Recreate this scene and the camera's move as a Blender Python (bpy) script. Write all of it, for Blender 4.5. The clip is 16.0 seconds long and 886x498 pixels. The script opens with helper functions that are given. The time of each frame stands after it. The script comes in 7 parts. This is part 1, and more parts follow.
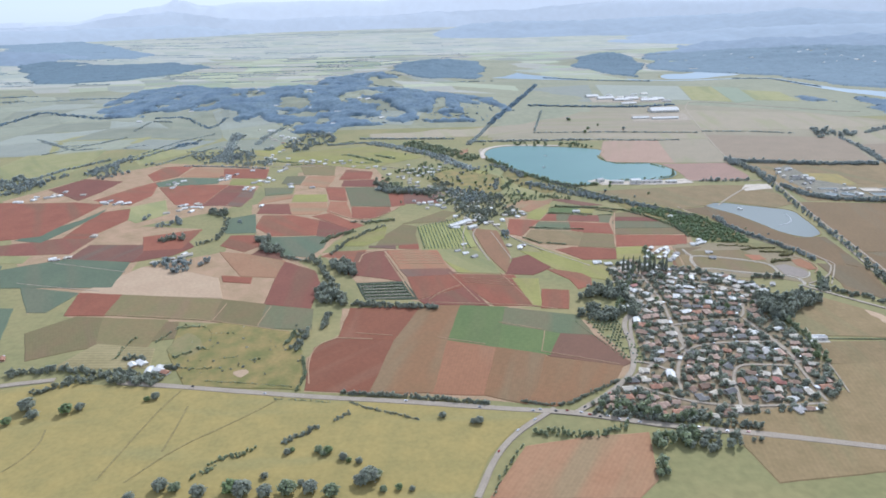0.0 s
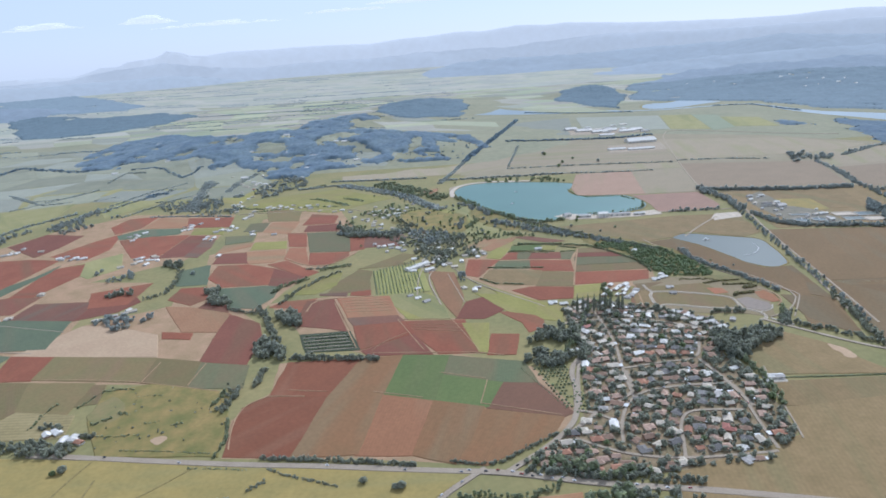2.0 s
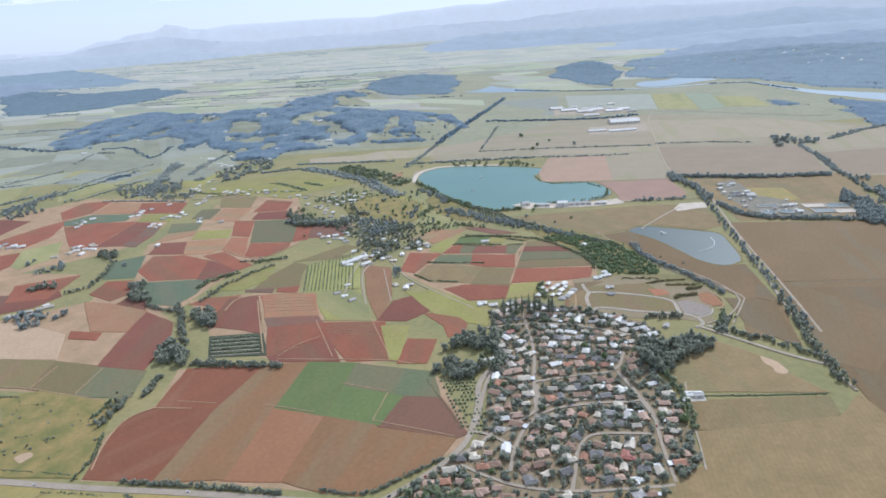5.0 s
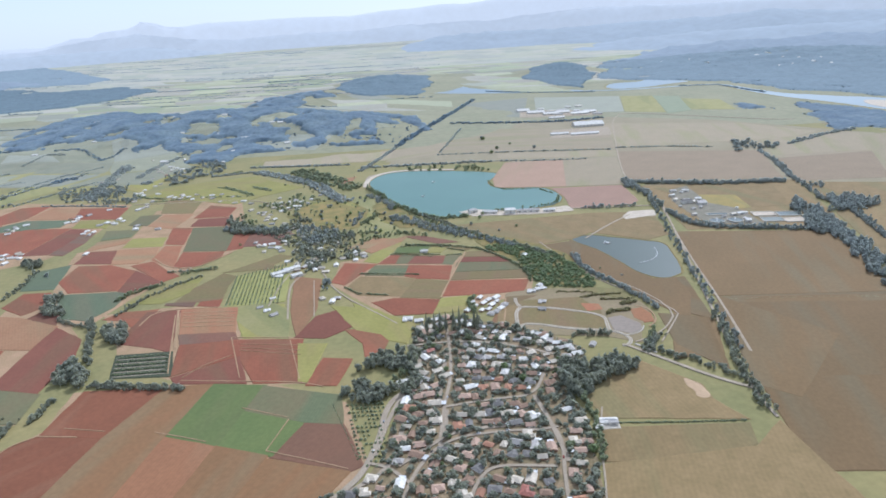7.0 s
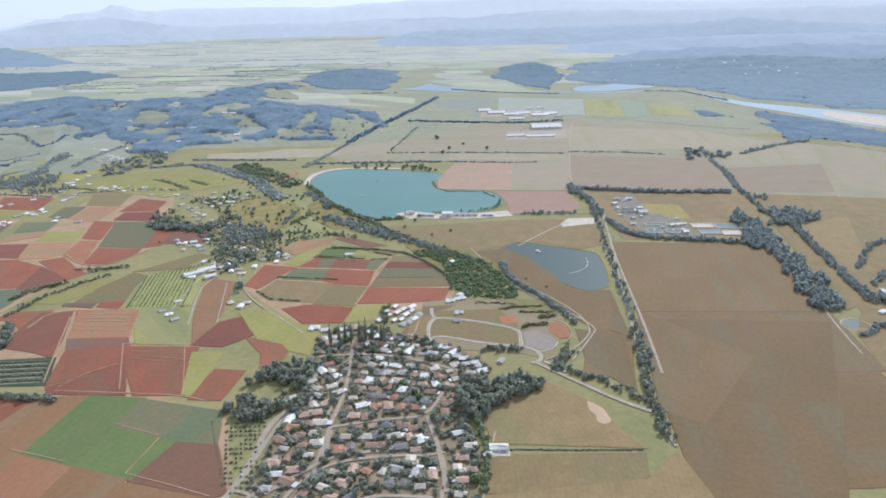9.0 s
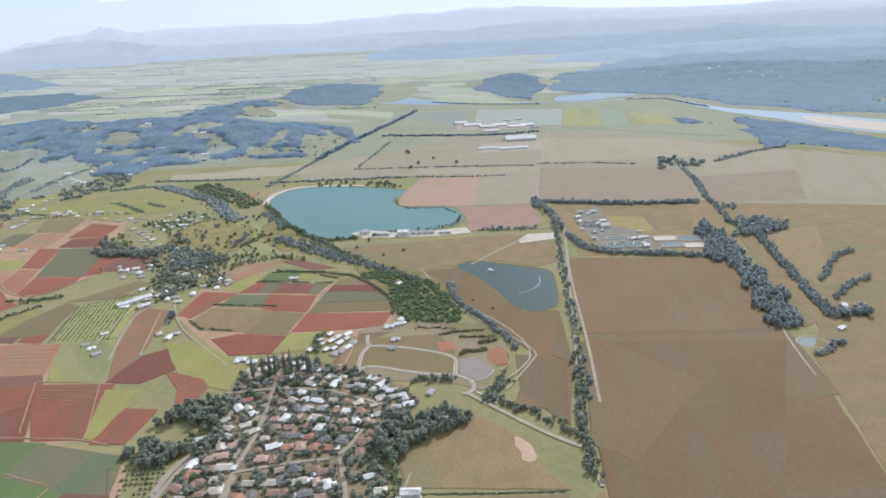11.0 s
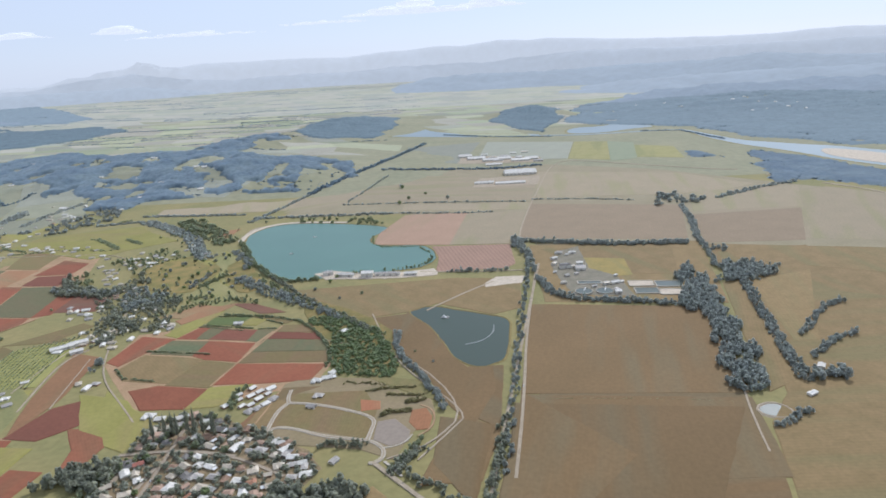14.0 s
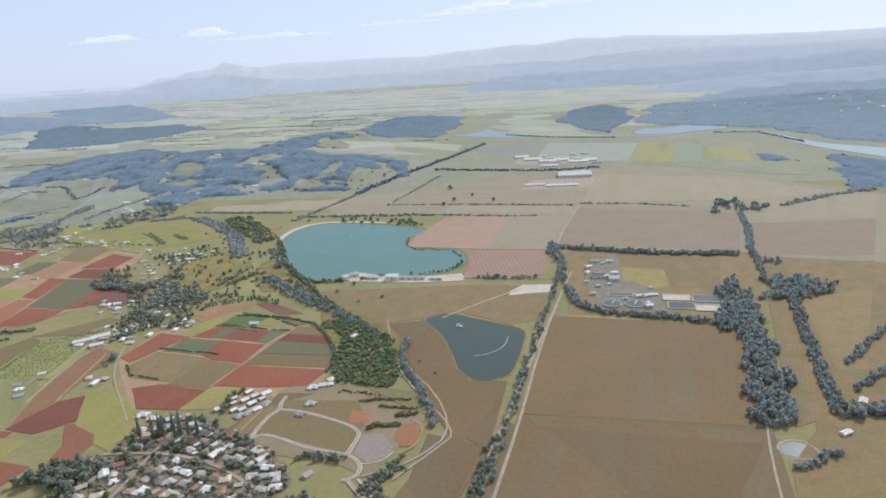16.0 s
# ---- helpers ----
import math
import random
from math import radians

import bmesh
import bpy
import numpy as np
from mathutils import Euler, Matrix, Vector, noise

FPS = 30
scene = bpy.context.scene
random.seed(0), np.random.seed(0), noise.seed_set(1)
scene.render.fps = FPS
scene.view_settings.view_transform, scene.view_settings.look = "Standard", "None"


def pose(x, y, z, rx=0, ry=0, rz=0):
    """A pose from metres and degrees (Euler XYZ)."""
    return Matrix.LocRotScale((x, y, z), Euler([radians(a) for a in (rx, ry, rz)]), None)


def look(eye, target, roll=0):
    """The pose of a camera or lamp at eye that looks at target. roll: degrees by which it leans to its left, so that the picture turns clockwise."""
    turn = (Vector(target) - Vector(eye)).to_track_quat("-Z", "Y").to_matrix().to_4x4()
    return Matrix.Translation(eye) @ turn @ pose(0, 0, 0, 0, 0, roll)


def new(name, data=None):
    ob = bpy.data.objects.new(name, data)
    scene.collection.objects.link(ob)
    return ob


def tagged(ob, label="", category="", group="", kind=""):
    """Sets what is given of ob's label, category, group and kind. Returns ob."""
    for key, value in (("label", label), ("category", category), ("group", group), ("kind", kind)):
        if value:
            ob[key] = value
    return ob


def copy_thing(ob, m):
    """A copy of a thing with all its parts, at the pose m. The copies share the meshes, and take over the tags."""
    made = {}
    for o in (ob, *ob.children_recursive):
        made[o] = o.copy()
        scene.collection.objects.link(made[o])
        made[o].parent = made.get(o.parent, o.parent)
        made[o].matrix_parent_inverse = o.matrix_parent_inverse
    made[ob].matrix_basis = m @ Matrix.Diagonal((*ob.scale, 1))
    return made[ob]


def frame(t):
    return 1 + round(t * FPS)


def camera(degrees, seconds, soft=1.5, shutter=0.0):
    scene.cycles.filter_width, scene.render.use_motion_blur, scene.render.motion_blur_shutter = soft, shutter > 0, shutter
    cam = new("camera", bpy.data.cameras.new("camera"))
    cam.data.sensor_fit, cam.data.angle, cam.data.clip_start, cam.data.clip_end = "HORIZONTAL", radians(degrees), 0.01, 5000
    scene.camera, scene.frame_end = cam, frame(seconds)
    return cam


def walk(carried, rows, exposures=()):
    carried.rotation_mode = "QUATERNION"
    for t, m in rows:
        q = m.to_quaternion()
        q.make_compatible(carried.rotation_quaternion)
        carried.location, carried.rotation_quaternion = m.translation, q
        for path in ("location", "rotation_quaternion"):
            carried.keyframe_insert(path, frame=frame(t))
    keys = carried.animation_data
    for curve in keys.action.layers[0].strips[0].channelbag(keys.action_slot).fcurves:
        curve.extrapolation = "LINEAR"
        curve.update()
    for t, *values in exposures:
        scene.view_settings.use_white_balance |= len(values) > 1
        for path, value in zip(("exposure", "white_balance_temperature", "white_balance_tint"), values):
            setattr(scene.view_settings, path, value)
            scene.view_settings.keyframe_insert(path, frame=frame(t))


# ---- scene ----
cam = camera(67.8, 16.0, soft=1.75)
# Seconds, eye, a point in the line of sight, lean.
PATH = [
    (0, (3.003, 1.278, 204.851), (3.0009, 3.1502, 204.1479), -1.61),
    (0.5, (14.420, 6.035, 203.353), (14.3589, 7.9379, 202.7413), -1.36),
    (1, (25.738, 11.051, 202.540), (25.6846, 12.9626, 201.9555), -2.25),
    (1.5, (36.975, 16.288, 202.228), (36.9251, 18.2060, 201.6631), -3.06),
    (2, (48.147, 21.713, 202.263), (48.1368, 23.6207, 201.6644), -4.02),
    (2.5, (59.270, 27.291, 202.513), (59.2888, 29.1710, 201.8308), -3.36),
    (3, (70.358, 32.994, 202.871), (70.3896, 34.8546, 202.1388), -2.35),
    (3.2, (74.787, 35.303, 203.025), (74.8030, 37.1685, 202.3029), -2.41),
    (5.3, (121.249, 60.101, 203.953), (121.1898, 61.9859, 203.2863), -4.30),
    (5.5, (125.685, 62.484, 203.925), (125.6410, 64.3688, 203.2588), -5.19),
    (6, (136.790, 68.433, 203.752), (136.7427, 70.3176, 203.0842), -5.60),
    (6.5, (147.924, 74.363, 203.435), (147.8852, 76.2474, 202.7657), -4.89),
    (7, (159.091, 80.263, 202.987), (159.0817, 82.1458, 202.3139), -3.60),
    (7.5, (170.292, 86.123, 202.429), (170.3030, 88.0037, 201.7484), -3.03),
    (8, (181.530, 91.939, 201.787), (181.5550, 93.8154, 201.0956), -2.85),
    (8.5, (192.804, 97.705, 201.088), (192.8552, 99.5766, 200.3835), -1.00),
    (9, (204.114, 103.422, 200.363), (204.1713, 105.2997, 199.6769), -1.25),
    (9.2, (208.647, 105.695, 200.073), (208.7057, 107.5739, 199.3905), -1.57),
    (11.3, (256.486, 129.164, 197.453), (256.5390, 131.0578, 196.8122), -2.77),
    (11.5, (261.055, 131.374, 197.270), (261.1030, 133.2713, 196.6387), -2.72),
    (12, (272.477, 136.896, 196.869), (272.5234, 138.8032, 196.2679), -3.36),
    (12.5, (283.890, 142.426, 196.539), (283.9047, 144.3442, 195.9728), -3.48),
    (13, (295.282, 147.982, 196.255), (295.2858, 149.9023, 195.6975), -3.50),
    (13.5, (306.640, 153.583, 195.978), (306.6265, 155.5074, 195.4336), -2.78),
    (14, (317.950, 159.253, 195.652), (317.8968, 161.1716, 195.0901), -3.29),
    (14.5, (329.197, 165.016, 195.200), (329.0005, 166.9233, 194.6307), -3.85),
    (15, (340.364, 170.901, 194.529), (340.0895, 172.8004, 193.9673), -4.00),
    (15.5, (351.433, 176.936, 193.520), (351.1347, 178.8360, 192.9714), -3.69),
    (16, (362.385, 183.155, 192.031), (362.1003, 185.0560, 191.4802), -3.61),
]
walk(cam, [(t, look(e, p, lean)) for t, e, p, lean in PATH], [(0, 0.31, 5230, 13), (0.7, 0.19, 5230, 13), (1.5, 0.09, 5230, 13), (3, 0.11, 5280, 13), (5.5, 0.25, 5330, 13), (9, 0.28, 5380, 13), (11.5, 0.22, 5530, 13), (13, 0.13, 5600, 13), (14, 0.08, 5650, 13), (16, 0.08, 5650, 13)])

# ---- sky, sun, exposure ----
SUN_AZ, SUN_EL = 28.0, 40.0
world = bpy.data.worlds.new("sky")
scene.world = world
world.use_nodes = True
wn = world.node_tree.nodes
sky = wn.new("ShaderNodeTexSky")
sky.sky_type, sky.sun_disc = "NISHITA", False
sky.sun_elevation, sky.sun_rotation = radians(SUN_EL), radians(SUN_AZ)
sky.dust_density, sky.air_density, sky.ozone_density, sky.altitude = 0.3, 1.0, 4.0, 200
paler = wn.new("ShaderNodeHueSaturation")
paler.inputs["Saturation"].default_value, paler.inputs["Value"].default_value = 0.55, 0.74
cool = wn.new("ShaderNodeMix")
cool.data_type, cool.blend_type = "RGBA", "MULTIPLY"
cool.inputs[0].default_value, cool.inputs[7].default_value = 1.0, (0.96, 0.96, 1.0, 1)
world.node_tree.links.new(sky.outputs[0], paler.inputs["Color"])
world.node_tree.links.new(paler.outputs[0], cool.inputs[6])
# A thin bright veil of haze lies over the whole sky.
veil = wn.new("ShaderNodeMix")
veil.data_type, veil.inputs[0].default_value, veil.inputs[7].default_value = "RGBA", 0.7, (4.5, 4.8, 5.2, 1)
world.node_tree.links.new(cool.outputs[2], veil.inputs[6])
world.node_tree.links.new(veil.outputs[2], wn["Background"].inputs[0])
wn["Background"].inputs[1].default_value = 0.15
sun = bpy.data.lights.new("sun", "SUN")
sun.energy, sun.angle, sun.color = 2.9, radians(0.6), (1.0, 0.95, 0.86)
sunward = Vector((math.sin(radians(SUN_AZ)) * math.cos(radians(SUN_EL)), math.cos(radians(SUN_AZ)) * math.cos(radians(SUN_EL)), math.sin(radians(SUN_EL))))
new("sun", sun).matrix_world = look(sunward * 900, (0, 0, 0))

# ---- materials ----
MATS = {}


def material(name, a, b, size=12.0, fine=1.2, rough=0.9, bump=0.3, vary=0.12, rows=0.0, coords="Object", metal=0.0, island=False, sheen=0.0, tint=(0.72, 0.85, 1.0), comb=0.06, grit=0.22, cover=None):
    """Two tones in patches of `size` metres, grain of `fine` metres, a little relief, some change from object to object, and crop rows."""
    if name in MATS:
        return MATS[name]
    m = MATS[name] = bpy.data.materials.new(name)
    m.use_nodes = True
    n, l = m.node_tree.nodes, m.node_tree.links.new
    p = n["Principled BSDF"]
    tc = n.new("ShaderNodeTexCoord")
    big, small = n.new("ShaderNodeTexNoise"), n.new("ShaderNodeTexNoise")
    for node, s, d in ((big, size, 5), (small, fine, 3)):
        node.inputs["Scale"].default_value, node.inputs["Detail"].default_value = 1 / s, d
        l(tc.outputs[coords], node.inputs["Vector"])
    spread = n.new("ShaderNodeMapRange")
    spread.inputs[1].default_value, spread.inputs[2].default_value = 0.32, 0.68
    l(big.outputs[0], spread.inputs[0])
    mix = n.new("ShaderNodeMix")
    mix.data_type = "RGBA"
    mix.inputs[6].default_value, mix.inputs[7].default_value = (*a, 1), (*b, 1)
    l(spread.outputs[0], mix.inputs[0])
    colour = mix.outputs[2]
    if cover:
        # Weeds and seedlings that cover part of the soil in long bands along the rows.
        place, band = n.new("ShaderNodeMapping"), n.new("ShaderNodeTexNoise")
        place.inputs["Scale"].default_value = (0.006, 0.045, 1)
        seed = n.new("ShaderNodeVectorMath")
        shift = n.new("ShaderNodeMath")
        shift.operation, shift.inputs[1].default_value = "MULTIPLY", 900.0
        l(n.new("ShaderNodeObjectInfo").outputs["Random"], shift.inputs[0])
        l(tc.outputs["Object"], seed.inputs[0]), l(shift.outputs[0], seed.inputs[1])
        l(seed.outputs[0], place.inputs["Vector"]), l(place.outputs[0], band.inputs["Vector"])
        band.inputs["Scale"].default_value, band.inputs["Detail"].default_value = 1.0, 2
        thick = n.new("ShaderNodeMapRange")
        thick.inputs[1].default_value, thick.inputs[2].default_value, thick.inputs[4].default_value = 0.5, 0.66, cover[3]
        l(band.outputs[0], thick.inputs[0])
        over = n.new("ShaderNodeMix")
        over.data_type = "RGBA"
        over.inputs[7].default_value = (*cover[:3], 1)
        l(thick.outputs[0], over.inputs[0]), l(colour, over.inputs[6])
        colour = over.outputs[2]
    grain = n.new("ShaderNodeMapRange")
    grain.inputs[1].default_value, grain.inputs[2].default_value = 0.3, 0.7
    grain.inputs[3].default_value, grain.inputs[4].default_value = 1 - grit, 1 + grit
    l(small.outputs[0], grain.inputs[0])
    value = grain.outputs[0]
    if rows:
        w = n.new("ShaderNodeTexWave")
        w.bands_direction = "Y"
        w.inputs["Scale"].default_value, w.inputs["Distortion"].default_value = 0.314 / rows, 1.2
        w.inputs["Detail Scale"].default_value = 0.4
        l(tc.outputs["Object"], w.inputs["Vector"])
        f = n.new("ShaderNodeMapRange")
        f.inputs[3].default_value, f.inputs[4].default_value = 1 - comb, 1 + comb * 0.8
        l(w.outputs["Fac"], f.inputs[0])
        t = n.new("ShaderNodeMath")
        t.operation = "MULTIPLY"
        l(value, t.inputs[0]), l(f.outputs[0], t.inputs[1])
        value = t.outputs[0]
    if vary:
        rnd = n.new("ShaderNodeNewGeometry").outputs["Random Per Island"] if island else n.new("ShaderNodeObjectInfo").outputs["Random"]
        f = n.new("ShaderNodeMapRange")
        f.inputs[3].default_value, f.inputs[4].default_value = 1 - vary, 1 + vary
        l(rnd, f.inputs[0])
        t = n.new("ShaderNodeMath")
        t.operation = "MULTIPLY"
        l(value, t.inputs[0]), l(f.outputs[0], t.inputs[1])
        value = t.outputs[0]
    hsv = n.new("ShaderNodeHueSaturation")
    l(colour, hsv.inputs["Color"]), l(value, hsv.inputs["Value"])
    l(hsv.outputs[0], p.inputs["Base Color"])
    p.inputs["Roughness"].default_value, p.inputs["Metallic"].default_value = rough, metal
    p.inputs["Specular IOR Level"].default_value = 0.25
    if sheen:
        # Soft sheen at flat angles, tinted to stand in for haze.
        p.inputs["Sheen Weight"].default_value, p.inputs["Sheen Roughness"].default_value = sheen, 0.6
        p.inputs["Sheen Tint"].default_value = (*tint, 1)
    if bump:
        bp = n.new("ShaderNodeBump")
        bp.inputs["Strength"].default_value, bp.inputs["Distance"].default_value = bump, 0.25
        l(small.outputs[0], bp.inputs["Height"]), l(bp.outputs[0], p.inputs["Normal"])
    return m


SHEEN = 0.03

# Farm soils, crops and grass: two tones and the spacing of the rows.
SOIL = {
    "red_dark": ((0.18, 0.068, 0.04), (0.21, 0.08, 0.046), 1.6), "red": ((0.235, 0.08, 0.04), (0.278, 0.1, 0.05), 1.6),
    "orange": ((0.31, 0.13, 0.064), (0.355, 0.16, 0.08), 1.8), "brown": ((0.21, 0.115, 0.054), (0.25, 0.13, 0.062), 1.5),
    "brown_red": ((0.2, 0.1, 0.0468), (0.23, 0.092, 0.0468), 1.5), "green": ((0.11, 0.142, 0.044), (0.134, 0.16, 0.05), 1.4),
    "olive": ((0.18, 0.15, 0.058), (0.21, 0.145, 0.062), 1.7), "dull": ((0.15, 0.145, 0.068), (0.175, 0.14, 0.07), 1.7),
    "purple": ((0.17, 0.08, 0.05), (0.2, 0.095, 0.056), 1.6), "tan": ((0.35, 0.195, 0.098), (0.31, 0.16, 0.078), 2.0),
    "pale": ((0.4, 0.275, 0.165), (0.44, 0.315, 0.19), 2.0), "teal": ((0.115, 0.138, 0.078), (0.135, 0.158, 0.086), 1.5),
    "lime": ((0.238, 0.218, 0.056), (0.29, 0.258, 0.075), 0), "pasture": ((0.27, 0.25, 0.09), (0.32, 0.28, 0.12), 0),
    "scrub": ((0.24, 0.19, 0.08), (0.34, 0.27, 0.125), 3.0), "orchard": ((0.25, 0.24, 0.07), (0.29, 0.27, 0.09), 0),
    "dark_green": ((0.058, 0.068, 0.036), (0.08, 0.085, 0.045), 2.2), "cane": ((0.176, 0.115, 0.05), (0.206, 0.131, 0.058), 2.0),
    "wheat": ((0.306, 0.252, 0.16), (0.336, 0.268, 0.171), 2.2), "pink": ((0.33, 0.215, 0.14), (0.36, 0.235, 0.155), 3.0),
    "pink_rows": ((0.3, 0.19, 0.13), (0.34, 0.21, 0.145), 4.0), "grass": ((0.24, 0.24, 0.06), (0.29, 0.27, 0.08), 0),
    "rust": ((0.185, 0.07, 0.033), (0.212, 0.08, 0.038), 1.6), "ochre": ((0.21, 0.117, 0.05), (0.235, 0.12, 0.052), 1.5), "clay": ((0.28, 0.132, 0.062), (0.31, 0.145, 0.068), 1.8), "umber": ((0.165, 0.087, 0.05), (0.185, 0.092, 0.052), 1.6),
    # Tones ending in _far are paled and blued: haze put into the colour.
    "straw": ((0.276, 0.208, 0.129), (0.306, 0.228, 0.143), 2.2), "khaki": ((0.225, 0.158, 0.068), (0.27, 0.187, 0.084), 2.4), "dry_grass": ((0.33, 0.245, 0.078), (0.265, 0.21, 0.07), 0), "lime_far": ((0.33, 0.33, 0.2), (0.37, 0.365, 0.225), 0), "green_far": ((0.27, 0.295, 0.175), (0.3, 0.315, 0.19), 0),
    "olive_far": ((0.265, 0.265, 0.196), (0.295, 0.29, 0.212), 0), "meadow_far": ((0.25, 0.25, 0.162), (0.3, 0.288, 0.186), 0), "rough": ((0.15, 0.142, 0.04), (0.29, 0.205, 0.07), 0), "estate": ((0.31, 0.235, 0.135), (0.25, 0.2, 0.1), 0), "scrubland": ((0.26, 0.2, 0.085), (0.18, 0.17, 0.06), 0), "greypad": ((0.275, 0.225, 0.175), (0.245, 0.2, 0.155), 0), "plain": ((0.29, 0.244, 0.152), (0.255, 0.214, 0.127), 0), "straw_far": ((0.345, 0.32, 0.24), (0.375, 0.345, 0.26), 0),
}
WORDS = {
    "red_dark": "ploughed dark red volcanic soil field", "red": "ploughed red soil field with crop rows", "orange": "dry orange-red tilled soil field",
    "brown": "brown fallow field with thin cover", "brown_red": "reddish brown field with sparse seedlings", "green": "bright green vegetable crop field",
    "olive": "olive green crop field in rows", "dull": "dull grey-green crop field", "purple": "purplish brown freshly turned soil field",
    "tan": "dry tan bare soil field", "pale": "pale dusty bare soil field", "teal": "blue-green leafy crop field", "lime": "yellow-green mown pasture",
    "pasture": "dry yellowish grazing pasture", "scrub": "rough weedy paddock with dry patches", "orchard": "grass floor of a fruit orchard",
    "dark_green": "dark green row crop with windbreaks", "cane": "brown harvested cane field", "wheat": "straw-coloured flat cane field",
    "pink": "pinkish bare ploughed field beside the lake", "pink_rows": "pinkish field with broad planting beds", "grass": "green and yellow mown grass",
    "rust": "rust-red bare soil field beside the road", "ochre": "ochre brown field with thin stubble", "clay": "orange clay soil field beside the road", "umber": "dark umber freshly worked field", "straw": "cut cane field with straw-brown trash", "khaki": "khaki paddock with worn dry patches", "dry_grass": "golden dry grass paddock with faint wheel tracks", "lime_far": "bright yellow-green cane field by the river", "green_far": "green cane field by the river", "olive_far": "olive cane field on the plain, muted by haze", "meadow_far": "green grazing meadow on rolling land, paled by haze", "rough": "rough green pasture with dry brown patches", "estate": "bare tan ground of an unbuilt estate", "scrubland": "olive scrubby ground above the creek", "greypad": "levelled grey gravel building pad", "plain": "dry straw-brown cane land of the plain", "straw_far": "straw-coloured field on the far plain, paled by haze",
}


# What grows over part of each, and how thickly.
COVER = {"red": (0.17, 0.105, 0.052, 0.5), "red_dark": (0.16, 0.1, 0.05, 0.45), "orange": (0.28, 0.175, 0.085, 0.7), "tan": (0.25, 0.2, 0.1, 0.6), "brown": (0.17, 0.15, 0.07, 0.6), "olive": (0.22, 0.13, 0.075, 0.5), "dull": (0.11, 0.145, 0.07, 0.6),
         "teal": (0.17, 0.15, 0.085, 0.5), "purple": (0.14, 0.125, 0.08, 0.5), "cane": (0.175, 0.14, 0.075, 0.6), "wheat": (0.27, 0.25, 0.12, 0.6), "green": (0.15, 0.15, 0.06, 0.4), "lime": (0.27, 0.2, 0.09, 0.5), "pasture": (0.2, 0.205, 0.08, 0.6), "pink": (0.3, 0.22, 0.13, 0.5),
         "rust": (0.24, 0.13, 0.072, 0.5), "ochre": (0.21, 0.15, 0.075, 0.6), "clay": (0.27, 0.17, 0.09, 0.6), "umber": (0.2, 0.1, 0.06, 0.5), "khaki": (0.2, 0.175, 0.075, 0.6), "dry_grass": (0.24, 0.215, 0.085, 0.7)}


def soil(kind):
    a, b, rows = SOIL[kind]
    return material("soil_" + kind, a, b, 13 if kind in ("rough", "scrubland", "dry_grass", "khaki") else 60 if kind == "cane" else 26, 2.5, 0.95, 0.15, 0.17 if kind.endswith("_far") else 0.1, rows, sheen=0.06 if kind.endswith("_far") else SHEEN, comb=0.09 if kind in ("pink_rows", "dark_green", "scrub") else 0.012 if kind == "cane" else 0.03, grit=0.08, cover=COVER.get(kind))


GRASS = material("ground_grass", (0.285, 0.235, 0.095), (0.215, 0.2, 0.078), 55, 4.5, 0.95, 0.1, 0, sheen=SHEEN, grit=0.1)
EARTH = material("red_earth_track", (0.41, 0.265, 0.155), (0.31, 0.215, 0.115), 14, 0.8, 0.95, 0.3, 0)
WORN = material("worn_pasture", (0.255, 0.195, 0.075), (0.23, 0.185, 0.075), 8, 1.5, 0.95, 0.1, 0)
ASPHALT = material("grey_asphalt", (0.31, 0.25, 0.18), (0.36, 0.295, 0.215), 10, 0.6, 0.85, 0.15, 0)
CONCRETE = material("pale_concrete_road", (0.5, 0.445, 0.36), (0.42, 0.375, 0.3), 8, 0.6, 0.85, 0.1, 0.03)
GRAVEL = material("pale_gravel", (0.4, 0.33, 0.24), (0.33, 0.27, 0.19), 7, 0.7, 0.95, 0.4, 0)
SAND = material("pale_sand", (0.58, 0.5, 0.39), (0.48, 0.4, 0.3), 6, 0.8, 0.95, 0.3, 0)


def leaves(name, a, b, size, fine, sheen, tint):
    """Foliage: part of the light comes through the leaves."""
    m = material(name, a, b, size, fine, 0.8, 0.5, 0.3, island=True, sheen=sheen, tint=tint)
    n, l = m.node_tree.nodes, m.node_tree.links.new
    t, mix = n.new("ShaderNodeBsdfTranslucent"), n.new("ShaderNodeMixShader")
    l(n["Hue/Saturation/Value"].outputs[0], t.inputs[0])
    mix.inputs[0].default_value = 0.6
    l(n["Principled BSDF"].outputs[0], mix.inputs[1]), l(t.outputs[0], mix.inputs[2])
    l(mix.outputs[0], n["Material Output"].inputs[0])
    return m



LEAF = leaves("leaf_green", (0.29, 0.325, 0.175), (0.345, 0.375, 0.2), 9, 0.8, 0.8, (0.85, 0.92, 0.8))
LEAF_LIGHT = leaves("leaf_light_green", (0.25, 0.32, 0.13), (0.31, 0.36, 0.15), 9, 0.8, 0.6, (0.85, 0.92, 0.75))
# LEAF_BLUE is lifted for haze; LEAF_FAR has blue haze in its colour.
LEAF_BLUE = leaves("leaf_blue_gum", (0.38, 0.41, 0.37), (0.44, 0.46, 0.41), 20, 2, 0.8, (0.86, 0.92, 0.9))
LEAF_FAR = leaves("leaf_haze_hills", (0.14, 0.208, 0.268), (0.285, 0.358, 0.38), 40, 6, 0.8, (0.72, 0.86, 1.0))
LEAF_SLATE = leaves("leaf_slate_green", (0.315, 0.325, 0.232), (0.37, 0.375, 0.262), 12, 1, 0.8, (0.86, 0.92, 0.85))
LEAF_CREEK = leaves("leaf_creek_green", (0.22, 0.29, 0.12), (0.28, 0.34, 0.14), 9, 0.8, 0.6, (0.85, 0.92, 0.75))
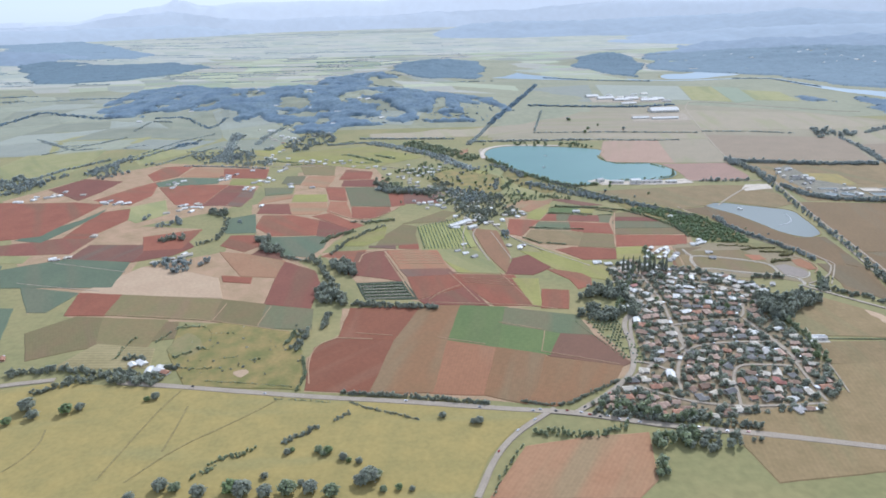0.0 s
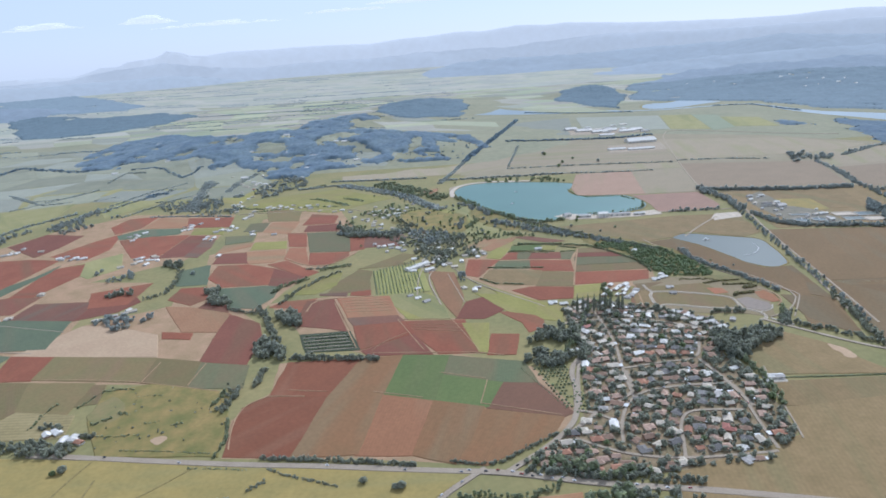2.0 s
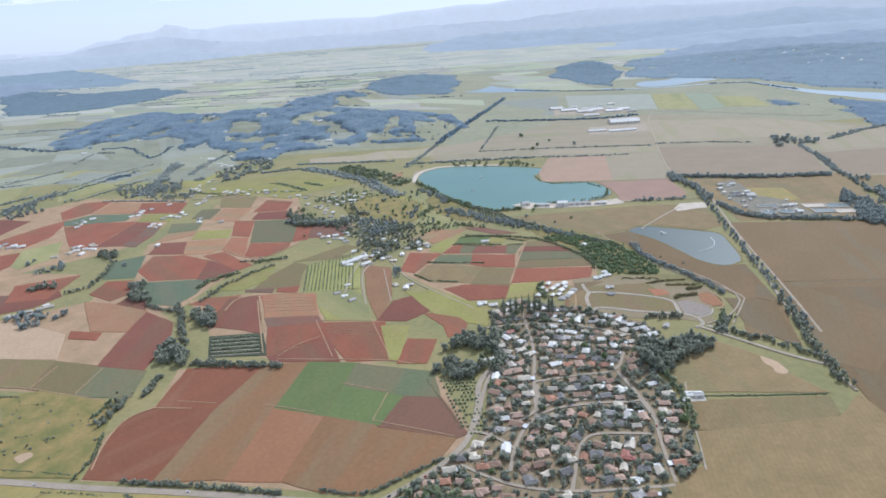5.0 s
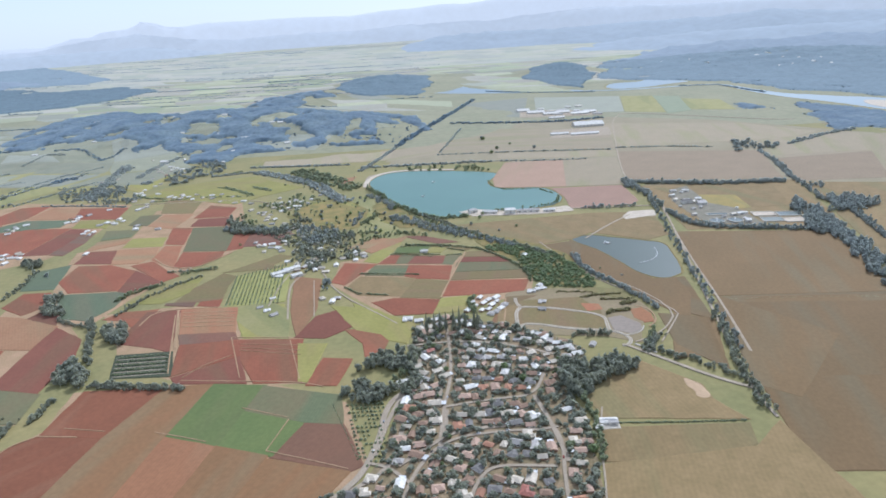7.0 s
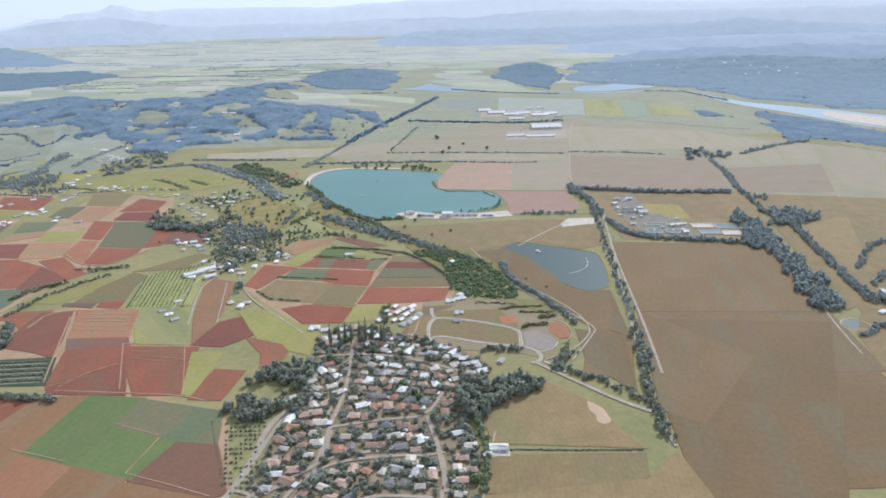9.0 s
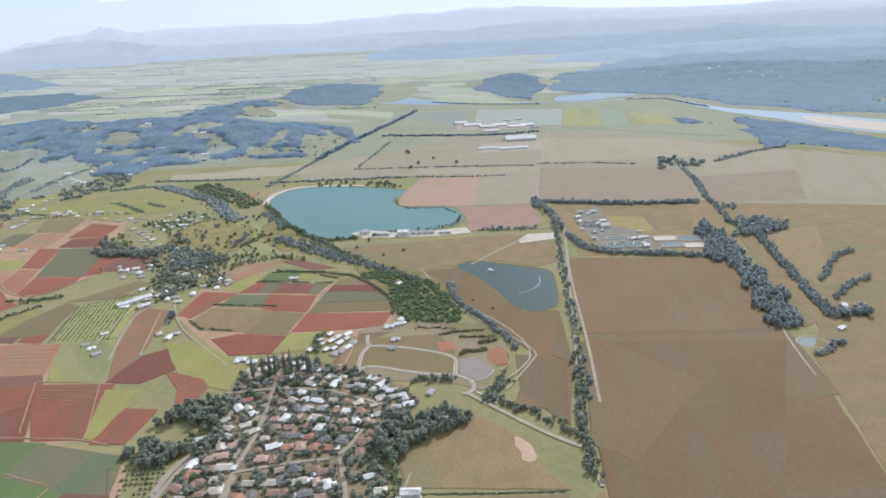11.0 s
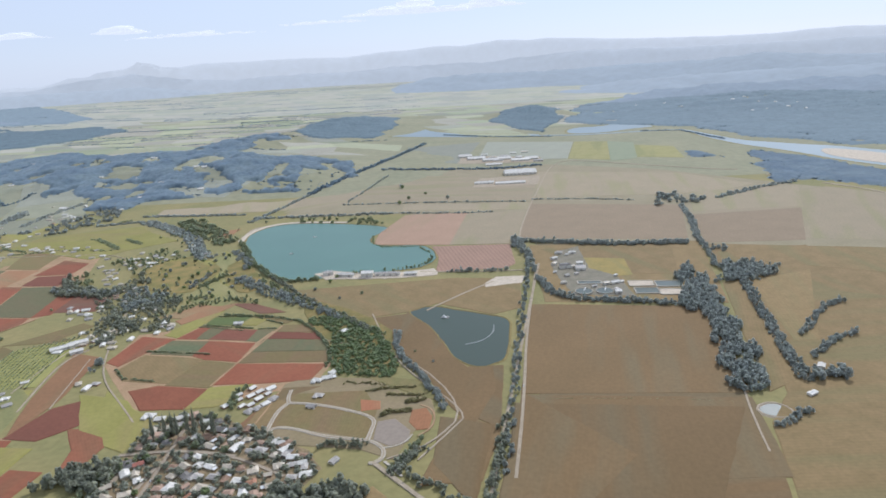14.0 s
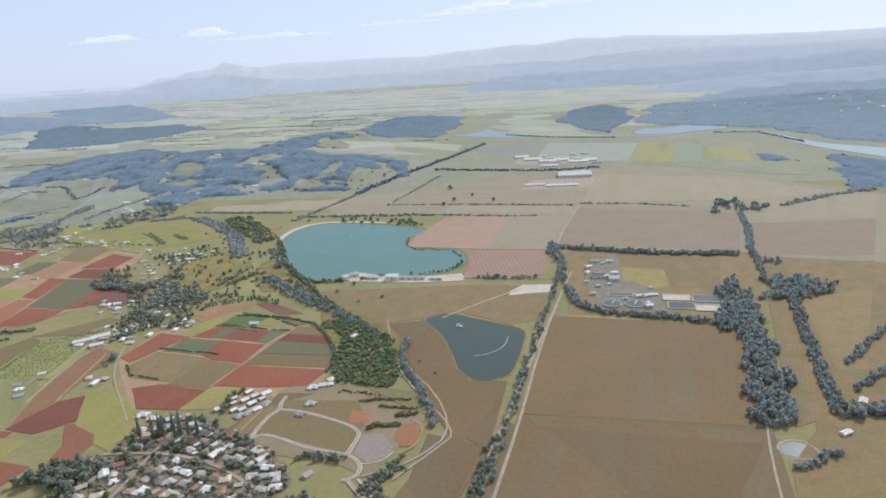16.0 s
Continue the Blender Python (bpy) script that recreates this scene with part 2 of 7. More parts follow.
LEAF_OLIVE = leaves("leaf_olive", (0.31, 0.28, 0.12), (0.38, 0.33, 0.14), 7, 0.8, 0.6, (0.9, 0.9, 0.75))
BARK = material("bark", (0.16, 0.12, 0.085), (0.24, 0.19, 0.14), 1.5, 0.15, 0.9, 0.5, 0.15)


def water_material(name, deep, rough):
    m = bpy.data.materials.new(name)
    m.use_nodes = True
    n, l = m.node_tree.nodes, m.node_tree.links.new
    p = n["Principled BSDF"]
    tc, a, b, mix = n.new("ShaderNodeTexCoord"), n.new("ShaderNodeTexNoise"), n.new("ShaderNodeTexNoise"), n.new("ShaderNodeMix")
    mix.data_type = "RGBA"
    a.inputs["Scale"].default_value, b.inputs["Scale"].default_value, b.inputs["Detail"].default_value = 0.012, 0.9, 4
    l(tc.outputs["Object"], a.inputs["Vector"]), l(tc.outputs["Object"], b.inputs["Vector"])
    mix.inputs[6].default_value = (*[c * 0.9 for c in deep], 1)
    mix.inputs[7].default_value = (*[c * 1.12 for c in deep], 1)
    l(a.outputs[0], mix.inputs[0]), l(mix.outputs[2], p.inputs["Base Color"])
    p.inputs["Roughness"].default_value, p.inputs["IOR"].default_value = rough, 1.33
    p.inputs["Specular IOR Level"].default_value = 0.35
    bp = n.new("ShaderNodeBump")
    bp.inputs["Strength"].default_value, bp.inputs["Distance"].default_value = 0.12, 0.1
    l(b.outputs[0], bp.inputs["Height"]), l(bp.outputs[0], p.inputs["Normal"])
    return m


LAKE = water_material("turquoise_lake_water", (0.112, 0.205, 0.168), 0.35)
POND = water_material("grey_pond_water", (0.06, 0.08, 0.06), 0.35)
RIVER = water_material("river_water", (0.2, 0.255, 0.265), 0.3)


def plain(name, colour, rough=0.6, metal=0.0):
    """Paint, tin or tile with grime in it."""
    dark = tuple(c * 0.78 for c in colour)
    return material(name, colour, dark, 2.5, 0.35, rough, 0.08, 0.14, metal=metal)


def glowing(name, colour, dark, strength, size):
    """Hazy distance: light of the air in front, painted on as emission."""
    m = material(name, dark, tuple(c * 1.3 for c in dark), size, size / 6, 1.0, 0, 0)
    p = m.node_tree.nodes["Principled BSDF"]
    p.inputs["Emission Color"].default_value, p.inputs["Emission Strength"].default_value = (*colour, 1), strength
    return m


# ---- tools for building ----
def mesh(name, verts, faces, mat, parent=None, label=""):
    me = bpy.data.meshes.new(name)
    me.from_pydata([tuple(map(float, v)) for v in verts], [], [tuple(map(int, f)) for f in faces])
    me.materials.append(mat)
    ob = new(name, me)
    if parent:
        ob.parent = parent
    return tagged(ob, label) if label else ob


def part(name, bm, mat, parent=None, label=""):
    me = bpy.data.meshes.new(name)
    bm.to_mesh(me)
    bm.free()
    me.materials.append(mat)
    ob = new(name, me)
    if parent:
        ob.parent = parent
    return tagged(ob, label) if label else ob


def box(bm, x, y, z, w, d, h, turn=0.0, taper=1.0):
    """A box on the point x, y, z."""
    vs = []
    for k, s in ((0, 1.0), (1, taper)):
        for a, b in ((-1, -1), (1, -1), (1, 1), (-1, 1)):
            p = Matrix.Rotation(radians(turn), 3, "Z") @ Vector((a * w / 2 * s, b * d / 2 * s, 0))
            vs.append(bm.verts.new((x + p.x, y + p.y, z + k * h)))
    for f in ((3, 2, 1, 0), (4, 5, 6, 7), (0, 1, 5, 4), (1, 2, 6, 5), (2, 3, 7, 6), (3, 0, 4, 7)):
        bm.faces.new([vs[i] for i in f])
    return vs


HILLS = []


def hill(x, y, rx, ry, top, turn=0.0):
    HILLS.append((x, y, rx, ry, top, radians(turn)))


def rise(x, y):
    """The valley floor climbs slowly towards the mountains."""
    return 48 * max(0.0, (math.hypot(x - 182, y - 91) - 2900) / 1500)


def height(x, y):
    """Height of the land over the plain."""
    z = 0.0
    for hx, hy, rx, ry, top, a in HILLS:
        dx, dy = x - hx, y - hy
        u, v = (dx * math.cos(a) + dy * math.sin(a)) / rx, (dy * math.cos(a) - dx * math.sin(a)) / ry
        q = u * u + v * v
        if q < 6:
            z += top * math.exp(-1.6 * q)
    far = rise(x, y)
    if z < 0.3:
        return far
    return far + z * (1 + 0.35 * noise.noise((x / 70, y / 70, 0.3)) + 0.18 * noise.noise((x / 24, y / 24, 1.3))) - 0.3


def inside(x, y, pts):
    hit = False
    for (ax, ay), (bx, by) in zip(pts, pts[1:] + pts[:1]):
        if (ay > y) != (by > y) and x < (bx - ax) * (y - ay) / (by - ay) + ax:
            hit = not hit
    return hit


def area(pts):
    return sum(a[0] * b[1] - b[0] * a[1] for a, b in zip(pts, pts[1:] + pts[:1])) / 2


def rounded(pts, times=2):
    """A closed outline with its corners cut round."""
    for _ in range(times):
        out = []
        for a, b in zip(pts, pts[1:] + pts[:1]):
            out += [(a[0] * 0.75 + b[0] * 0.25, a[1] * 0.75 + b[1] * 0.25), (a[0] * 0.25 + b[0] * 0.75, a[1] * 0.25 + b[1] * 0.75)]
        pts = out
    return pts


def wavering(pts, step, amount, seed=0.0):
    """An outline divided finely and made uneven."""
    out = []
    for a, b in zip(pts, pts[1:] + pts[:1]):
        n = max(1, int(math.hypot(b[0] - a[0], b[1] - a[1]) / step))
        for i in range(n):
            x, y = a[0] + (b[0] - a[0]) * i / n, a[1] + (b[1] - a[1]) * i / n
            out.append((x + amount * noise.noise((x / 9, y / 9, seed)), y + amount * noise.noise((x / 9, y / 9, seed + 7))))
    return out


def slab(name, pts, z0, z1, mat, inset=0.0, shrink=0.3):
    """A flat body with a sloping rim on an outline. Its own x runs along the first edge."""
    if area(pts) < 0:
        pts = [pts[0]] + pts[:0:-1]
    ox, oy = pts[0]
    a = math.atan2(pts[1][1] - oy, pts[1][0] - ox)
    c, s = math.cos(a), math.sin(a)
    loc = [((x - ox) * c + (y - oy) * s, (y - oy) * c - (x - ox) * s) for x, y in pts]

    def pulled(p, d):
        out, n = [], len(p)
        for i in range(n):
            (x0, y0), (x1, y1), (x2, y2) = p[i - 1], p[i], p[(i + 1) % n]
            e, g = Vector((x1 - x0, y1 - y0)).normalized(), Vector((x2 - x1, y2 - y1)).normalized()
            v = Vector((-e.y - g.y, e.x + g.x))
            v = v.normalized() * (d / max(0.5, math.sqrt((1 + e.dot(g)) / 2))) if v.length > 1e-6 else Vector((0, 0))
            out.append((x1 + v.x, y1 + v.y))
        return out
    low = pulled(loc, inset) if inset else loc
    top = pulled(low, shrink)
    n = len(pts)
    verts = [(x, y, 0) for x, y in low] + [(x, y, z1 - z0) for x, y in top]
    faces = [tuple(range(n, 2 * n))] + [(i, (i + 1) % n, n + (i + 1) % n, n + i) for i in range(n)]
    ob = mesh(name, verts, faces, mat)
    ob.matrix_world = pose(ox, oy, z0, 0, 0, math.degrees(a))
    return ob


def field(kind, pts, lift=0.0):
    # Edges of real paddocks are never ruled: they waver a little.
    ob = slab("crop_field" if SOIL[kind][2] else "bare_ground" if kind in ("estate", "greypad", "scrubland", "plain") else "pasture_field", wavering(pts, 9, 0.7) if lift < 0.1 else wavering(rounded(pts), 2, 2.6), 0.09 + lift, 0.3 + lift + 0.1 * random.random(), soil(kind), -1.3 if abs(lift) < 0.01 else 0.0, 0.6)
    return tagged(ob, WORDS[kind], "field", "farm fields")


def draped(kind, quad, n=5, mat=None):
    """A field laid over rising land."""
    verts = []
    for j in range(n + 1):
        for i in range(n + 1):
            u, v = 0.004 + 0.992 * i / n, 0.004 + 0.992 * j / n
            x = (quad[0][0] * (1 - u) + quad[1][0] * u) * (1 - v) + (quad[3][0] * (1 - u) + quad[2][0] * u) * v
            y = (quad[0][1] * (1 - u) + quad[1][1] * u) * (1 - v) + (quad[3][1] * (1 - u) + quad[2][1] * u) * v
            rim = i in (0, n) or j in (0, n)
            verts.append((x, y, height(x, y) + (0.1 if rim else 0.7)))
    faces = [(j * (n + 1) + i, j * (n + 1) + i + 1, (j + 1) * (n + 1) + i + 1, (j + 1) * (n + 1) + i) for j in range(n) for i in range(n)]
    return tagged(mesh("cane_field", verts, faces, mat or soil(kind)), WORDS[kind], "field", "far fields")


BLOCKS = []


def block(name, pts):
    BLOCKS.append(name)
    return tagged(slab("field_tracks", wavering(pts, 8, 1.0), 0.02, 0.05 + 0.006 * len(BLOCKS), EARTH), "red earth tracks round a block of fields", "dirt track", "", "structure")


def strip(name, pts, width, z, mat, closed=False, smooth=2):
    """A ribbon along a line."""
    for _ in range(smooth):
        out = [pts[0]]
        for a, b in zip(pts, pts[1:]):
            out += [(a[0] * 0.75 + b[0] * 0.25, a[1] * 0.75 + b[1] * 0.25), (a[0] * 0.25 + b[0] * 0.75, a[1] * 0.25 + b[1] * 0.75)]
        pts = out + [pts[-1]]
    verts, faces = [], []
    for i, (x, y) in enumerate(pts):
        a, b = pts[max(0, i - 1)], pts[min(len(pts) - 1, i + 1)]
        d = Vector((b[0] - a[0], b[1] - a[1])).normalized()
        w = width / 2 * (1 + 0.12 * noise.noise((x / 14, y / 14, 5)))
        h = height(x, y)
        for k, dz in ((-1, -0.35), (-0.9, 0), (0.9, 0), (1, -0.35)):
            verts.append((x - d.y * w * k, y + d.x * w * k, h + z + dz))
    for i in range(len(pts) - 1):
        for k in range(3):
            faces.append((4 * i + k + 1, 4 * i + k, 4 * i + k + 4, 4 * i + k + 5))
    return mesh(name, verts, faces, mat)


ROADS = {"main": (4.2, "ASPHALT", "grey two-lane country road with worn edges"), "lane": (1.9, "GRAVEL", "pale straight farm lane between tree rows"),
         "farm": (1.2, "GRAVEL", "narrow pale farm track"), "estate": (1.8, "CONCRETE", "new pale kerbed road of an empty housing estate"),
         "track": (1.6, "EARTH", "bare earth track"), "street": (2.6, "ASPHALT", "grey suburban street")}
ROAD_MATS = {"ASPHALT": ASPHALT, "GRAVEL": GRAVEL, "CONCRETE": CONCRETE, "EARTH": EARTH}
LEVEL = [0]


def road(kind, pts, width=0):
    w, m, words = ROADS[kind]
    LEVEL[0] += 1
    return tagged(strip("road", pts, width or w, 0.47 + 0.004 * (LEVEL[0] % 24), ROAD_MATS[m]), words, "road", "", "structure")


def water(name, pts, mat, bank, shore, words):
    """Open water with a bank round it."""
    pts = rounded(pts, 2)
    pts = wavering(pts, 6, 1.2, 3)
    if area(pts) < 0:
        pts.reverse()
    n = len(pts)
    verts, faces = [], []
    for i, (x, y) in enumerate(pts):
        a, b = Vector(pts[i - 1]), Vector(pts[(i + 1) % n])
        d = (b - a).normalized()
        for k, z in ((shore, 0.02), (shore * 0.4, 0.55), (0, 0.12)):
            verts.append((x + d.y * k, y - d.x * k, z))
    for i in range(n):
        j = (i + 1) % n
        for k in range(2):
            faces.append((3 * i + k, 3 * j + k, 3 * j + k + 1, 3 * i + k + 1))
    tagged(mesh("bank", verts, faces, bank), "low bank round the water", "bank", "", "structure")
    ob = mesh(name, [(x, y, 0.2) for x, y in pts], [tuple(range(n))], mat)
    return tagged(ob, words, "water", "", "structure")


# ---- trees ----
G = (1 + 5 ** 0.5) / 2
BLOB_V = np.array([(-1, G, 0), (1, G, 0), (-1, -G, 0), (1, -G, 0), (0, -1, G), (0, 1, G), (0, -1, -G), (0, 1, -G), (G, 0, -1), (G, 0, 1), (-G, 0, -1), (-G, 0, 1)]) / math.hypot(1, G)
BLOB_F = np.array([(0, 11, 5), (0, 5, 1), (0, 1, 7), (0, 7, 10), (0, 10, 11), (1, 5, 9), (5, 11, 4), (11, 10, 2), (10, 7, 6), (7, 1, 8), (3, 9, 4), (3, 4, 2), (3, 2, 6), (3, 6, 8), (3, 8, 9), (4, 9, 5), (2, 4, 11), (6, 2, 10), (8, 6, 7), (9, 8, 1)])


def crown(rng, clumps, size, spread=1.0, flat=0.75, low=0.25, up=0.5):
    """Sprays of leaves heaped into an uneven crown about one metre in radius and one high; z from low upwards."""
    vs, fs, n = [], [], 0
    for i in range(clumps):
        while True:
            p = rng.uniform(-1, 1, 3)
            if 0.25 < np.linalg.norm(p) < 1:
                break
        out = p / np.linalg.norm(p)
        p *= (spread, spread, flat)
        p[2] += flat + low
        s = size * rng.uniform(0.6, 1.35)
        if i % 2 == 0:
            vs.append(BLOB_V * s * rng.uniform(0.7, 1.3, (12, 1)) * (1, 1, 0.85) + p * (0.85, 0.85, 1))
            fs.append(BLOB_F + n)
            n += 12
            continue
        for _ in range(3):
            nor = out + (0, 0, up) + rng.normal(0, 0.4, 3)
            nor /= np.linalg.norm(nor)
            a = np.cross(nor, rng.normal(0, 1, 3))
            a /= np.linalg.norm(a)
            c = np.cross(nor, a)
            o = p + rng.normal(0, 0.45, 3) * s
            k = rng.uniform(0.6, 1.2, 4)[:, None] * s
            vs.append(o + np.array([a, c * 0.8, -a, -c * 0.8]) * k)
            fs.append(np.array([(0, 1, 2), (0, 2, 3)]) + n)
            n += 4
    return np.concatenate(vs), np.concatenate(fs)


RNG = np.random.default_rng(11)
CROWNS = [crown(RNG, 26, 0.33, 0.88) for _ in range(7)] + [crown(RNG, 24, 0.31, 0.68, 1.0) for _ in range(3)]
CANOPY = [(v * (1, 1, 0.5), f) for v, f in (crown(RNG, 6, 0.65, 0.8, 0.5, 0.1, 1.6) for _ in range(6))]
BUSHES = [crown(RNG, 7, 0.6, 0.6, 0.5, 0.0) for _ in range(5)]


def heap(name, places, mat, words, kinds=CROWNS, category="trees"):
    """Many trees as one body: places are x, y, radius, height."""
    if not places:
        return None
    vs, fs, n = [], [], 0
    for x, y, r, h in places:
        v, f = kinds[int(RNG.integers(len(kinds)))]
        a = RNG.uniform(0, 6.28)
        c, s = math.cos(a), math.sin(a)
        w = np.empty_like(v)
        w[:, 0], w[:, 1] = (v[:, 0] * c - v[:, 1] * s) * r + x, (v[:, 0] * s + v[:, 1] * c) * r + y
        w[:, 2] = v[:, 2] * h / 1.9 + height(x, y) - 0.1
        vs.append(w)
        fs.append(f + n)
        n += len(v)
    v, f = np.concatenate(vs), np.concatenate(fs)
    me = bpy.data.meshes.new(name)
    me.vertices.add(len(v))
    me.vertices.foreach_set("co", v.ravel())
    me.loops.add(f.size)
    me.loops.foreach_set("vertex_index", f.ravel().astype(np.int32))
    me.polygons.add(len(f))
    me.polygons.foreach_set("loop_start", np.arange(0, f.size, 3, dtype=np.int32))
    me.update(calc_edges=True)
    me.polygons.foreach_set("use_smooth", np.ones(len(f), dtype=bool))
    me.materials.append(mat)
    return tagged(new(name, me), words, category, "", "stuff")


def belt(pts, width, gap, r, h, mat, words, name="tree_belt", holes=0.06):
    """A row of trees along a line; far off they close into a low hedge."""
    kinds = CROWNS
    if sum(p[1] for p in pts) / len(pts) > 840:
        gap, r, h, kinds = gap * 0.5, r * 0.9, h * 0.75, BUSHES
    places = []
    for a, b in zip(pts, pts[1:]):
        length = math.hypot(b[0] - a[0], b[1] - a[1])
        for i in range(max(1, int(length / gap))):
            if RNG.random() < holes:
                continue
            t, o = (i + RNG.uniform(0, 1)) * gap / max(length, gap), RNG.uniform(-width / 2, width / 2)
            k = RNG.uniform(0.5, 1.0)
            places.append((a[0] + (b[0] - a[0]) * t - (b[1] - a[1]) / length * o, a[1] + (b[1] - a[1]) * t + (b[0] - a[0]) / length * o, r * k, h * k * RNG.uniform(0.8, 1.2)))
    return heap(name, places, mat, words, kinds)


def patchy(x, y, gap):
    return noise.noise((x / (gap * 9), y / (gap * 6), 2.2)) + 0.5 * noise.noise((x / (gap * 3), y / (gap * 2.2), 6.2))


def ragged(pts, gap):
    """An outline of a wood, drawn in and out by a few trees."""
    return [(x + 3.2 * gap * noise.noise((x / (gap * 7), y / (gap * 7), 1.5)), y + 3.2 * gap * noise.noise((x / (gap * 7), y / (gap * 7), 8.5))) for x, y in wavering(pts, gap * 2, 0)]


def wood(pts, gap, r, h, mat, words, name="wood", thin=0.0, kinds=CROWNS, roof=0.5, glades=()):
    """Trees all over an area; thin: how much of it stays open; glades: clearings."""
    pts = ragged(pts, gap)
    if kinds is CROWNS and pts[0][1] > 900:
        h *= 0.7
    xs, ys = [p[0] for p in pts], [p[1] for p in pts]
    places = []
    for _ in range(int((max(xs) - min(xs)) * (max(ys) - min(ys)) / gap ** 2)):
        x, y = RNG.uniform(min(xs), max(xs)), RNG.uniform(min(ys), max(ys))
        if inside(x, y, pts) and patchy(x, y, gap) > thin * 2 - 1.0 and (RNG.random() < 0.16 or not any(inside(x, y, g) for g in glades)):
            k = RNG.uniform(0.6, 1.35)
            if kinds is CANOPY:
                if RNG.random() < 0.8:
                    places.append((x, y, r * k * 0.55, h * k * 0.68))
                continue
            places.append((x, y, r * k, h * k))
    # The closed lumpy leaf roof between the crowns.
    cell = max(gap * 0.8, 2.2)
    nx, ny = int((max(xs) - min(xs)) / cell) + 1, int((max(ys) - min(ys)) / cell) + 1
    verts, faces, keep, edge = [], [], {}, {}
    for j in range(ny):
        for i in range(nx):
            x, y = min(xs) + (i + 0.5) * cell, min(ys) + (j + 0.5) * cell
            if not (inside(x, y, pts) and patchy(x, y, gap) > thin * 2 - 0.95) or any(inside(x, y, g) for g in glades) and patchy(x, y, gap * 0.6) < 0.28:
                continue
            ids = []
            for a, c in ((i, j), (i + 1, j), (i + 1, j + 1), (i, j + 1)):
                if (a, c) not in keep:
                    keep[a, c] = len(verts)
                    px, py = min(xs) + (a + RNG.uniform(-0.35, 0.35)) * cell, min(ys) + (c + RNG.uniform(-0.35, 0.35)) * cell
                    verts.append([px, py, height(px, py) + h * roof * (RNG.uniform(0.5, 1.3) if kinds is CANOPY else RNG.uniform(0.45, 1.15))])
                edge[keep[a, c]] = edge.get(keep[a, c], 0) + 1
                ids.append(keep[a, c])
            faces.append(ids)
    for k, count in edge.items():
        if count < 4:
            verts[k][2] = height(verts[k][0], verts[k][1]) - 0.1
    if faces and kinds is CANOPY:
        ob = mesh("forest_canopy", verts, faces, mat)
        ob.data.polygons.foreach_set("use_smooth", [True] * len(faces))
        tagged(ob, words, "trees", "", "stuff")
    return heap(name, places, mat, words, kinds)

# ---- land ----
hill(-330, 1480, 420, 230, 30, -12)
hill(-60, 1360, 170, 110, 20, -30)
hill(-420, 1280, 160, 60, 14, 25)
hill(-190, 1880, 240, 100, 20, 60)
hill(-1500, 2700, 700, 330, 16, -20)
hill(0, 2200, 170, 240, 26, 0)
hill(560, 2250, 130, 210, 26, 0)
hill(1250, 2250, 420, 330, 30, -12)
hill(1650, 1900, 380, 300, 34, -30)


def ground():
    """One sheet of land to the horizon, finer where the hills are."""
    xs = np.unique(np.concatenate([np.linspace(-5200, -1000, 60), np.linspace(-1000, 700, 130), np.linspace(700, 2200, 60), np.linspace(2200, 5200, 14)]))
    ys = np.unique(np.concatenate([np.linspace(-1200, 700, 16), np.linspace(700, 2900, 150), np.linspace(2900, 5600, 24)]))
    verts = [(x, y, height(x, y)) for y in ys for x in xs]
    w = len(xs)
    faces = [(j * w + i, j * w + i + 1, (j + 1) * w + i + 1, (j + 1) * w + i) for j in range(len(ys) - 1) for i in range(w - 1)]
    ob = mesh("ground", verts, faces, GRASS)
    # Slot 1: haze painted as emission. Slot 2: haze mixed into the grass colour.
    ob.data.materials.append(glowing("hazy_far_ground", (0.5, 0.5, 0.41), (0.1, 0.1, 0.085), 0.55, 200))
    ob.data.materials.append(material("haze_tinted_far_grass", (0.29, 0.27, 0.165), (0.24, 0.235, 0.14), 90, 12, 0.95, 0.1, 0, sheen=SHEEN, grit=0.1))
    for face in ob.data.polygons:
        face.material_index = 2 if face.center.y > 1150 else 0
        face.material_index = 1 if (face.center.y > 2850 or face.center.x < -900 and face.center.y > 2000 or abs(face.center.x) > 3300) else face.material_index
    ob.data.polygons.foreach_set("use_smooth", [True] * len(faces))
    return tagged(ob, "wide coastal plain of dry yellow-green grass", "ground", "", "structure")


ground()

# ---- mountains and clouds on the horizon ----
HEART = (182, 91)
# Blue and pale tones are haze, put into the slopes as emission.
HAZE_A = glowing("pale_haze_mountain", (0.56, 0.577, 0.58), (0.06, 0.07, 0.085), 0.93, 300)
HAZE_B = glowing("haze_mountain", (0.4, 0.44, 0.465), (0.055, 0.07, 0.085), 0.7, 240)
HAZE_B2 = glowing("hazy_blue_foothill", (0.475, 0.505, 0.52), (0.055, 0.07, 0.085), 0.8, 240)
HAZE_C = glowing("haze_forested_hill", (0.33, 0.38, 0.41), (0.05, 0.065, 0.085), 0.6, 120)


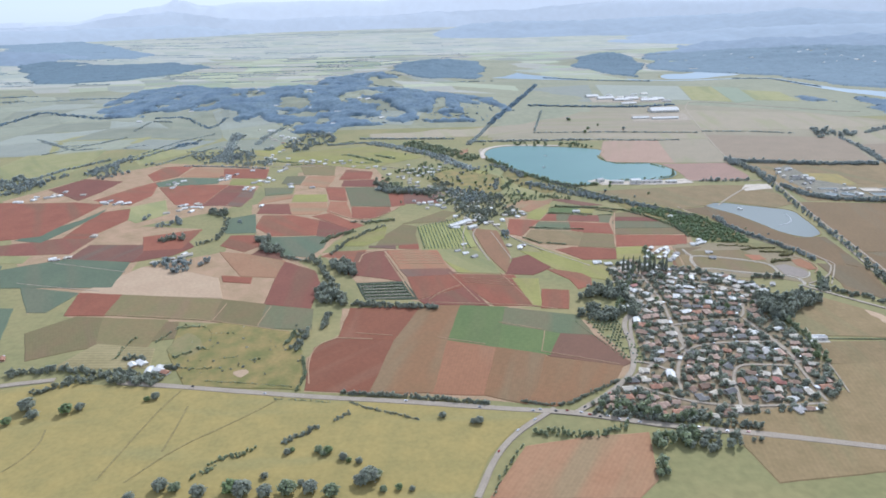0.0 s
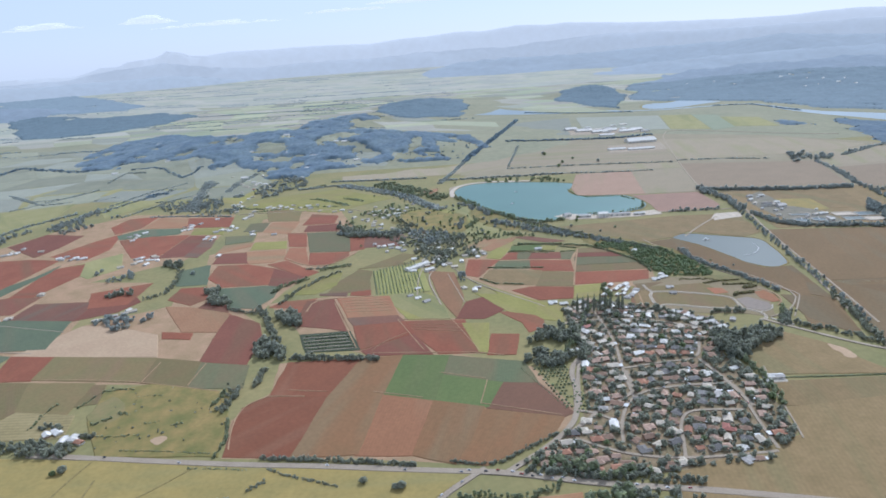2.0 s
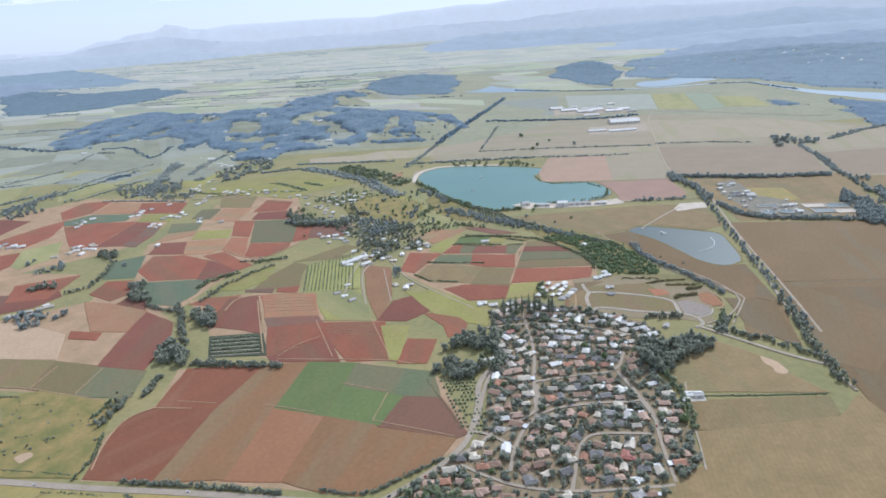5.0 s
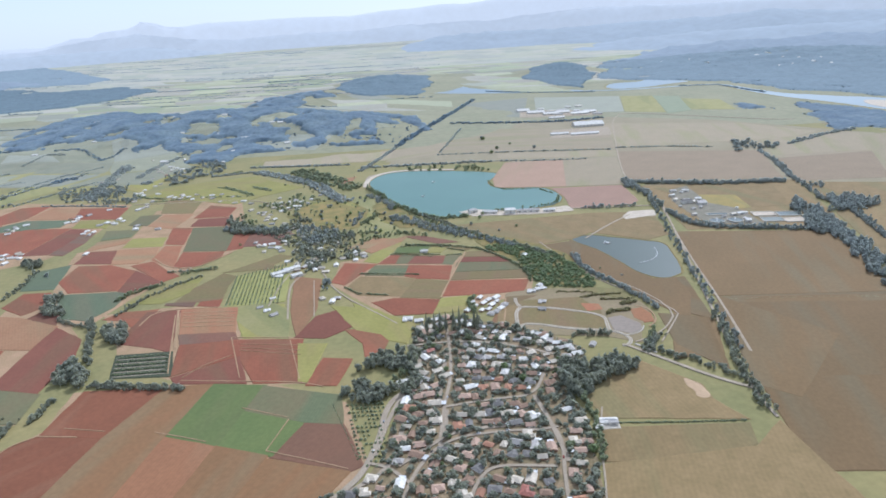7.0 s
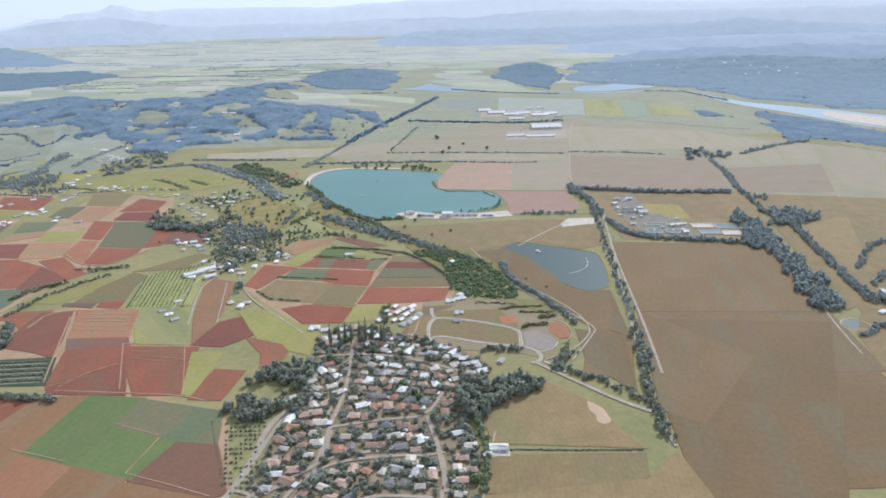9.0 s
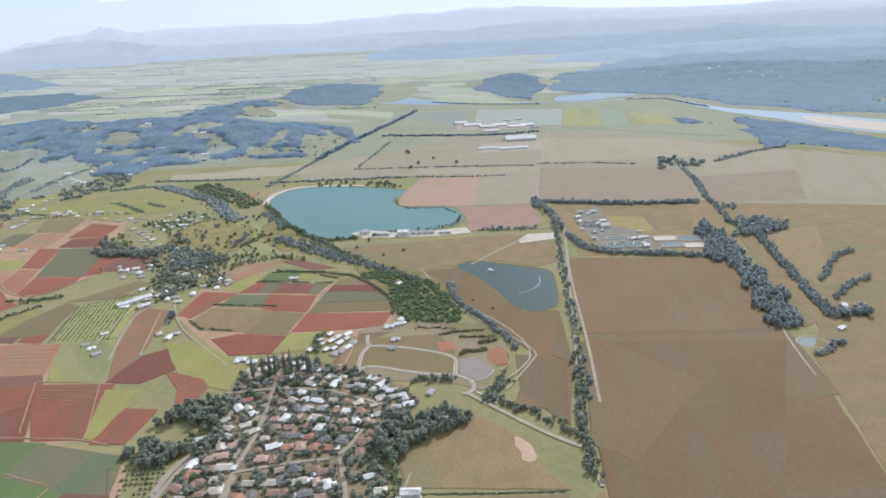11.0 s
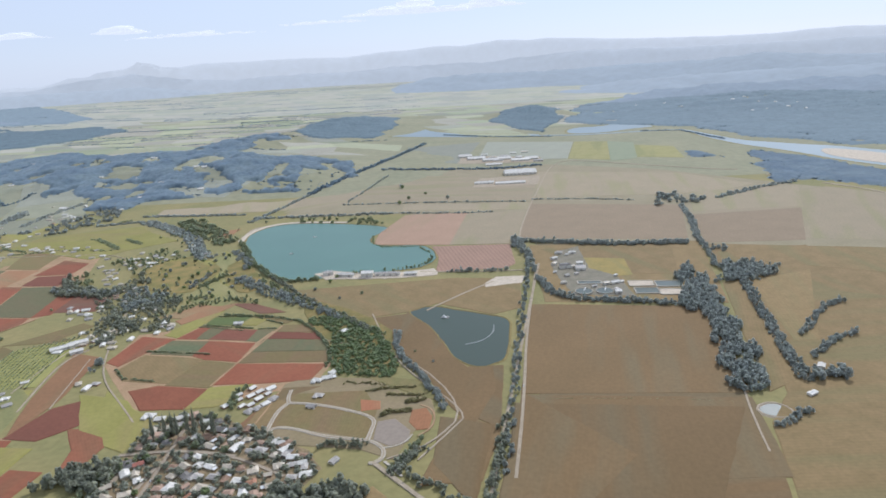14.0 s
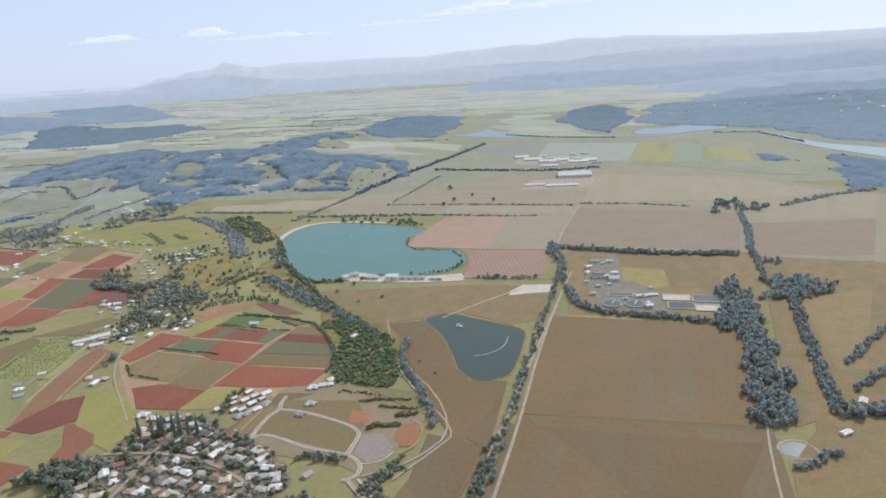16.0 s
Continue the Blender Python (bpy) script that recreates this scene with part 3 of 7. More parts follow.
def ridge(name, line, far, deep, mat, words, rough=1.0, seed=0.0):
    """A mountain range: line holds azimuth and elevation of its crest, far its distance."""
    az = [p[0] for p in line]
    n, m = 420, 22
    verts, faces = [], []
    for i in range(n + 1):
        a = az[0] + (az[-1] - az[0]) * i / n
        top = 200 + far * math.tan(radians(float(np.interp(a, az, [p[1] for p in line]))))
        for j in range(m + 1):
            t = j / m
            d = far - deep * (1 - t / 0.75) if t < 0.75 else far + deep * (t - 0.75)
            x, y = HEART[0] + d * math.sin(radians(a)), HEART[1] + d * math.cos(radians(a))
            k = math.sin(min(1, t / 0.75) * math.pi / 2) ** 1.3 if t <= 0.75 else 1 - (t - 0.75) * 1.6
            z = top * k * (1 + 0.14 * rough * noise.noise((x / 160, y / 160, seed)) * (1 - 0.75 * k)) + rough * 7 * noise.noise((a * 1.1, t * 3, seed)) * k
            # Spurs and gullies run down the slopes.
            z += rough * (20 * noise.noise((x / 260, y / 260, seed + 3)) + 9 * noise.noise((x / 90, y / 90, seed + 5))) * 4 * k * (1 - k) * 0.7
            verts.append((x, y, max(z, -2)))
    for i in range(n):
        for j in range(m):
            q = i * (m + 1) + j
            faces.append((q, q + m + 1, q + m + 2, q + 1))
    ob = mesh(name, verts, faces, mat)
    ob.data.polygons.foreach_set("use_smooth", [True] * len(faces))
    return tagged(ob, words, "mountains", "", "structure")


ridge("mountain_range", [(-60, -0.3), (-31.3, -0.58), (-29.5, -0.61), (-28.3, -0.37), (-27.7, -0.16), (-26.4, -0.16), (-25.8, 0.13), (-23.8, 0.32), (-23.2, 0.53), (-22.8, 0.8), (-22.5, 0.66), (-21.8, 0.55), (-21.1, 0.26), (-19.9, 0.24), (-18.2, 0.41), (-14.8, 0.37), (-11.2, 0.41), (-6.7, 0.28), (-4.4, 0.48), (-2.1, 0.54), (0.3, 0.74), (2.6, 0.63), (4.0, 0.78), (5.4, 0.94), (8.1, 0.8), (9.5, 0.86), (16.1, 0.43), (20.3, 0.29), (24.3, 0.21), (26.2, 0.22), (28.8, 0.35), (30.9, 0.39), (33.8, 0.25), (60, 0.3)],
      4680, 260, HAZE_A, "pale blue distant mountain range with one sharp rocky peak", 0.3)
HAZE_AB = glowing("faint_haze_mountain", (0.505, 0.53, 0.54), (0.06, 0.07, 0.085), 0.84, 260)
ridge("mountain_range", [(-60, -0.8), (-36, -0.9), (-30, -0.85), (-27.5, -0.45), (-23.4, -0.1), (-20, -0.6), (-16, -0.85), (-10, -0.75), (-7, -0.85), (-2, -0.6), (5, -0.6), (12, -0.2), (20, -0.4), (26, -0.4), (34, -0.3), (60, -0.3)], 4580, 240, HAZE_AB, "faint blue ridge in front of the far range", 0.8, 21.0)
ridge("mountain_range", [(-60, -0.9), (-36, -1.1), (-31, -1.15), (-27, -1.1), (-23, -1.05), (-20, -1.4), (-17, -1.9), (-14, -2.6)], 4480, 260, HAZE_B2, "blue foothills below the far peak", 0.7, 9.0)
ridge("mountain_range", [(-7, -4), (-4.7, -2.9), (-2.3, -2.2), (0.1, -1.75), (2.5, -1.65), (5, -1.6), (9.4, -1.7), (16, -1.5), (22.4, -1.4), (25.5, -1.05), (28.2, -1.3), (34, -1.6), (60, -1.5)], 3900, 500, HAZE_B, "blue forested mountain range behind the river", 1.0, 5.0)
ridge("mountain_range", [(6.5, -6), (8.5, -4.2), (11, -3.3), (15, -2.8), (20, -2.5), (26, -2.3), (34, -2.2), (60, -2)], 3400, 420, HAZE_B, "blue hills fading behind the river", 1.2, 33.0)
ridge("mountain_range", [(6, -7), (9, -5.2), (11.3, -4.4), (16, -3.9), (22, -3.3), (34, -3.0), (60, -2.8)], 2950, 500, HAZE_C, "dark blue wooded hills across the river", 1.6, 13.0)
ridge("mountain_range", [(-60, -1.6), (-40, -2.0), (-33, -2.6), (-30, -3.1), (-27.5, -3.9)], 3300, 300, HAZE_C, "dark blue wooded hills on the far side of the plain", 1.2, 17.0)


def cloud(x, y, z, w, h, seed):
    """A flat-bottomed heap of small round lobes."""
    rng = np.random.default_rng(seed)
    bm = bmesh.new()
    for _ in range(70):
        u = rng.uniform(-1, 1)
        r = h * rng.uniform(0.18, 0.42) * (1.15 - abs(u)) * (1 + 0.6 * noise.noise((u * 4, seed, 0)))
        m = Matrix.Translation((x + u * w, y + rng.uniform(-60, 60), z + r * 0.4 + abs(rng.normal()) * h * 0.3 * (1.1 - abs(u)))) @ Matrix.Diagonal((r * 4.2, r * 2, r * 0.7, 1))
        bmesh.ops.create_icosphere(bm, subdivisions=2, radius=1, matrix=m)
    for f in bm.faces:
        f.smooth = True
    return tagged(part("cloud", bm, CLOUD), "small white fair-weather cloud low over the mountains", "cloud", "clouds", "structure")


# Part of the cloud's brightness is painted on as emission.
CLOUD = glowing("glowing_white_cloud", (0.88, 0.9, 0.93), (0.2, 0.2, 0.2), 0.75, 90)
for cx, cy, cz, cw, chh, cs in ((-1330, 4600, 405, 480, 26, 1), (-1750, 4500, 440, 160, 50, 2), (60, 4700, 470, 420, 70, 3), (560, 4750, 490, 260, 46, 4), (-2300, 4250, 430, 240, 40, 5), (-500, 4700, 440, 300, 26, 6)):
    cloud(cx, cy, cz, cw, chh, cs)

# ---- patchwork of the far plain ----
# Pale haze under the mountains, painted on the plain's last fields as emission.
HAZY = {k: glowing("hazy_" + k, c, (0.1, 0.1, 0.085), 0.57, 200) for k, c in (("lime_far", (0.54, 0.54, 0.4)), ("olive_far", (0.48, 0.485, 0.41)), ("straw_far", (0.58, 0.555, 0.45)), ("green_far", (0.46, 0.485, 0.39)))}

def corner(i, j):
    """Corners of the old farm grid: rows run away from the river, wavering."""
    y = 1560 + 58 * j + 15 * math.sin(i * 1.7 + j) + 16 * math.sin(j * 2.3)
    return (-1250 + 106 * i - 34 * j + 22 * math.sin(j * 1.3 + i * 0.7), y)


RIVERS = ([(102, 1943), (118, 2019), (135, 2327), (164, 2545), (197, 2526), (200, 2274), (228, 2042), (270, 1937), (373, 1853), (530, 1784), (520, 1718), (370, 1781), (183, 1871)],
          [(589, 1808), (631, 1882), (693, 1866), (741, 1931), (784, 1879), (820, 1806), (745, 1788), (679, 1743), (598, 1743)],
          [(860, 1699), (877, 1591), (896, 1494), (934, 1453), (966, 1407), (1003, 1377), (1060, 1275), (1119, 1185), (1024, 1059), (974, 1142), (947, 1194), (931, 1247), (917, 1311), (898, 1376), (871, 1434), (853, 1530), (844, 1637)])
for j in range(50):
    for i in range(-6, 48):
        quad = [corner(i, j), corner(i + 1, j), corner(i + 1, j + 1), corner(i, j + 1)]
        cx, cy = sum(p[0] for p in quad) / 4, sum(p[1] for p in quad) / 4
        wet = any(inside(*p, r) for p in quad + [(cx, cy)] for r in RIVERS)
        if max(height(*p) - rise(*p) for p in quad) > 16 or wet or (cx > 60 and cy < 1900) or cy < 1590 - cx * 0.25 or cx > 1500:
            continue
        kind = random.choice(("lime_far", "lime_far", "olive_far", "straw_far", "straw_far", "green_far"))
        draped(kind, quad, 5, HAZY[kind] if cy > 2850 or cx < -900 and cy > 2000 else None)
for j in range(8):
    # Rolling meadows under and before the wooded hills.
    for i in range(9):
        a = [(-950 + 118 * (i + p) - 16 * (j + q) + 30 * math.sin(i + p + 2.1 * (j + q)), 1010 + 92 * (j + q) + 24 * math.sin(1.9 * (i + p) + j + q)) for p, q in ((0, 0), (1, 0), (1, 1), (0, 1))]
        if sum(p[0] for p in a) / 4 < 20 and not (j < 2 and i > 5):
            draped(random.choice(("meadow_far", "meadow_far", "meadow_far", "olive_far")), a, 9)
# Haze over far woods and bushes, painted into the leaves as emission.
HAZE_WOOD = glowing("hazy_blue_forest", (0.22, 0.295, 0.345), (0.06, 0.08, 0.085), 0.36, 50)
HAZE_WOOD_SOFT = glowing("soft_haze_forest", (0.275, 0.34, 0.385), (0.06, 0.08, 0.085), 0.43, 60)
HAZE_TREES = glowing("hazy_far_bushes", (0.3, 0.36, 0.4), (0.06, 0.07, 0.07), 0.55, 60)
for j in range(230):
    # Drains lined with low bushes between the far fields.
    i, k = random.randrange(0, 22), random.randrange(1, 46)
    a, b = corner(i, k), corner(i + random.choice((1, 1, 2, 3)), k)
    if abs(height(*a) - height(*b)) < 14 and b[0] < 200 and not any(inside(*p, r) for p in (a, b) for r in RIVERS):
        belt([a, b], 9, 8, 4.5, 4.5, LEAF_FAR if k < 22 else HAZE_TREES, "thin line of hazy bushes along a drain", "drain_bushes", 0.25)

# ---- blocks of fields with their earth tracks, and the fields ----
field("khaki", [(545, 690), (565, 820), (640, 860), (830, 750), (760, 640), (650, 510), (545, 520)], lift=-0.08)
block("front", [(-71, 430), (-13, 433), (47, 429), (98, 402), (115, 348), (107, 331), (87, 317), (61, 302), (-3, 315), (-78, 323), (-84, 361), (-68, 391)])
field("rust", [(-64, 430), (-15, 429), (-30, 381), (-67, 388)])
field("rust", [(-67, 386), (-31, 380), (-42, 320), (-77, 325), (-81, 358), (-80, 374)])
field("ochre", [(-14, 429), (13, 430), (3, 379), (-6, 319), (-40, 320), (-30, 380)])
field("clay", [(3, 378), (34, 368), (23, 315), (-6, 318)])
field("green", [(13, 430), (46, 425), (35, 368), (5, 379)])
field("dull", [(46, 424), (93, 409), (98, 381), (77, 385), (42, 399)])
field("green", [(42, 399), (77, 385), (66, 357), (36, 368)])
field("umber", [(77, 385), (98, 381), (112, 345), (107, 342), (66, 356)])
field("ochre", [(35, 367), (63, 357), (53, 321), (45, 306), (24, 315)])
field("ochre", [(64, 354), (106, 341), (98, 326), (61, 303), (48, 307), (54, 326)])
block("mid", [(-106, 544), (-53, 552), (0, 547), (13, 491), (57, 487), (71, 425), (39, 426), (-18, 439), (-64, 472), (-74, 494)])
field("red_dark", [(-72, 544), (-48, 544), (-31, 477), (-44, 484), (-74, 494)])
field("orange", [(-46, 546), (-3, 543), (6, 501), (-32, 502)])
field("purple", [(-32, 501), (6, 500), (11, 489), (-26, 486)])
field("red", [(-26, 486), (11, 488), (20, 465), (-17, 444)])
field("red", [(14, 487), (57, 483), (68, 427), (39, 429), (20, 464)])
field("red_dark", [(-15, 441), (20, 463), (33, 430), (-11, 434)])
field("dark_green", [(-65, 475), (-29, 476), (-18, 444), (-55, 445)])
field("red_dark", [(53, 487), (62, 519), (77, 527), (96, 505), (73, 483)])
field("red", [(87, 493), (118, 489), (114, 460), (104, 455), (101, 472)])
field("red", [(77, 454), (95, 451), (89, 421), (72, 423)])
field("lime", [(57, 476), (75, 474), (71, 427), (66, 428)])
field("lime", [(87, 537), (134, 496), (129, 469), (117, 475), (96, 511)])
block("west", [(-269, 429), (-282, 474), (-254, 523), (-193, 555), (-198, 599), (-175, 596), (-100, 497), (-95, 475), (-94, 428), (-88, 398), (-158, 413)])
field("red", [(-179, 499), (-152, 493), (-150, 480), (-174, 485)], lift=0.09)
field("red_dark", [(-134, 526), (-104, 503), (-95, 475), (-95, 432), (-129, 442)])
field("pale", [(-253, 521), (-229, 518), (-181, 493), (-166, 455), (-280, 471)])
field("olive", [(-245, 465), (-165, 452), (-161, 417), (-242, 431)])
field("olive", [(-163, 451), (-129, 441), (-127, 406), (-160, 416)])
field("dull", [(-127, 439), (-93, 430), (-89, 400), (-124, 404)])
field("red", [(-280, 471), (-246, 465), (-243, 430), (-271, 432)])
field("teal", [(-334, 485), (-282, 471), (-289, 438), (-302, 439)])
field("red", [(-284, 601), (-236, 619), (-236, 566), (-269, 563)])
field("orchard", [(-21, 609), (21, 628), (31, 550), (-10, 546)])
field("lime", [(-5, 541), (32, 544), (42, 488), (16, 491)])
field("brown", [(31, 599), (53, 591), (59, 528), (53, 489), (41, 530)])
field("rough", [(-172, 370), (-179, 406), (-150, 412), (-94, 393), (-88, 362), (-82, 326), (-149, 333)])
field("olive", [(-227, 388), (-240, 425), (-193, 419), (-192, 378)])
field("scrub", [(-239, 356), (-226, 386), (-186, 378), (-180, 355)])
field("lime", [(-178, 897), (-78, 968), (-22, 919), (-66, 887), (-93, 854)])
field("khaki", [(390, 825), (562, 812), (524, 640), (384, 660)], lift=-0.045)
field("lime", [(-6, 780), (6, 839), (62, 822), (45, 750)])
field("lime", [(58, 860), (105, 769), (119, 727), (75, 755)])
field("pink", [(250, 990), (330, 985), (307, 842), (224, 858), (225, 904)])
field("wheat", [(330, 985), (401, 979), (374, 836), (307, 842)])
field("pink_rows", [(289, 837), (369, 832), (369, 766), (360, 754), (295, 752), (297, 798)])
field("cane", [(374, 655), (508, 634), (480, 503), (351, 513)])
field("cane", [(351, 510), (478, 496), (466, 425), (336, 425)])
field("straw", [(413, 1020), (596, 971), (553, 820), (383, 854)])
field("wheat", [(451, 1260), (661, 1187), (733, 1077), (688, 1050), (623, 1038), (427, 1054)])
field("wheat", [(158, 1087), (200, 1292), (355, 1241), (354, 1194), (436, 1155), (417, 1045)])
field("wheat", [(79, 1043), (100, 1293), (191, 1283), (155, 1080)])
field("wheat", [(244, 1052), (414, 1029), (406, 990), (243, 1019)])
field("wheat", [(-122, 1153), (-10, 1184), (108, 1163), (75, 1057), (-109, 1063)])
field("pasture", [(578, 1608), (642, 1585), (593, 1346), (527, 1383)])
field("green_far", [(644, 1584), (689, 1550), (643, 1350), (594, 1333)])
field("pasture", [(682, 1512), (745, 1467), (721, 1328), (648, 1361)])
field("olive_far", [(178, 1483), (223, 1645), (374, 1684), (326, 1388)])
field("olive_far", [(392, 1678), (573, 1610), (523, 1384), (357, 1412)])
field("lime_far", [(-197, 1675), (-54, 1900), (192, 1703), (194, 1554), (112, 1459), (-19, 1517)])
field("khaki", [(163, 716), (312, 730), (369, 720), (363, 651), (341, 640), (296, 670), (275, 653), (226, 641)])
field("cane", [(223, 637), (271, 647), (300, 570), (318, 550), (341, 550), (334, 478), (312, 497), (280, 570)])
field("cane", [(314, 491), (334, 475), (322, 431), (293, 429)])
field("straw", [(592, 918), (722, 926), (661, 796), (566, 804)])
field("khaki", [(565, 769), (653, 779), (619, 707), (556, 685)])
field("wheat", [(631, 1043), (780, 1050), (726, 934), (600, 935)])
field("khaki", [(560, 685), (619, 707), (554, 569), (539, 569)])
block("north", [(64, 578), (65, 630), (112, 642), (170, 627), (214, 612), (227, 563), (220, 537), (148, 511), (114, 513), (74, 564)])
block("centre", [(-186, 621), (-207, 701), (-167, 723), (-184, 844), (-137, 875), (-88, 869), (-35, 693), (-79, 621), (-98, 573), (-108, 529), (-128, 524), (-152, 550)])
block("farwest", [(-509, 744), (-458, 851), (-380, 920), (-230, 883), (-218, 765), (-229, 688), (-304, 636), (-237, 622), (-233, 559), (-267, 559), (-258, 506), (-301, 436)])
field("dry_grass", [(-420, 150), (-330, 300), (-262, 332), (-230, 340), (-153, 330), (-78, 319), (-12, 309), (54, 297), (36, 281), (22, 262), (12, 234), (0, 150)], lift=-0.02)
field("khaki", [(226, 336), (302, 343), (322, 362), (330, 300), (215, 245), (150, 238), (142, 284), (222, 311)], lift=-0.05)
field("khaki", [(440, 330), (478, 470), (500, 500), (535, 600), (545, 690), (720, 600), (650, 330)], lift=-0.06)
field("olive", [(204, 523), (254, 524), (264, 502), (262, 472), (216, 486), (202, 488)])
field("brown", [(203, 532), (224, 532), (205, 520), (197, 482), (186, 485)])
field("cane", [(352, 511), (400, 446), (343, 381), (326, 395)])
field("khaki", [(231, 363), (305, 360), (302, 345), (286, 334), (229, 338)])
field("cane", [(303, 489), (331, 479), (318, 414), (300, 446)])
field("pasture", [(-625, 915), (-635, 1106), (-537, 1108), (-497, 893), (-542, 815)])
field("pasture", [(-680, 1115), (-709, 1338), (-581, 1370), (-473, 1219), (-559, 1112)])
field("pasture", [(-392, 1013), (-335, 1186), (-298, 1125), (-338, 964)])
field("tan", [(41, 268), (74, 274), (102, 276), (96, 243), (85, 232), (22, 234)])
field("rough", [(-13, 783), (2, 831), (36, 851), (74, 794), (75, 750), (39, 744), (7, 754)])
field("pasture", [(52, 837), (70, 855), (121, 767), (131, 732), (92, 747)])
field("tan", [(67, 665), (100, 701), (114, 684), (92, 661)])
field("olive", [(-1, 585), (-1, 635), (17, 622), (27, 548), (12, 535), (-5, 544)])
field("pasture", [(-18, 546), (5, 567), (39, 531), (47, 485), (25, 493)])
field("lime", [(71, 535), (105, 524), (118, 508), (111, 484), (94, 492)])
field("khaki", [(231, 397), (270, 428), (296, 398), (296, 384), (306, 365), (236, 373)])
field("pale", [(288, 408), (298, 396), (297, 384), (291, 382), (288, 395)], lift=0.12)
field("cane", [(322, 330), (345, 430), (388, 652), (498, 628), (474, 470), (440, 330)], lift=-0.065)
field("red", [(-611, 739), (-490, 737), (-445, 641), (-533, 633)], lift=-0.03)
field("teal", [(-526, 624), (-441, 630), (-418, 571), (-490, 576)], lift=-0.03)
field("pasture", [(-474, 569), (-368, 557), (-365, 539), (-455, 543)], lift=-0.03)
field("teal", [(-452, 539), (-380, 535), (-347, 453), (-392, 456)], lift=-0.03)
field("teal", [(-390, 453), (-317, 446), (-296, 397), (-299, 378), (-345, 391)], lift=-0.03)
field("olive", [(-285, 405), (-262, 430), (-183, 416), (-177, 391), (-236, 379), (-262, 366)], lift=-0.03)
field("wheat", [(624, 962), (810, 1034), (934, 885), (827, 755), (569, 828)], lift=-0.03)
field("khaki", [(571, 798), (810, 735), (744, 654), (575, 744)], lift=-0.03)
field("cane", [(345, 502), (472, 487), (421, 394), (330, 402)], lift=-0.04)
field("cane", [(330, 411), (427, 402), (379, 318), (318, 322)], lift=-0.06)
field("khaki", [(578, 725), (690, 703), (764, 650), (649, 516), (603, 579), (599, 651)], lift=-0.03)
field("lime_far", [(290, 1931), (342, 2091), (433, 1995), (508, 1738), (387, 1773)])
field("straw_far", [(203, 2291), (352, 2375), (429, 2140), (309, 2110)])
field("plain", [(80, 1010), (110, 1180), (205, 1320), (480, 1330), (640, 1230), (780, 1060), (930, 890), (820, 700), (560, 800), (395, 845), (250, 1000)], lift=-0.07)
field("estate", [(191, 484), (202, 538), (213, 546), (256, 541), (278, 521), (296, 511), (299, 496), (286, 473), (279, 450), (259, 461), (213, 469)], lift=-0.05)
field("scrubland", [(233, 555), (259, 544), (296, 534), (305, 508), (293, 511), (256, 540)], lift=-0.03)
field("red", [(70, 625), (97, 618), (89, 605), (75, 576), (64, 583)])
field("lime", [(87, 628), (93, 645), (110, 670), (116, 672), (107, 642), (98, 622)])
field("tan", [(84, 656), (104, 684), (123, 691), (113, 671), (91, 649)])
field("green", [(113, 646), (115, 658), (143, 657), (138, 642)])
field("lime", [(141, 642), (147, 653), (158, 650), (154, 640)])
field("olive", [(149, 657), (154, 663), (182, 646), (177, 641)])
field("purple", [(120, 690), (137, 688), (159, 673), (170, 665), (151, 665)])
field("red", [(100, 620), (110, 638), (117, 637), (114, 618)])
field("dull", [(115, 618), (119, 637), (130, 634), (124, 617)])
field("red_dark", [(126, 616), (132, 633), (157, 629), (155, 611)])
field("dull", [(156, 610), (159, 629), (171, 630), (163, 608)])
field("dull", [(91, 594), (97, 615), (125, 611), (122, 589)])
field("red", [(124, 588), (127, 611), (162, 604), (159, 575), (134, 581)])
field("khaki", [(78, 567), (87, 591), (132, 581), (122, 547), (90, 553)])
field("olive", [(123, 544), (134, 578), (158, 571), (153, 538)])
field("red", [(102, 537), (117, 542), (151, 535), (146, 512), (120, 513)])
field("olive", [(177, 636), (204, 635), (220, 618), (209, 620), (174, 625)])
field("red_dark", [(173, 623), (209, 617), (215, 607), (170, 612)])
field("dull", [(169, 610), (215, 604), (223, 587), (165, 590)])
field("olive", [(164, 587), (224, 585), (224, 569), (161, 573)])
field("red", [(160, 570), (222, 564), (216, 543), (182, 541), (154, 542)])
field("lime", [(148, 512), (154, 537), (179, 539), (172, 519), (165, 513)])
field("red", [(-342, 787), (-308, 795), (-261, 791), (-266, 703), (-295, 711)])
field("red_dark", [(-263, 703), (-258, 788), (-232, 781), (-237, 702)])
field("purple", [(-234, 701), (-233, 760), (-221, 766), (-216, 732), (-219, 696)])
field("red", [(-384, 855), (-378, 897), (-341, 900), (-341, 842), (-362, 820)])
field("tan", [(-337, 841), (-334, 891), (-293, 877), (-278, 830)])
field("red", [(-276, 829), (-290, 877), (-229, 867), (-221, 819)])
field("teal", [(-356, 810), (-335, 834), (-277, 825), (-277, 800), (-345, 792)])
field("lime", [(-258, 792), (-263, 820), (-227, 818), (-218, 785)])
field("dull", [(-200, 738), (-209, 771), (-175, 769), (-173, 744)])
field("tan", [(-200, 705), (-200, 733), (-170, 740), (-169, 724)])
field("dull", [(-193, 790), (-194, 825), (-171, 825), (-171, 784)])
field("tan", [(-168, 782), (-166, 824), (-132, 820), (-135, 766)])
field("olive", [(-173, 832), (-189, 892), (-142, 882), (-135, 825)])
field("red", [(-124, 803), (-121, 853), (-87, 838), (-87, 802)])
field("red_dark", [(-117, 770), (-117, 797), (-82, 797), (-79, 765)])
field("dull", [(-95, 687), (-111, 763), (-78, 761), (-61, 741), (-53, 681)])
field("red", [(-122, 713), (-135, 768), (-114, 764), (-104, 708)])
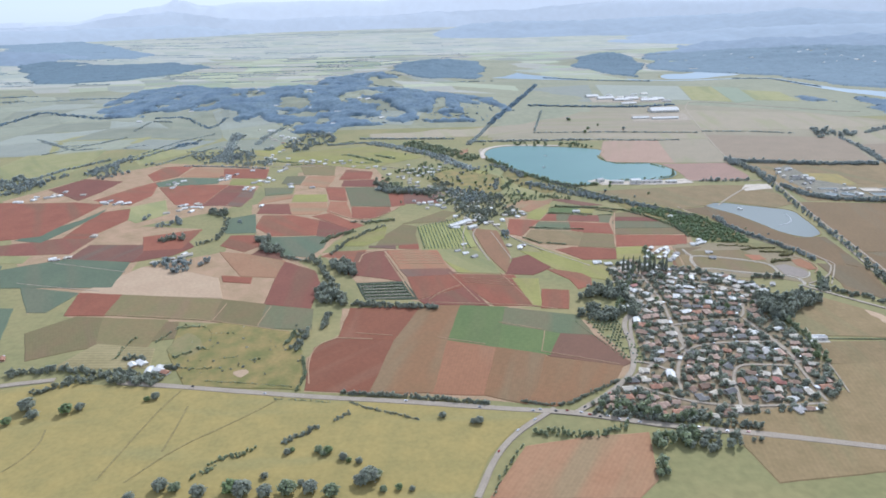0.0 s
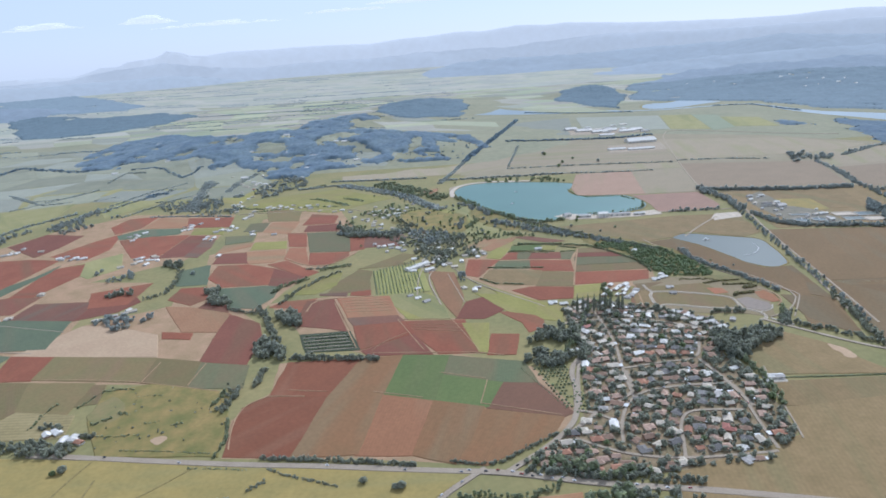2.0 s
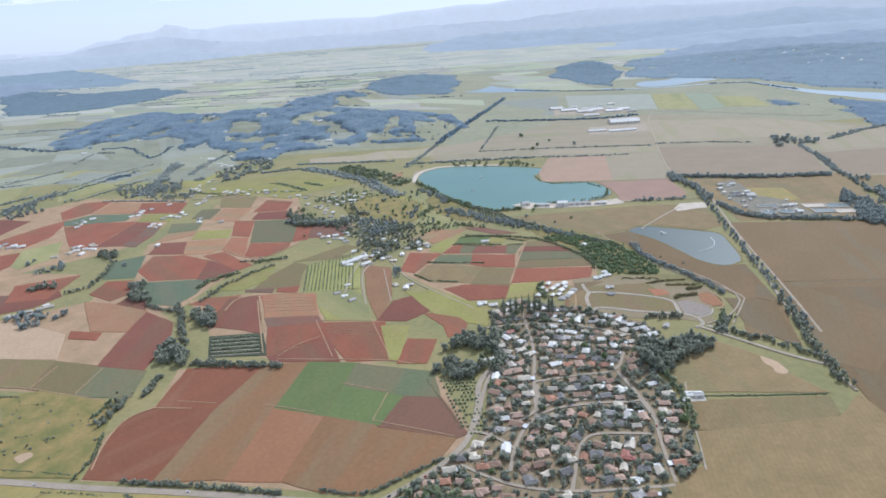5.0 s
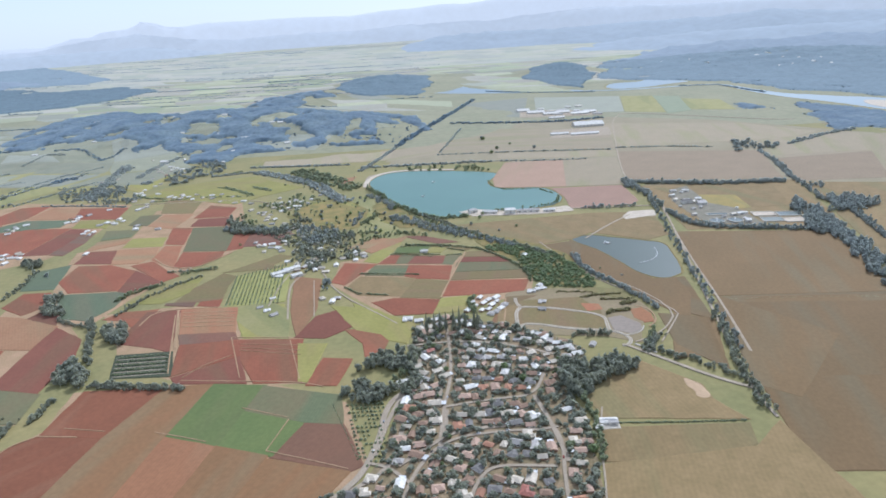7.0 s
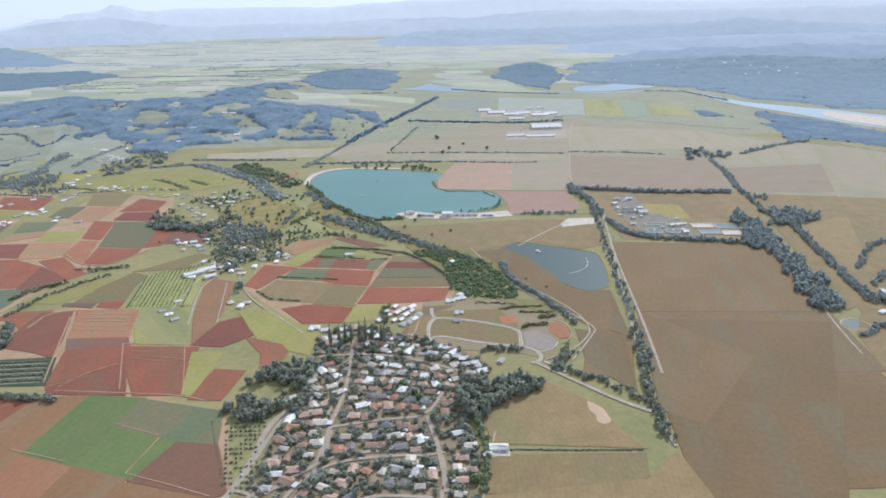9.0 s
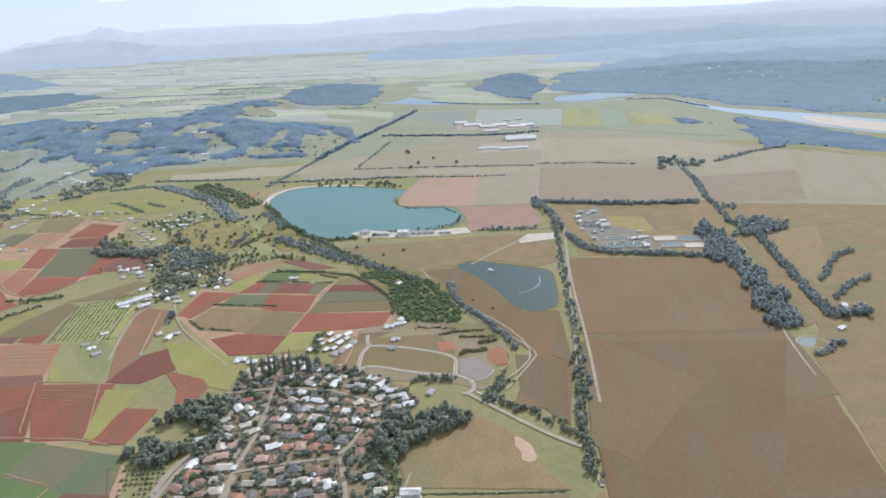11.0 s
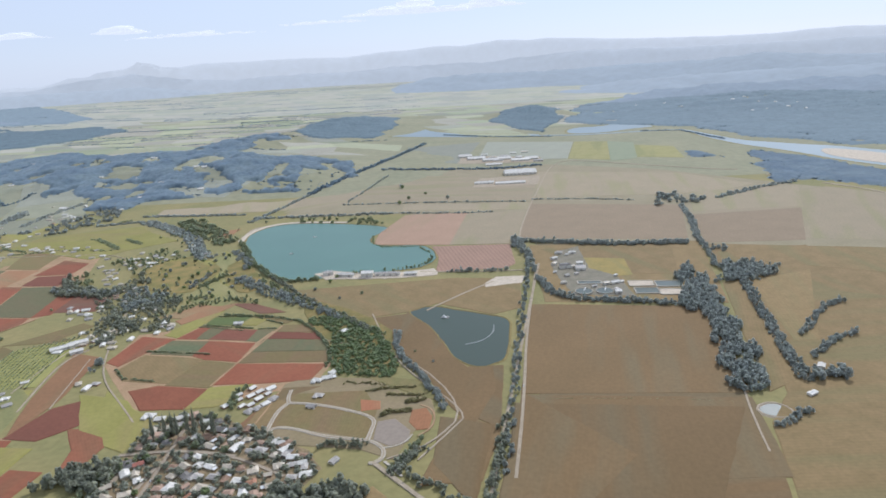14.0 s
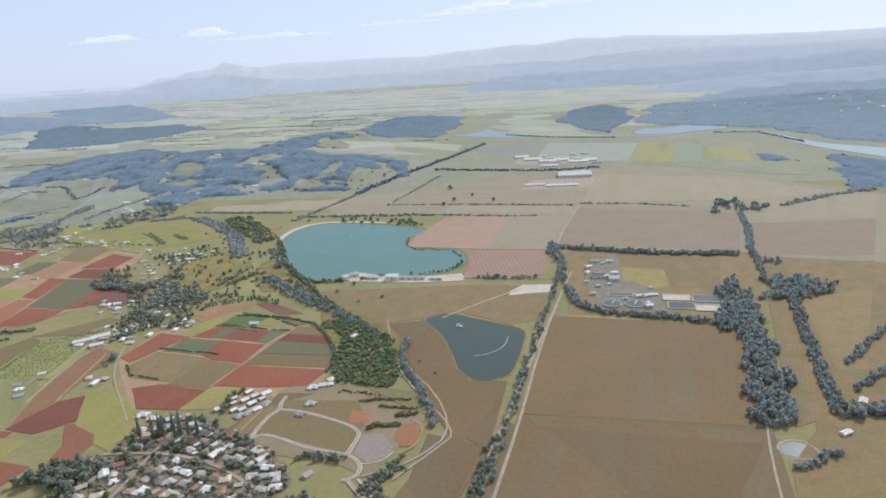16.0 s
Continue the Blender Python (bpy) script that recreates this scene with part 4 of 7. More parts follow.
field("red", [(-51, 681), (-58, 731), (-43, 730), (-39, 685)])
field("purple", [(-38, 690), (-40, 730), (-4, 729), (-2, 689)])
field("lime", [(-164, 709), (-166, 737), (-131, 735), (-126, 708)])
field("tan", [(-154, 661), (-166, 702), (-126, 703), (-120, 675), (-129, 660)])
field("orange", [(-118, 667), (-120, 705), (-104, 703), (-90, 643)])
field("red", [(-88, 642), (-94, 683), (-69, 679), (-66, 643)])
field("red", [(-65, 646), (-67, 679), (-54, 678), (-53, 664)])
field("red_dark", [(-192, 669), (-195, 701), (-165, 701), (-156, 663)])
field("red", [(-182, 622), (-184, 660), (-154, 658), (-123, 639), (-119, 594), (-160, 595)])
field("red_dark", [(-116, 589), (-121, 638), (-86, 607), (-107, 587)])
field("teal", [(-166, 590), (-120, 590), (-106, 585), (-106, 558), (-116, 536), (-139, 543)])
field("red", [(-131, 653), (-115, 661), (-94, 636), (-76, 619), (-86, 608)])
field("red", [(-201, 571), (-199, 598), (-177, 597), (-166, 567), (-175, 554)])
field("red_dark", [(-168, 540), (-161, 559), (-143, 547), (-137, 531)])
field("tan", [(-196, 553), (-175, 548), (-134, 528), (-134, 492), (-162, 497)])
field("teal", [(-207, 606), (-220, 651), (-195, 665), (-179, 606)])
field("lime", [(-97, 563), (-76, 599), (-53, 611), (-53, 579), (-69, 561)])
field("olive", [(-57, 559), (-52, 586), (-36, 618), (-23, 610), (-24, 587), (-21, 560)])
field("olive", [(-36, 621), (-25, 630), (4, 660), (16, 653), (-3, 624)])
field("purple", [(-63, 556), (-63, 559), (-41, 558), (-41, 551)])
field("red", [(-36, 552), (-36, 558), (-21, 560), (-20, 548)])
field("red", [(-102, 536), (-94, 546), (-67, 548), (-73, 528), (-75, 521), (-86, 532)])
field("pasture", [(-452, 964), (-451, 1016), (-418, 1095), (-378, 1104), (-376, 999), (-423, 917)])
field("pasture", [(-323, 957), (-317, 1089), (-312, 1214), (-282, 1161), (-288, 1081), (-294, 1006)])
field("pasture", [(-568, 1151), (-550, 1271), (-416, 1175), (-424, 1108), (-519, 1072)])
field("pasture", [(-545, 1321), (-453, 1332), (-405, 1265), (-428, 1209)])
field("lime", [(-279, 971), (-291, 1045), (-254, 1073), (-239, 1040), (-241, 944)])
field("lime", [(-226, 913), (-217, 963), (-147, 991), (-101, 1000), (-56, 942), (-104, 892), (-159, 907)])
field("tan", [(18, 952), (42, 959), (37, 920), (22, 924)])
field("scrubland", [(-179, 378), (-174, 402), (-155, 389), (-153, 370), (-167, 364)], lift=0.12)
field("pale", [(-126, 345), (-123, 349), (-117, 349), (-113, 343), (-121, 340)], lift=0.16)
field("red_dark", [(-480, 792), (-461, 841), (-406, 823), (-409, 774), (-418, 739)])
field("red", [(-398, 737), (-374, 790), (-355, 818), (-339, 750), (-348, 715)])
field("red", [(-516, 731), (-417, 730), (-380, 718), (-391, 612), (-429, 602)])
field("teal", [(-410, 601), (-376, 663), (-367, 702), (-364, 677), (-379, 592)], lift=0.02)
field("red", [(-364, 604), (-368, 686), (-341, 699), (-326, 659), (-342, 602)])
field("red_dark", [(-417, 585), (-364, 604), (-333, 601), (-336, 561), (-400, 560)])
field("purple", [(-329, 550), (-327, 582), (-271, 578), (-267, 536), (-331, 546)])
field("red_dark", [(-267, 536), (-267, 573), (-235, 581), (-227, 570), (-238, 549)])
field("teal", [(-375, 524), (-331, 546), (-270, 534), (-261, 481), (-350, 486)])
field("pasture", [(-359, 687), (-338, 709), (-314, 729), (-291, 674), (-312, 648)])
field("rough", [(-6, 771), (-11, 813), (16, 838), (51, 819), (73, 779), (82, 740), (61, 720), (17, 737)], lift=0.1)
field("rough", [(75, 801), (85, 828), (127, 760), (132, 723), (119, 713), (91, 752)], lift=0.1)
field("pasture", [(78, 765), (94, 743), (121, 706), (118, 683), (86, 692), (67, 715)], lift=0.1)
field("greypad", [(266, 488), (276, 490), (286, 477), (285, 467), (276, 462), (266, 469)], lift=0.08)
field("clay", [(285, 499), (294, 501), (297, 491), (296, 478), (289, 477), (284, 486)], lift=0.09)
field("orange", [(253, 514), (266, 511), (267, 501), (255, 499)], lift=0.05)
field("khaki", [(195, 524), (211, 513), (200, 484), (190, 487)], lift=0.04)
field("cane", [(273, 652), (291, 624), (303, 592), (309, 569), (319, 550), (336, 551), (335, 516), (320, 477), (304, 507), (288, 552), (269, 614), (270, 639)], lift=0.02)
field("khaki", [(401, 808), (531, 807), (508, 713), (453, 723), (420, 763)])
field("dry_grass", [(425, 776), (474, 764), (470, 716), (438, 712)], lift=0.06)
field("khaki", [(538, 686), (559, 691), (515, 516), (493, 504), (512, 585)])
field("rough", [(180, 698), (223, 666), (246, 643), (264, 616), (268, 579), (270, 555), (254, 547), (233, 555), (216, 596), (188, 660)], lift=0.03)

# ---- roads ----
road("lane", [(339, 431), (350, 500), (363, 604), (383, 719), (390, 765), (378, 840), (404, 975), (434, 1105), (474, 1283), (506, 1352)])
road("farm", [(397, 826), (549, 813)])
road("farm", [(479, 508), (473, 485), (468, 461), (465, 444)], 1.3)
road("street", [(118, 352), (123, 384), (131, 410), (140, 450)])
road("main", [(60, 300), (38, 281), (25, 262), (15, 234)], 3.4)
road("main", [(-420, 300), (-330, 318), (-265, 337), (-230, 343)], 4.4)
road("track", [(201, 530), (198, 502), (194, 480)], 1.0)
for line in ([(208, 529), (208, 520), (210, 513)], [(210, 513), (219, 512), (233, 508), (251, 500), (261, 494), (265, 488), (264, 479), (263, 469)], [(210, 513), (206, 505), (205, 494), (205, 484), (204, 477), (200, 475), (190, 477)],
             [(204, 477), (208, 486), (216, 485), (224, 482), (233, 477), (244, 473), (254, 471), (263, 469), (269, 465), (273, 459), (273, 452), (269, 448), (266, 448)]):
    # A pale concrete kerb strip with the tan carriageway proud between its edges.
    road("estate", line, 2.5)
    tagged(strip("road", line, 1.25, 0.6, GRAVEL), "tan gravel carriageway between pale kerbs", "road", "", "structure")
road("estate", [(274, 449), (279, 443), (284, 436)], 1.5)
road("estate", [(271, 461), (278, 462), (284, 466), (287, 473)], 0.8)
road("track", [(290, 504), (297, 499), (299, 489), (297, 478), (290, 471)], 1.1)
road("farm", [(212, 606), (280, 570), (318, 497), (297, 462), (275, 451)])
road("farm", [(268, 449), (286, 428), (308, 403), (325, 390)], 2.6)
road("lane", [(392, 762), (347, 529), (321, 392), (322, 364)])
road("street", [(109, 327), (127, 343), (130, 367), (134, 409), (138, 448)])
road("street", [(156, 457), (151, 413), (150, 391)])
road("street", [(130, 343), (148, 360), (160, 369), (196, 371)])
road("street", [(153, 367), (154, 388)])
road("street", [(203, 397), (208, 371), (211, 339)])
road("street", [(130, 464), (163, 467), (195, 459)])
road("farm", [(288, 653), (308, 677), (328, 699), (347, 717)], 2.0)
road("farm", [(278, 753), (336, 746), (375, 744)], 2.0)
road("farm", [(63, 896), (57, 961), (82, 965)], 3.5)
road("farm", [(17, 729), (35, 665), (52, 607), (71, 559), (110, 513), (122, 498)])
road("farm", [(21, 541), (21, 582), (25, 611)])
road("farm", [(-227, 881), (-145, 876), (-72, 872), (-15, 810)])
road("farm", [(60, 518), (48, 589)], 0.8)
road("farm", [(41, 516), (31, 568), (31, 591), (38, 606)], 1.4)
road("track", [(153, 539), (163, 584), (176, 635)], 1.6)
road("track", [(-45, 674), (-67, 634), (-96, 644), (-117, 670)], 1.2)
road("track", [(-28, 480), (-49, 545)], 1.8)
road("track", [(-69, 520), (-67, 547), (-16, 546)], 1.2)
road("farm", [(245, 651), (266, 577), (284, 541), (318, 493), (309, 477), (291, 449)], 1.1)
road("main", [(-190, 338), (-155, 332), (-122, 326), (-89, 320), (-58, 315), (-27, 311), (3, 306), (38, 300), (69, 296), (101, 286), (124, 280), (160, 273), (188, 266), (260, 248), (420, 215)], 4.4)
road("main", [(71, 296), (90, 311), (104, 325), (114, 340), (120, 371), (120, 388), (125, 403), (134, 413)], 3.4)
road("track", [(-69, 385), (-78, 379), (-82, 368), (-81, 350), (-77, 331)], 0.8)
road("track", [(-69, 386), (-45, 383)], 0.8)
road("farm", [(237, 382), (229, 352), (225, 326), (221, 307)], 1.0)
road("track", [(-3, 383), (12, 378), (28, 372)], 0.55)
road("track", [(39, 402), (67, 390)], 0.5)
road("track", [(68, 388), (65, 374), (62, 361)], 0.6)
road("track", [(62, 361), (85, 352), (106, 343)], 0.6)
road("track", [(-57, 392), (-32, 387)], 0.55)
road("track", [(-9, 440), (0, 455), (15, 466)], 0.6)
road("track", [(7, 492), (28, 436)], 0.7)
road("track", [(48, 488), (66, 430)], 0.6)
road("track", [(-9, 437), (29, 432), (66, 427), (82, 420)], 0.7)
road("track", [(-48, 536), (-32, 484), (-20, 446)], 1.0)
road("track", [(7, 492), (48, 487)], 0.6)
road("track", [(-160, 417), (-158, 444)], 0.6)
road("track", [(-126, 407), (-124, 438)], 0.6)
road("track", [(-233, 429), (-200, 425), (-162, 417), (-103, 397)], 0.6)
road("lane", [(506, 1352), (525, 1356), (548, 1351), (609, 1295), (663, 1252), (731, 1197), (757, 1190)], 4)
road("farm", [(778, 1138), (788, 1106), (794, 1078)], 5)
road("farm", [(819, 1058), (843, 1019), (860, 967)], 5)
road("farm", [(-343, 494), (-301, 482), (-267, 474)], 0.7)
road("farm", [(-338, 538), (-295, 523), (-263, 512)], 0.7)
for v in (0.14, 0.3, 0.42, 0.58, 0.74):
    # Pale unplanted strips across the striped field.
    road("track", [(-45 + 13 * v, 545 - 42 * v), (-4 + 9 * v, 542 - 41 * v)], 0.7)
for v in (0.25, 0.5, 0.7):
    road("track", [(15 + 5 * v, 486 - 20 * v), (56 + 7 * v, 482 - 30 * v)], 0.35)
for line in ([(-162, 252), (-158, 284), (-154, 311), (-149, 329)], [(-139, 272), (-139, 291), (-140, 311)], [(-148, 250), (-132, 276), (-111, 294), (-87, 320)], [(-214, 256), (-208, 264), (-204, 279), (-208, 293)]):
    tagged(strip("wheel_track", line, 1.1, 0.45, WORN), "faint worn wheel track across the pasture", "track", "", "structure")

# ---- water ----
water("lake", [(61, 908), (73, 961), (106, 977), (176, 961), (240, 932), (221, 900), (214, 880), (222, 858), (236, 848), (276, 848), (290, 822), (294, 792), (282, 770), (262, 761), (208, 755), (183, 746), (154, 742), (132, 760), (101, 811)], LAKE, WORN, 2, "large turquoise quarry lake with sandy shore")
water("pond", [(273, 652), (282, 659), (294, 662), (312, 652), (331, 641), (353, 630), (350, 601), (345, 561), (336, 553), (327, 550), (319, 554), (309, 569), (303, 592), (291, 624)], POND, WORN, 2, "shallow grey-blue quarry pond with muddy banks")
water("farm_dam", [(485 + 8 * math.cos(k * 0.63), 482 + 7 * math.sin(k * 0.63)) for k in range(10)], POND, GRAVEL, 2.5, "round farm dam with a pale bare bank")
for outline in RIVERS:
    water("river", outline, RIVER, GRASS, 6, "wide pale river winding over the plain")
tagged(strip("river", [(499, 1762), (594, 1721), (701, 1722), (811, 1733), (854, 1701), (856, 1654)], 13, 0.5, RIVER), "narrow pale reach of the river", "river", "", "structure")
tagged(slab("sand_bank", rounded([(968, 1351), (1003, 1323), (1039, 1242), (1072, 1183), (1016, 1104), (985, 1159), (958, 1213), (941, 1282)]), 0.3, 0.6, SAND), "pale sand bank drying in the river", "sand bank", "", "structure")
tagged(strip("beach", [(62, 896), (60, 930), (72, 966), (104, 982), (178, 967)], 7, 0.62, SAND), "pale sandy shore of the quarry lake", "shore", "", "structure")
for spot in ([(176, 762), (190, 770), (228, 756), (262, 756), (292, 762), (296, 742), (262, 738), (225, 740), (190, 744)], [(338, 712), (349, 728), (374, 728), (371, 709), (338, 702)]):
    tagged(slab("quarry_yard", wavering(spot, 5, 1.5), 0.3, 0.45, SAND), "pale crushed gravel yard of the quarry", "yard", "", "structure")
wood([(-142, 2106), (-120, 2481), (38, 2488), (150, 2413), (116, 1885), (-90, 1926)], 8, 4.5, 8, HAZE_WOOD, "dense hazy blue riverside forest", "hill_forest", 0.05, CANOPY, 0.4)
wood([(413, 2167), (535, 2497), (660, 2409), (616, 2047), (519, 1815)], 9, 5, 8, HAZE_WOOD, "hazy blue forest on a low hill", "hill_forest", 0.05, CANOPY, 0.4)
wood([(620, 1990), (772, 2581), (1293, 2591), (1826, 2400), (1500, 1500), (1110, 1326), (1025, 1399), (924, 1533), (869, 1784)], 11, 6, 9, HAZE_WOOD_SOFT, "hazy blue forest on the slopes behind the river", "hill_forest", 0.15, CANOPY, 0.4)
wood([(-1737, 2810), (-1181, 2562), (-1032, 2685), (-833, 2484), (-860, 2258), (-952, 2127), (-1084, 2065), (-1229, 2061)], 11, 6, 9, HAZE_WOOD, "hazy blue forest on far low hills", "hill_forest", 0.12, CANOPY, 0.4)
# A paler copy with more haze in its emission.
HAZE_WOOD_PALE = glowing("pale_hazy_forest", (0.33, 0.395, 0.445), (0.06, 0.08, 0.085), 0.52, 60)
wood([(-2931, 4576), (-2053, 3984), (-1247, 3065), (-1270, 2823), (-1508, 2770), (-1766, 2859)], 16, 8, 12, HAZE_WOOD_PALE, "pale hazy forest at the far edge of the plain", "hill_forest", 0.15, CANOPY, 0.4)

# ---- rows of trees and woods ----
belt([(334, 431), (342, 489), (351, 554), (363, 645), (378, 734)], 4, 3.6, 1.7, 4.2, LEAF_BLUE, "long uneven row of blue-green gum trees")
belt([(374, 820), (383, 843), (428, 825), (480, 811), (549, 805)], 8, 0.8, 2.6, 5, LEAF_BLUE, "long uneven row of blue-green gum trees")
belt([(375, 850), (384, 800), (382, 734)], 9, 1.6, 2.8, 7, LEAF_BLUE, "long uneven row of blue-green gum trees")
belt([(387, 719), (392, 679), (415, 659), (448, 652), (489, 640), (503, 634)], 7, 0.9, 2.2, 5, LEAF_BLUE, "long uneven row of blue-green gum trees")
belt([(419, 1045), (490, 1033), (548, 1011)], 3, 4, 2, 5, LEAF_BLUE, "long uneven row of blue-green gum trees")
belt([(596, 971), (586, 907), (563, 823)], 6, 3, 2.6, 6, LEAF_BLUE, "long uneven row of blue-green gum trees")
belt([(651, 1001), (692, 1026), (739, 1058), (793, 1077)], 10, 3, 3, 7, LEAF_BLUE, "long uneven row of blue-green gum trees")
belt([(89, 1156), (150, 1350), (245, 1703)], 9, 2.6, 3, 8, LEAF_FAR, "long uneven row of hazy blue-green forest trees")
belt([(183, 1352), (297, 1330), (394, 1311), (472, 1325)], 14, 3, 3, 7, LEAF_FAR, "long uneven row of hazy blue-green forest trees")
belt([(45, 1015), (157, 1009), (234, 1005)], 8, 2.5, 2.5, 6, LEAF_BLUE, "long uneven row of blue-green gum trees")
belt([(234, 1005), (322, 986), (365, 984)], 4, 4, 2.2, 5, LEAF_BLUE, "long uneven row of blue-green gum trees")
belt([(154, 1073), (266, 1062), (411, 1036)], 3, 4, 2, 5, LEAF_BLUE, "long uneven row of blue-green gum trees")
belt([(158, 1087), (200, 1292)], 3, 4, 2, 5, LEAF_BLUE, "long uneven row of blue-green gum trees")
belt([(64, 891), (101, 812), (132, 761), (156, 740), (185, 745)], 6, 1.8, 2.2, 5, LEAF, "long uneven row of dark green trees")
belt([(290, 798), (283, 772), (262, 763), (208, 757)], 3, 3, 1.5, 4, LEAF, "long uneven row of dark green trees")
belt([(218, 895), (221, 862), (233, 846), (274, 841), (286, 815)], 3, 2.5, 1.4, 3, LEAF, "long uneven row of dark green trees")
belt([(301, 748), (332, 746), (363, 746)], 5, 2.5, 2.2, 5, LEAF_BLUE, "long uneven row of blue-green gum trees")
belt([(127, 752), (182, 687), (220, 649), (242, 628), (259, 606)], 7, 1.8, 1.8, 3.6, LEAF, "long uneven row of dark green trees")
belt([(278, 442), (288, 460), (294, 471)], 4, 1.5, 1.6, 3, LEAF, "long uneven row of dark green trees")
wood([(580, 1032), (632, 1014), (617, 982), (571, 972)], 7, 3.4, 7, LEAF_BLUE, "close stand of blue-green gum trees", "wood", 0.25)
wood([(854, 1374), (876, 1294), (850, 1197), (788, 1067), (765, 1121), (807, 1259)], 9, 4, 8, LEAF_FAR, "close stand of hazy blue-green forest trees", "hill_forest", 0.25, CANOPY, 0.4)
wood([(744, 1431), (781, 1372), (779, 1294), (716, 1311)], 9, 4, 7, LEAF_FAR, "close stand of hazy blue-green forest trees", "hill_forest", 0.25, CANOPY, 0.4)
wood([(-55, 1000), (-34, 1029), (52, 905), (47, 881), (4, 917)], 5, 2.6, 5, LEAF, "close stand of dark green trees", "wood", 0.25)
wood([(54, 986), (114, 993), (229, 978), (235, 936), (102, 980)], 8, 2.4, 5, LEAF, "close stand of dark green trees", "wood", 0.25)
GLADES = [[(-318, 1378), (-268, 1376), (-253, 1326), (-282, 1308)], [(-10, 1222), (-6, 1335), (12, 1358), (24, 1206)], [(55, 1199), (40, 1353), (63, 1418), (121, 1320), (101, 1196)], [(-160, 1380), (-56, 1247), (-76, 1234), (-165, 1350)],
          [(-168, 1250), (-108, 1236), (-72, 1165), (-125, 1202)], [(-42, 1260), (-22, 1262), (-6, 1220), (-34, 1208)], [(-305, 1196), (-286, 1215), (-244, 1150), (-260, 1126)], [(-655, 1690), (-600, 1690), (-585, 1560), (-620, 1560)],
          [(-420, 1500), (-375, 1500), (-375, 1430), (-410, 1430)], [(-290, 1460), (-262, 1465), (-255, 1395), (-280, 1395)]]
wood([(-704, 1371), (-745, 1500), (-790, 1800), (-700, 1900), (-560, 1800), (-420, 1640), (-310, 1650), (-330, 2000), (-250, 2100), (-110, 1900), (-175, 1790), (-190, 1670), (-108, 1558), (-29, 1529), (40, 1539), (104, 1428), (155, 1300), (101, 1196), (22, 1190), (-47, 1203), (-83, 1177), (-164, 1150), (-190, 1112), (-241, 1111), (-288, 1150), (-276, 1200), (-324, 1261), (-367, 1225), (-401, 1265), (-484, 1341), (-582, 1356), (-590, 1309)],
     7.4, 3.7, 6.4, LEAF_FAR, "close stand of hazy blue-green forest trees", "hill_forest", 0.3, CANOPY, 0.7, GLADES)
belt([(-171, 1015), (-134, 1042)], 3,3,2,5,LEAF, "long uneven row of dark green trees")
belt([(338, 486), (323, 400), (321, 369)], 6, 1.6, 2, 5, LEAF_SLATE, "long uneven row of dark slate-green trees")
belt([(228, 401), (230, 370), (227, 338)], 5, 1.6, 2, 5, LEAF, "long uneven row of dark green trees")
belt([(282, 440), (307, 420), (324, 403)], 6, 1.4, 2.0, 3.6, LEAF_SLATE, "long uneven row of dark slate-green trees")
# Thin continuous hedge put in for a dark straight ditch.
belt([(234, 368), (270, 365), (306, 363)], 0.8, 0.5, 0.8, 0.9, LEAF, "long uneven row of dark green trees")
belt([(85, 598), (114, 592)], 1, 0.7, 0.9, 1.8, LEAF, "long uneven row of dark green trees")
belt([(117, 592), (136, 588)], 1, 0.7, 0.9, 1.8, LEAF, "long uneven row of dark green trees")
belt([(89, 555), (113, 549)], 1, 0.7, 0.9, 1.8, LEAF, "long uneven row of dark green trees")
belt([(76, 570), (90, 553)], 1, 0.7, 0.9, 1.8, LEAF, "long uneven row of dark green trees")
belt([(123, 416), (138, 448), (155, 493)], 5, 3, 1.8, 5, LEAF, "long uneven row of dark green trees")
belt([(-222, 340), (-200, 342), (-166, 334)], 6, 1.6, 2.2, 5, LEAF_SLATE, "long uneven row of dark slate-green trees")
belt([(-669, 1113), (-573, 1029), (-533, 1042)], 4, 2.4, 2.2, 5, LEAF_BLUE, "long uneven row of blue-green gum trees")
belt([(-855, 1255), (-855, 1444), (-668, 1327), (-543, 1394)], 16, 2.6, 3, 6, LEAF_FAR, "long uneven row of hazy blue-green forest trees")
belt([(-540, 790), (-522, 882), (-480, 955)], 8, 2.2, 2.4, 6, LEAF_BLUE, "long uneven row of blue-green gum trees")
wood([(-559, 818), (-548, 871), (-493, 808), (-507, 761)], 7, 2.4, 5, LEAF_BLUE, "close stand of blue-green gum trees", "wood", 0.25)
belt([(-117, 250), (-108, 264), (-91, 272)], 4, 1.2, 1.3, 2.4, LEAF, "long uneven row of dark green trees")
belt([(-236, 327), (-226, 332), (-217, 341)], 5, 1.4, 2, 4, LEAF_SLATE, "long uneven row of dark slate-green trees")
belt([(-263, 349), (-234, 354), (-203, 348), (-164, 340)], 6, 1.4, 2, 4.5, LEAF_SLATE, "long uneven row of dark slate-green trees")
belt([(46, 279), (75, 276), (96, 283)], 5, 1.2, 1.5, 3, LEAF, "long uneven row of dark green trees")
belt([(39, 270), (26, 246), (22, 234)], 1.5, 1.2, .8, 1.6, LEAF, "long uneven row of dark green trees")
wood([(104, 274), (129, 279), (131, 275), (106, 243), (96, 243)], 4.5, 2.4, 5, LEAF, "close stand of dark green trees", "wood", 0.25)
wood([(76, 294), (84, 304), (108, 291), (141, 292), (133, 280), (106, 285)], 4, 2.2, 5, LEAF, "close stand of dark green trees", "wood", 0.25)
wood([(-17, 727), (-11, 757), (22, 743), (43, 717), (61, 680), (83, 646), (73, 633), (53, 628), (48, 607), (36, 609), (18, 644), (17, 667)], 4.6, 1.5, 2.8, LEAF_SLATE, "close stand of dark slate-green trees", "wood", 0.2)
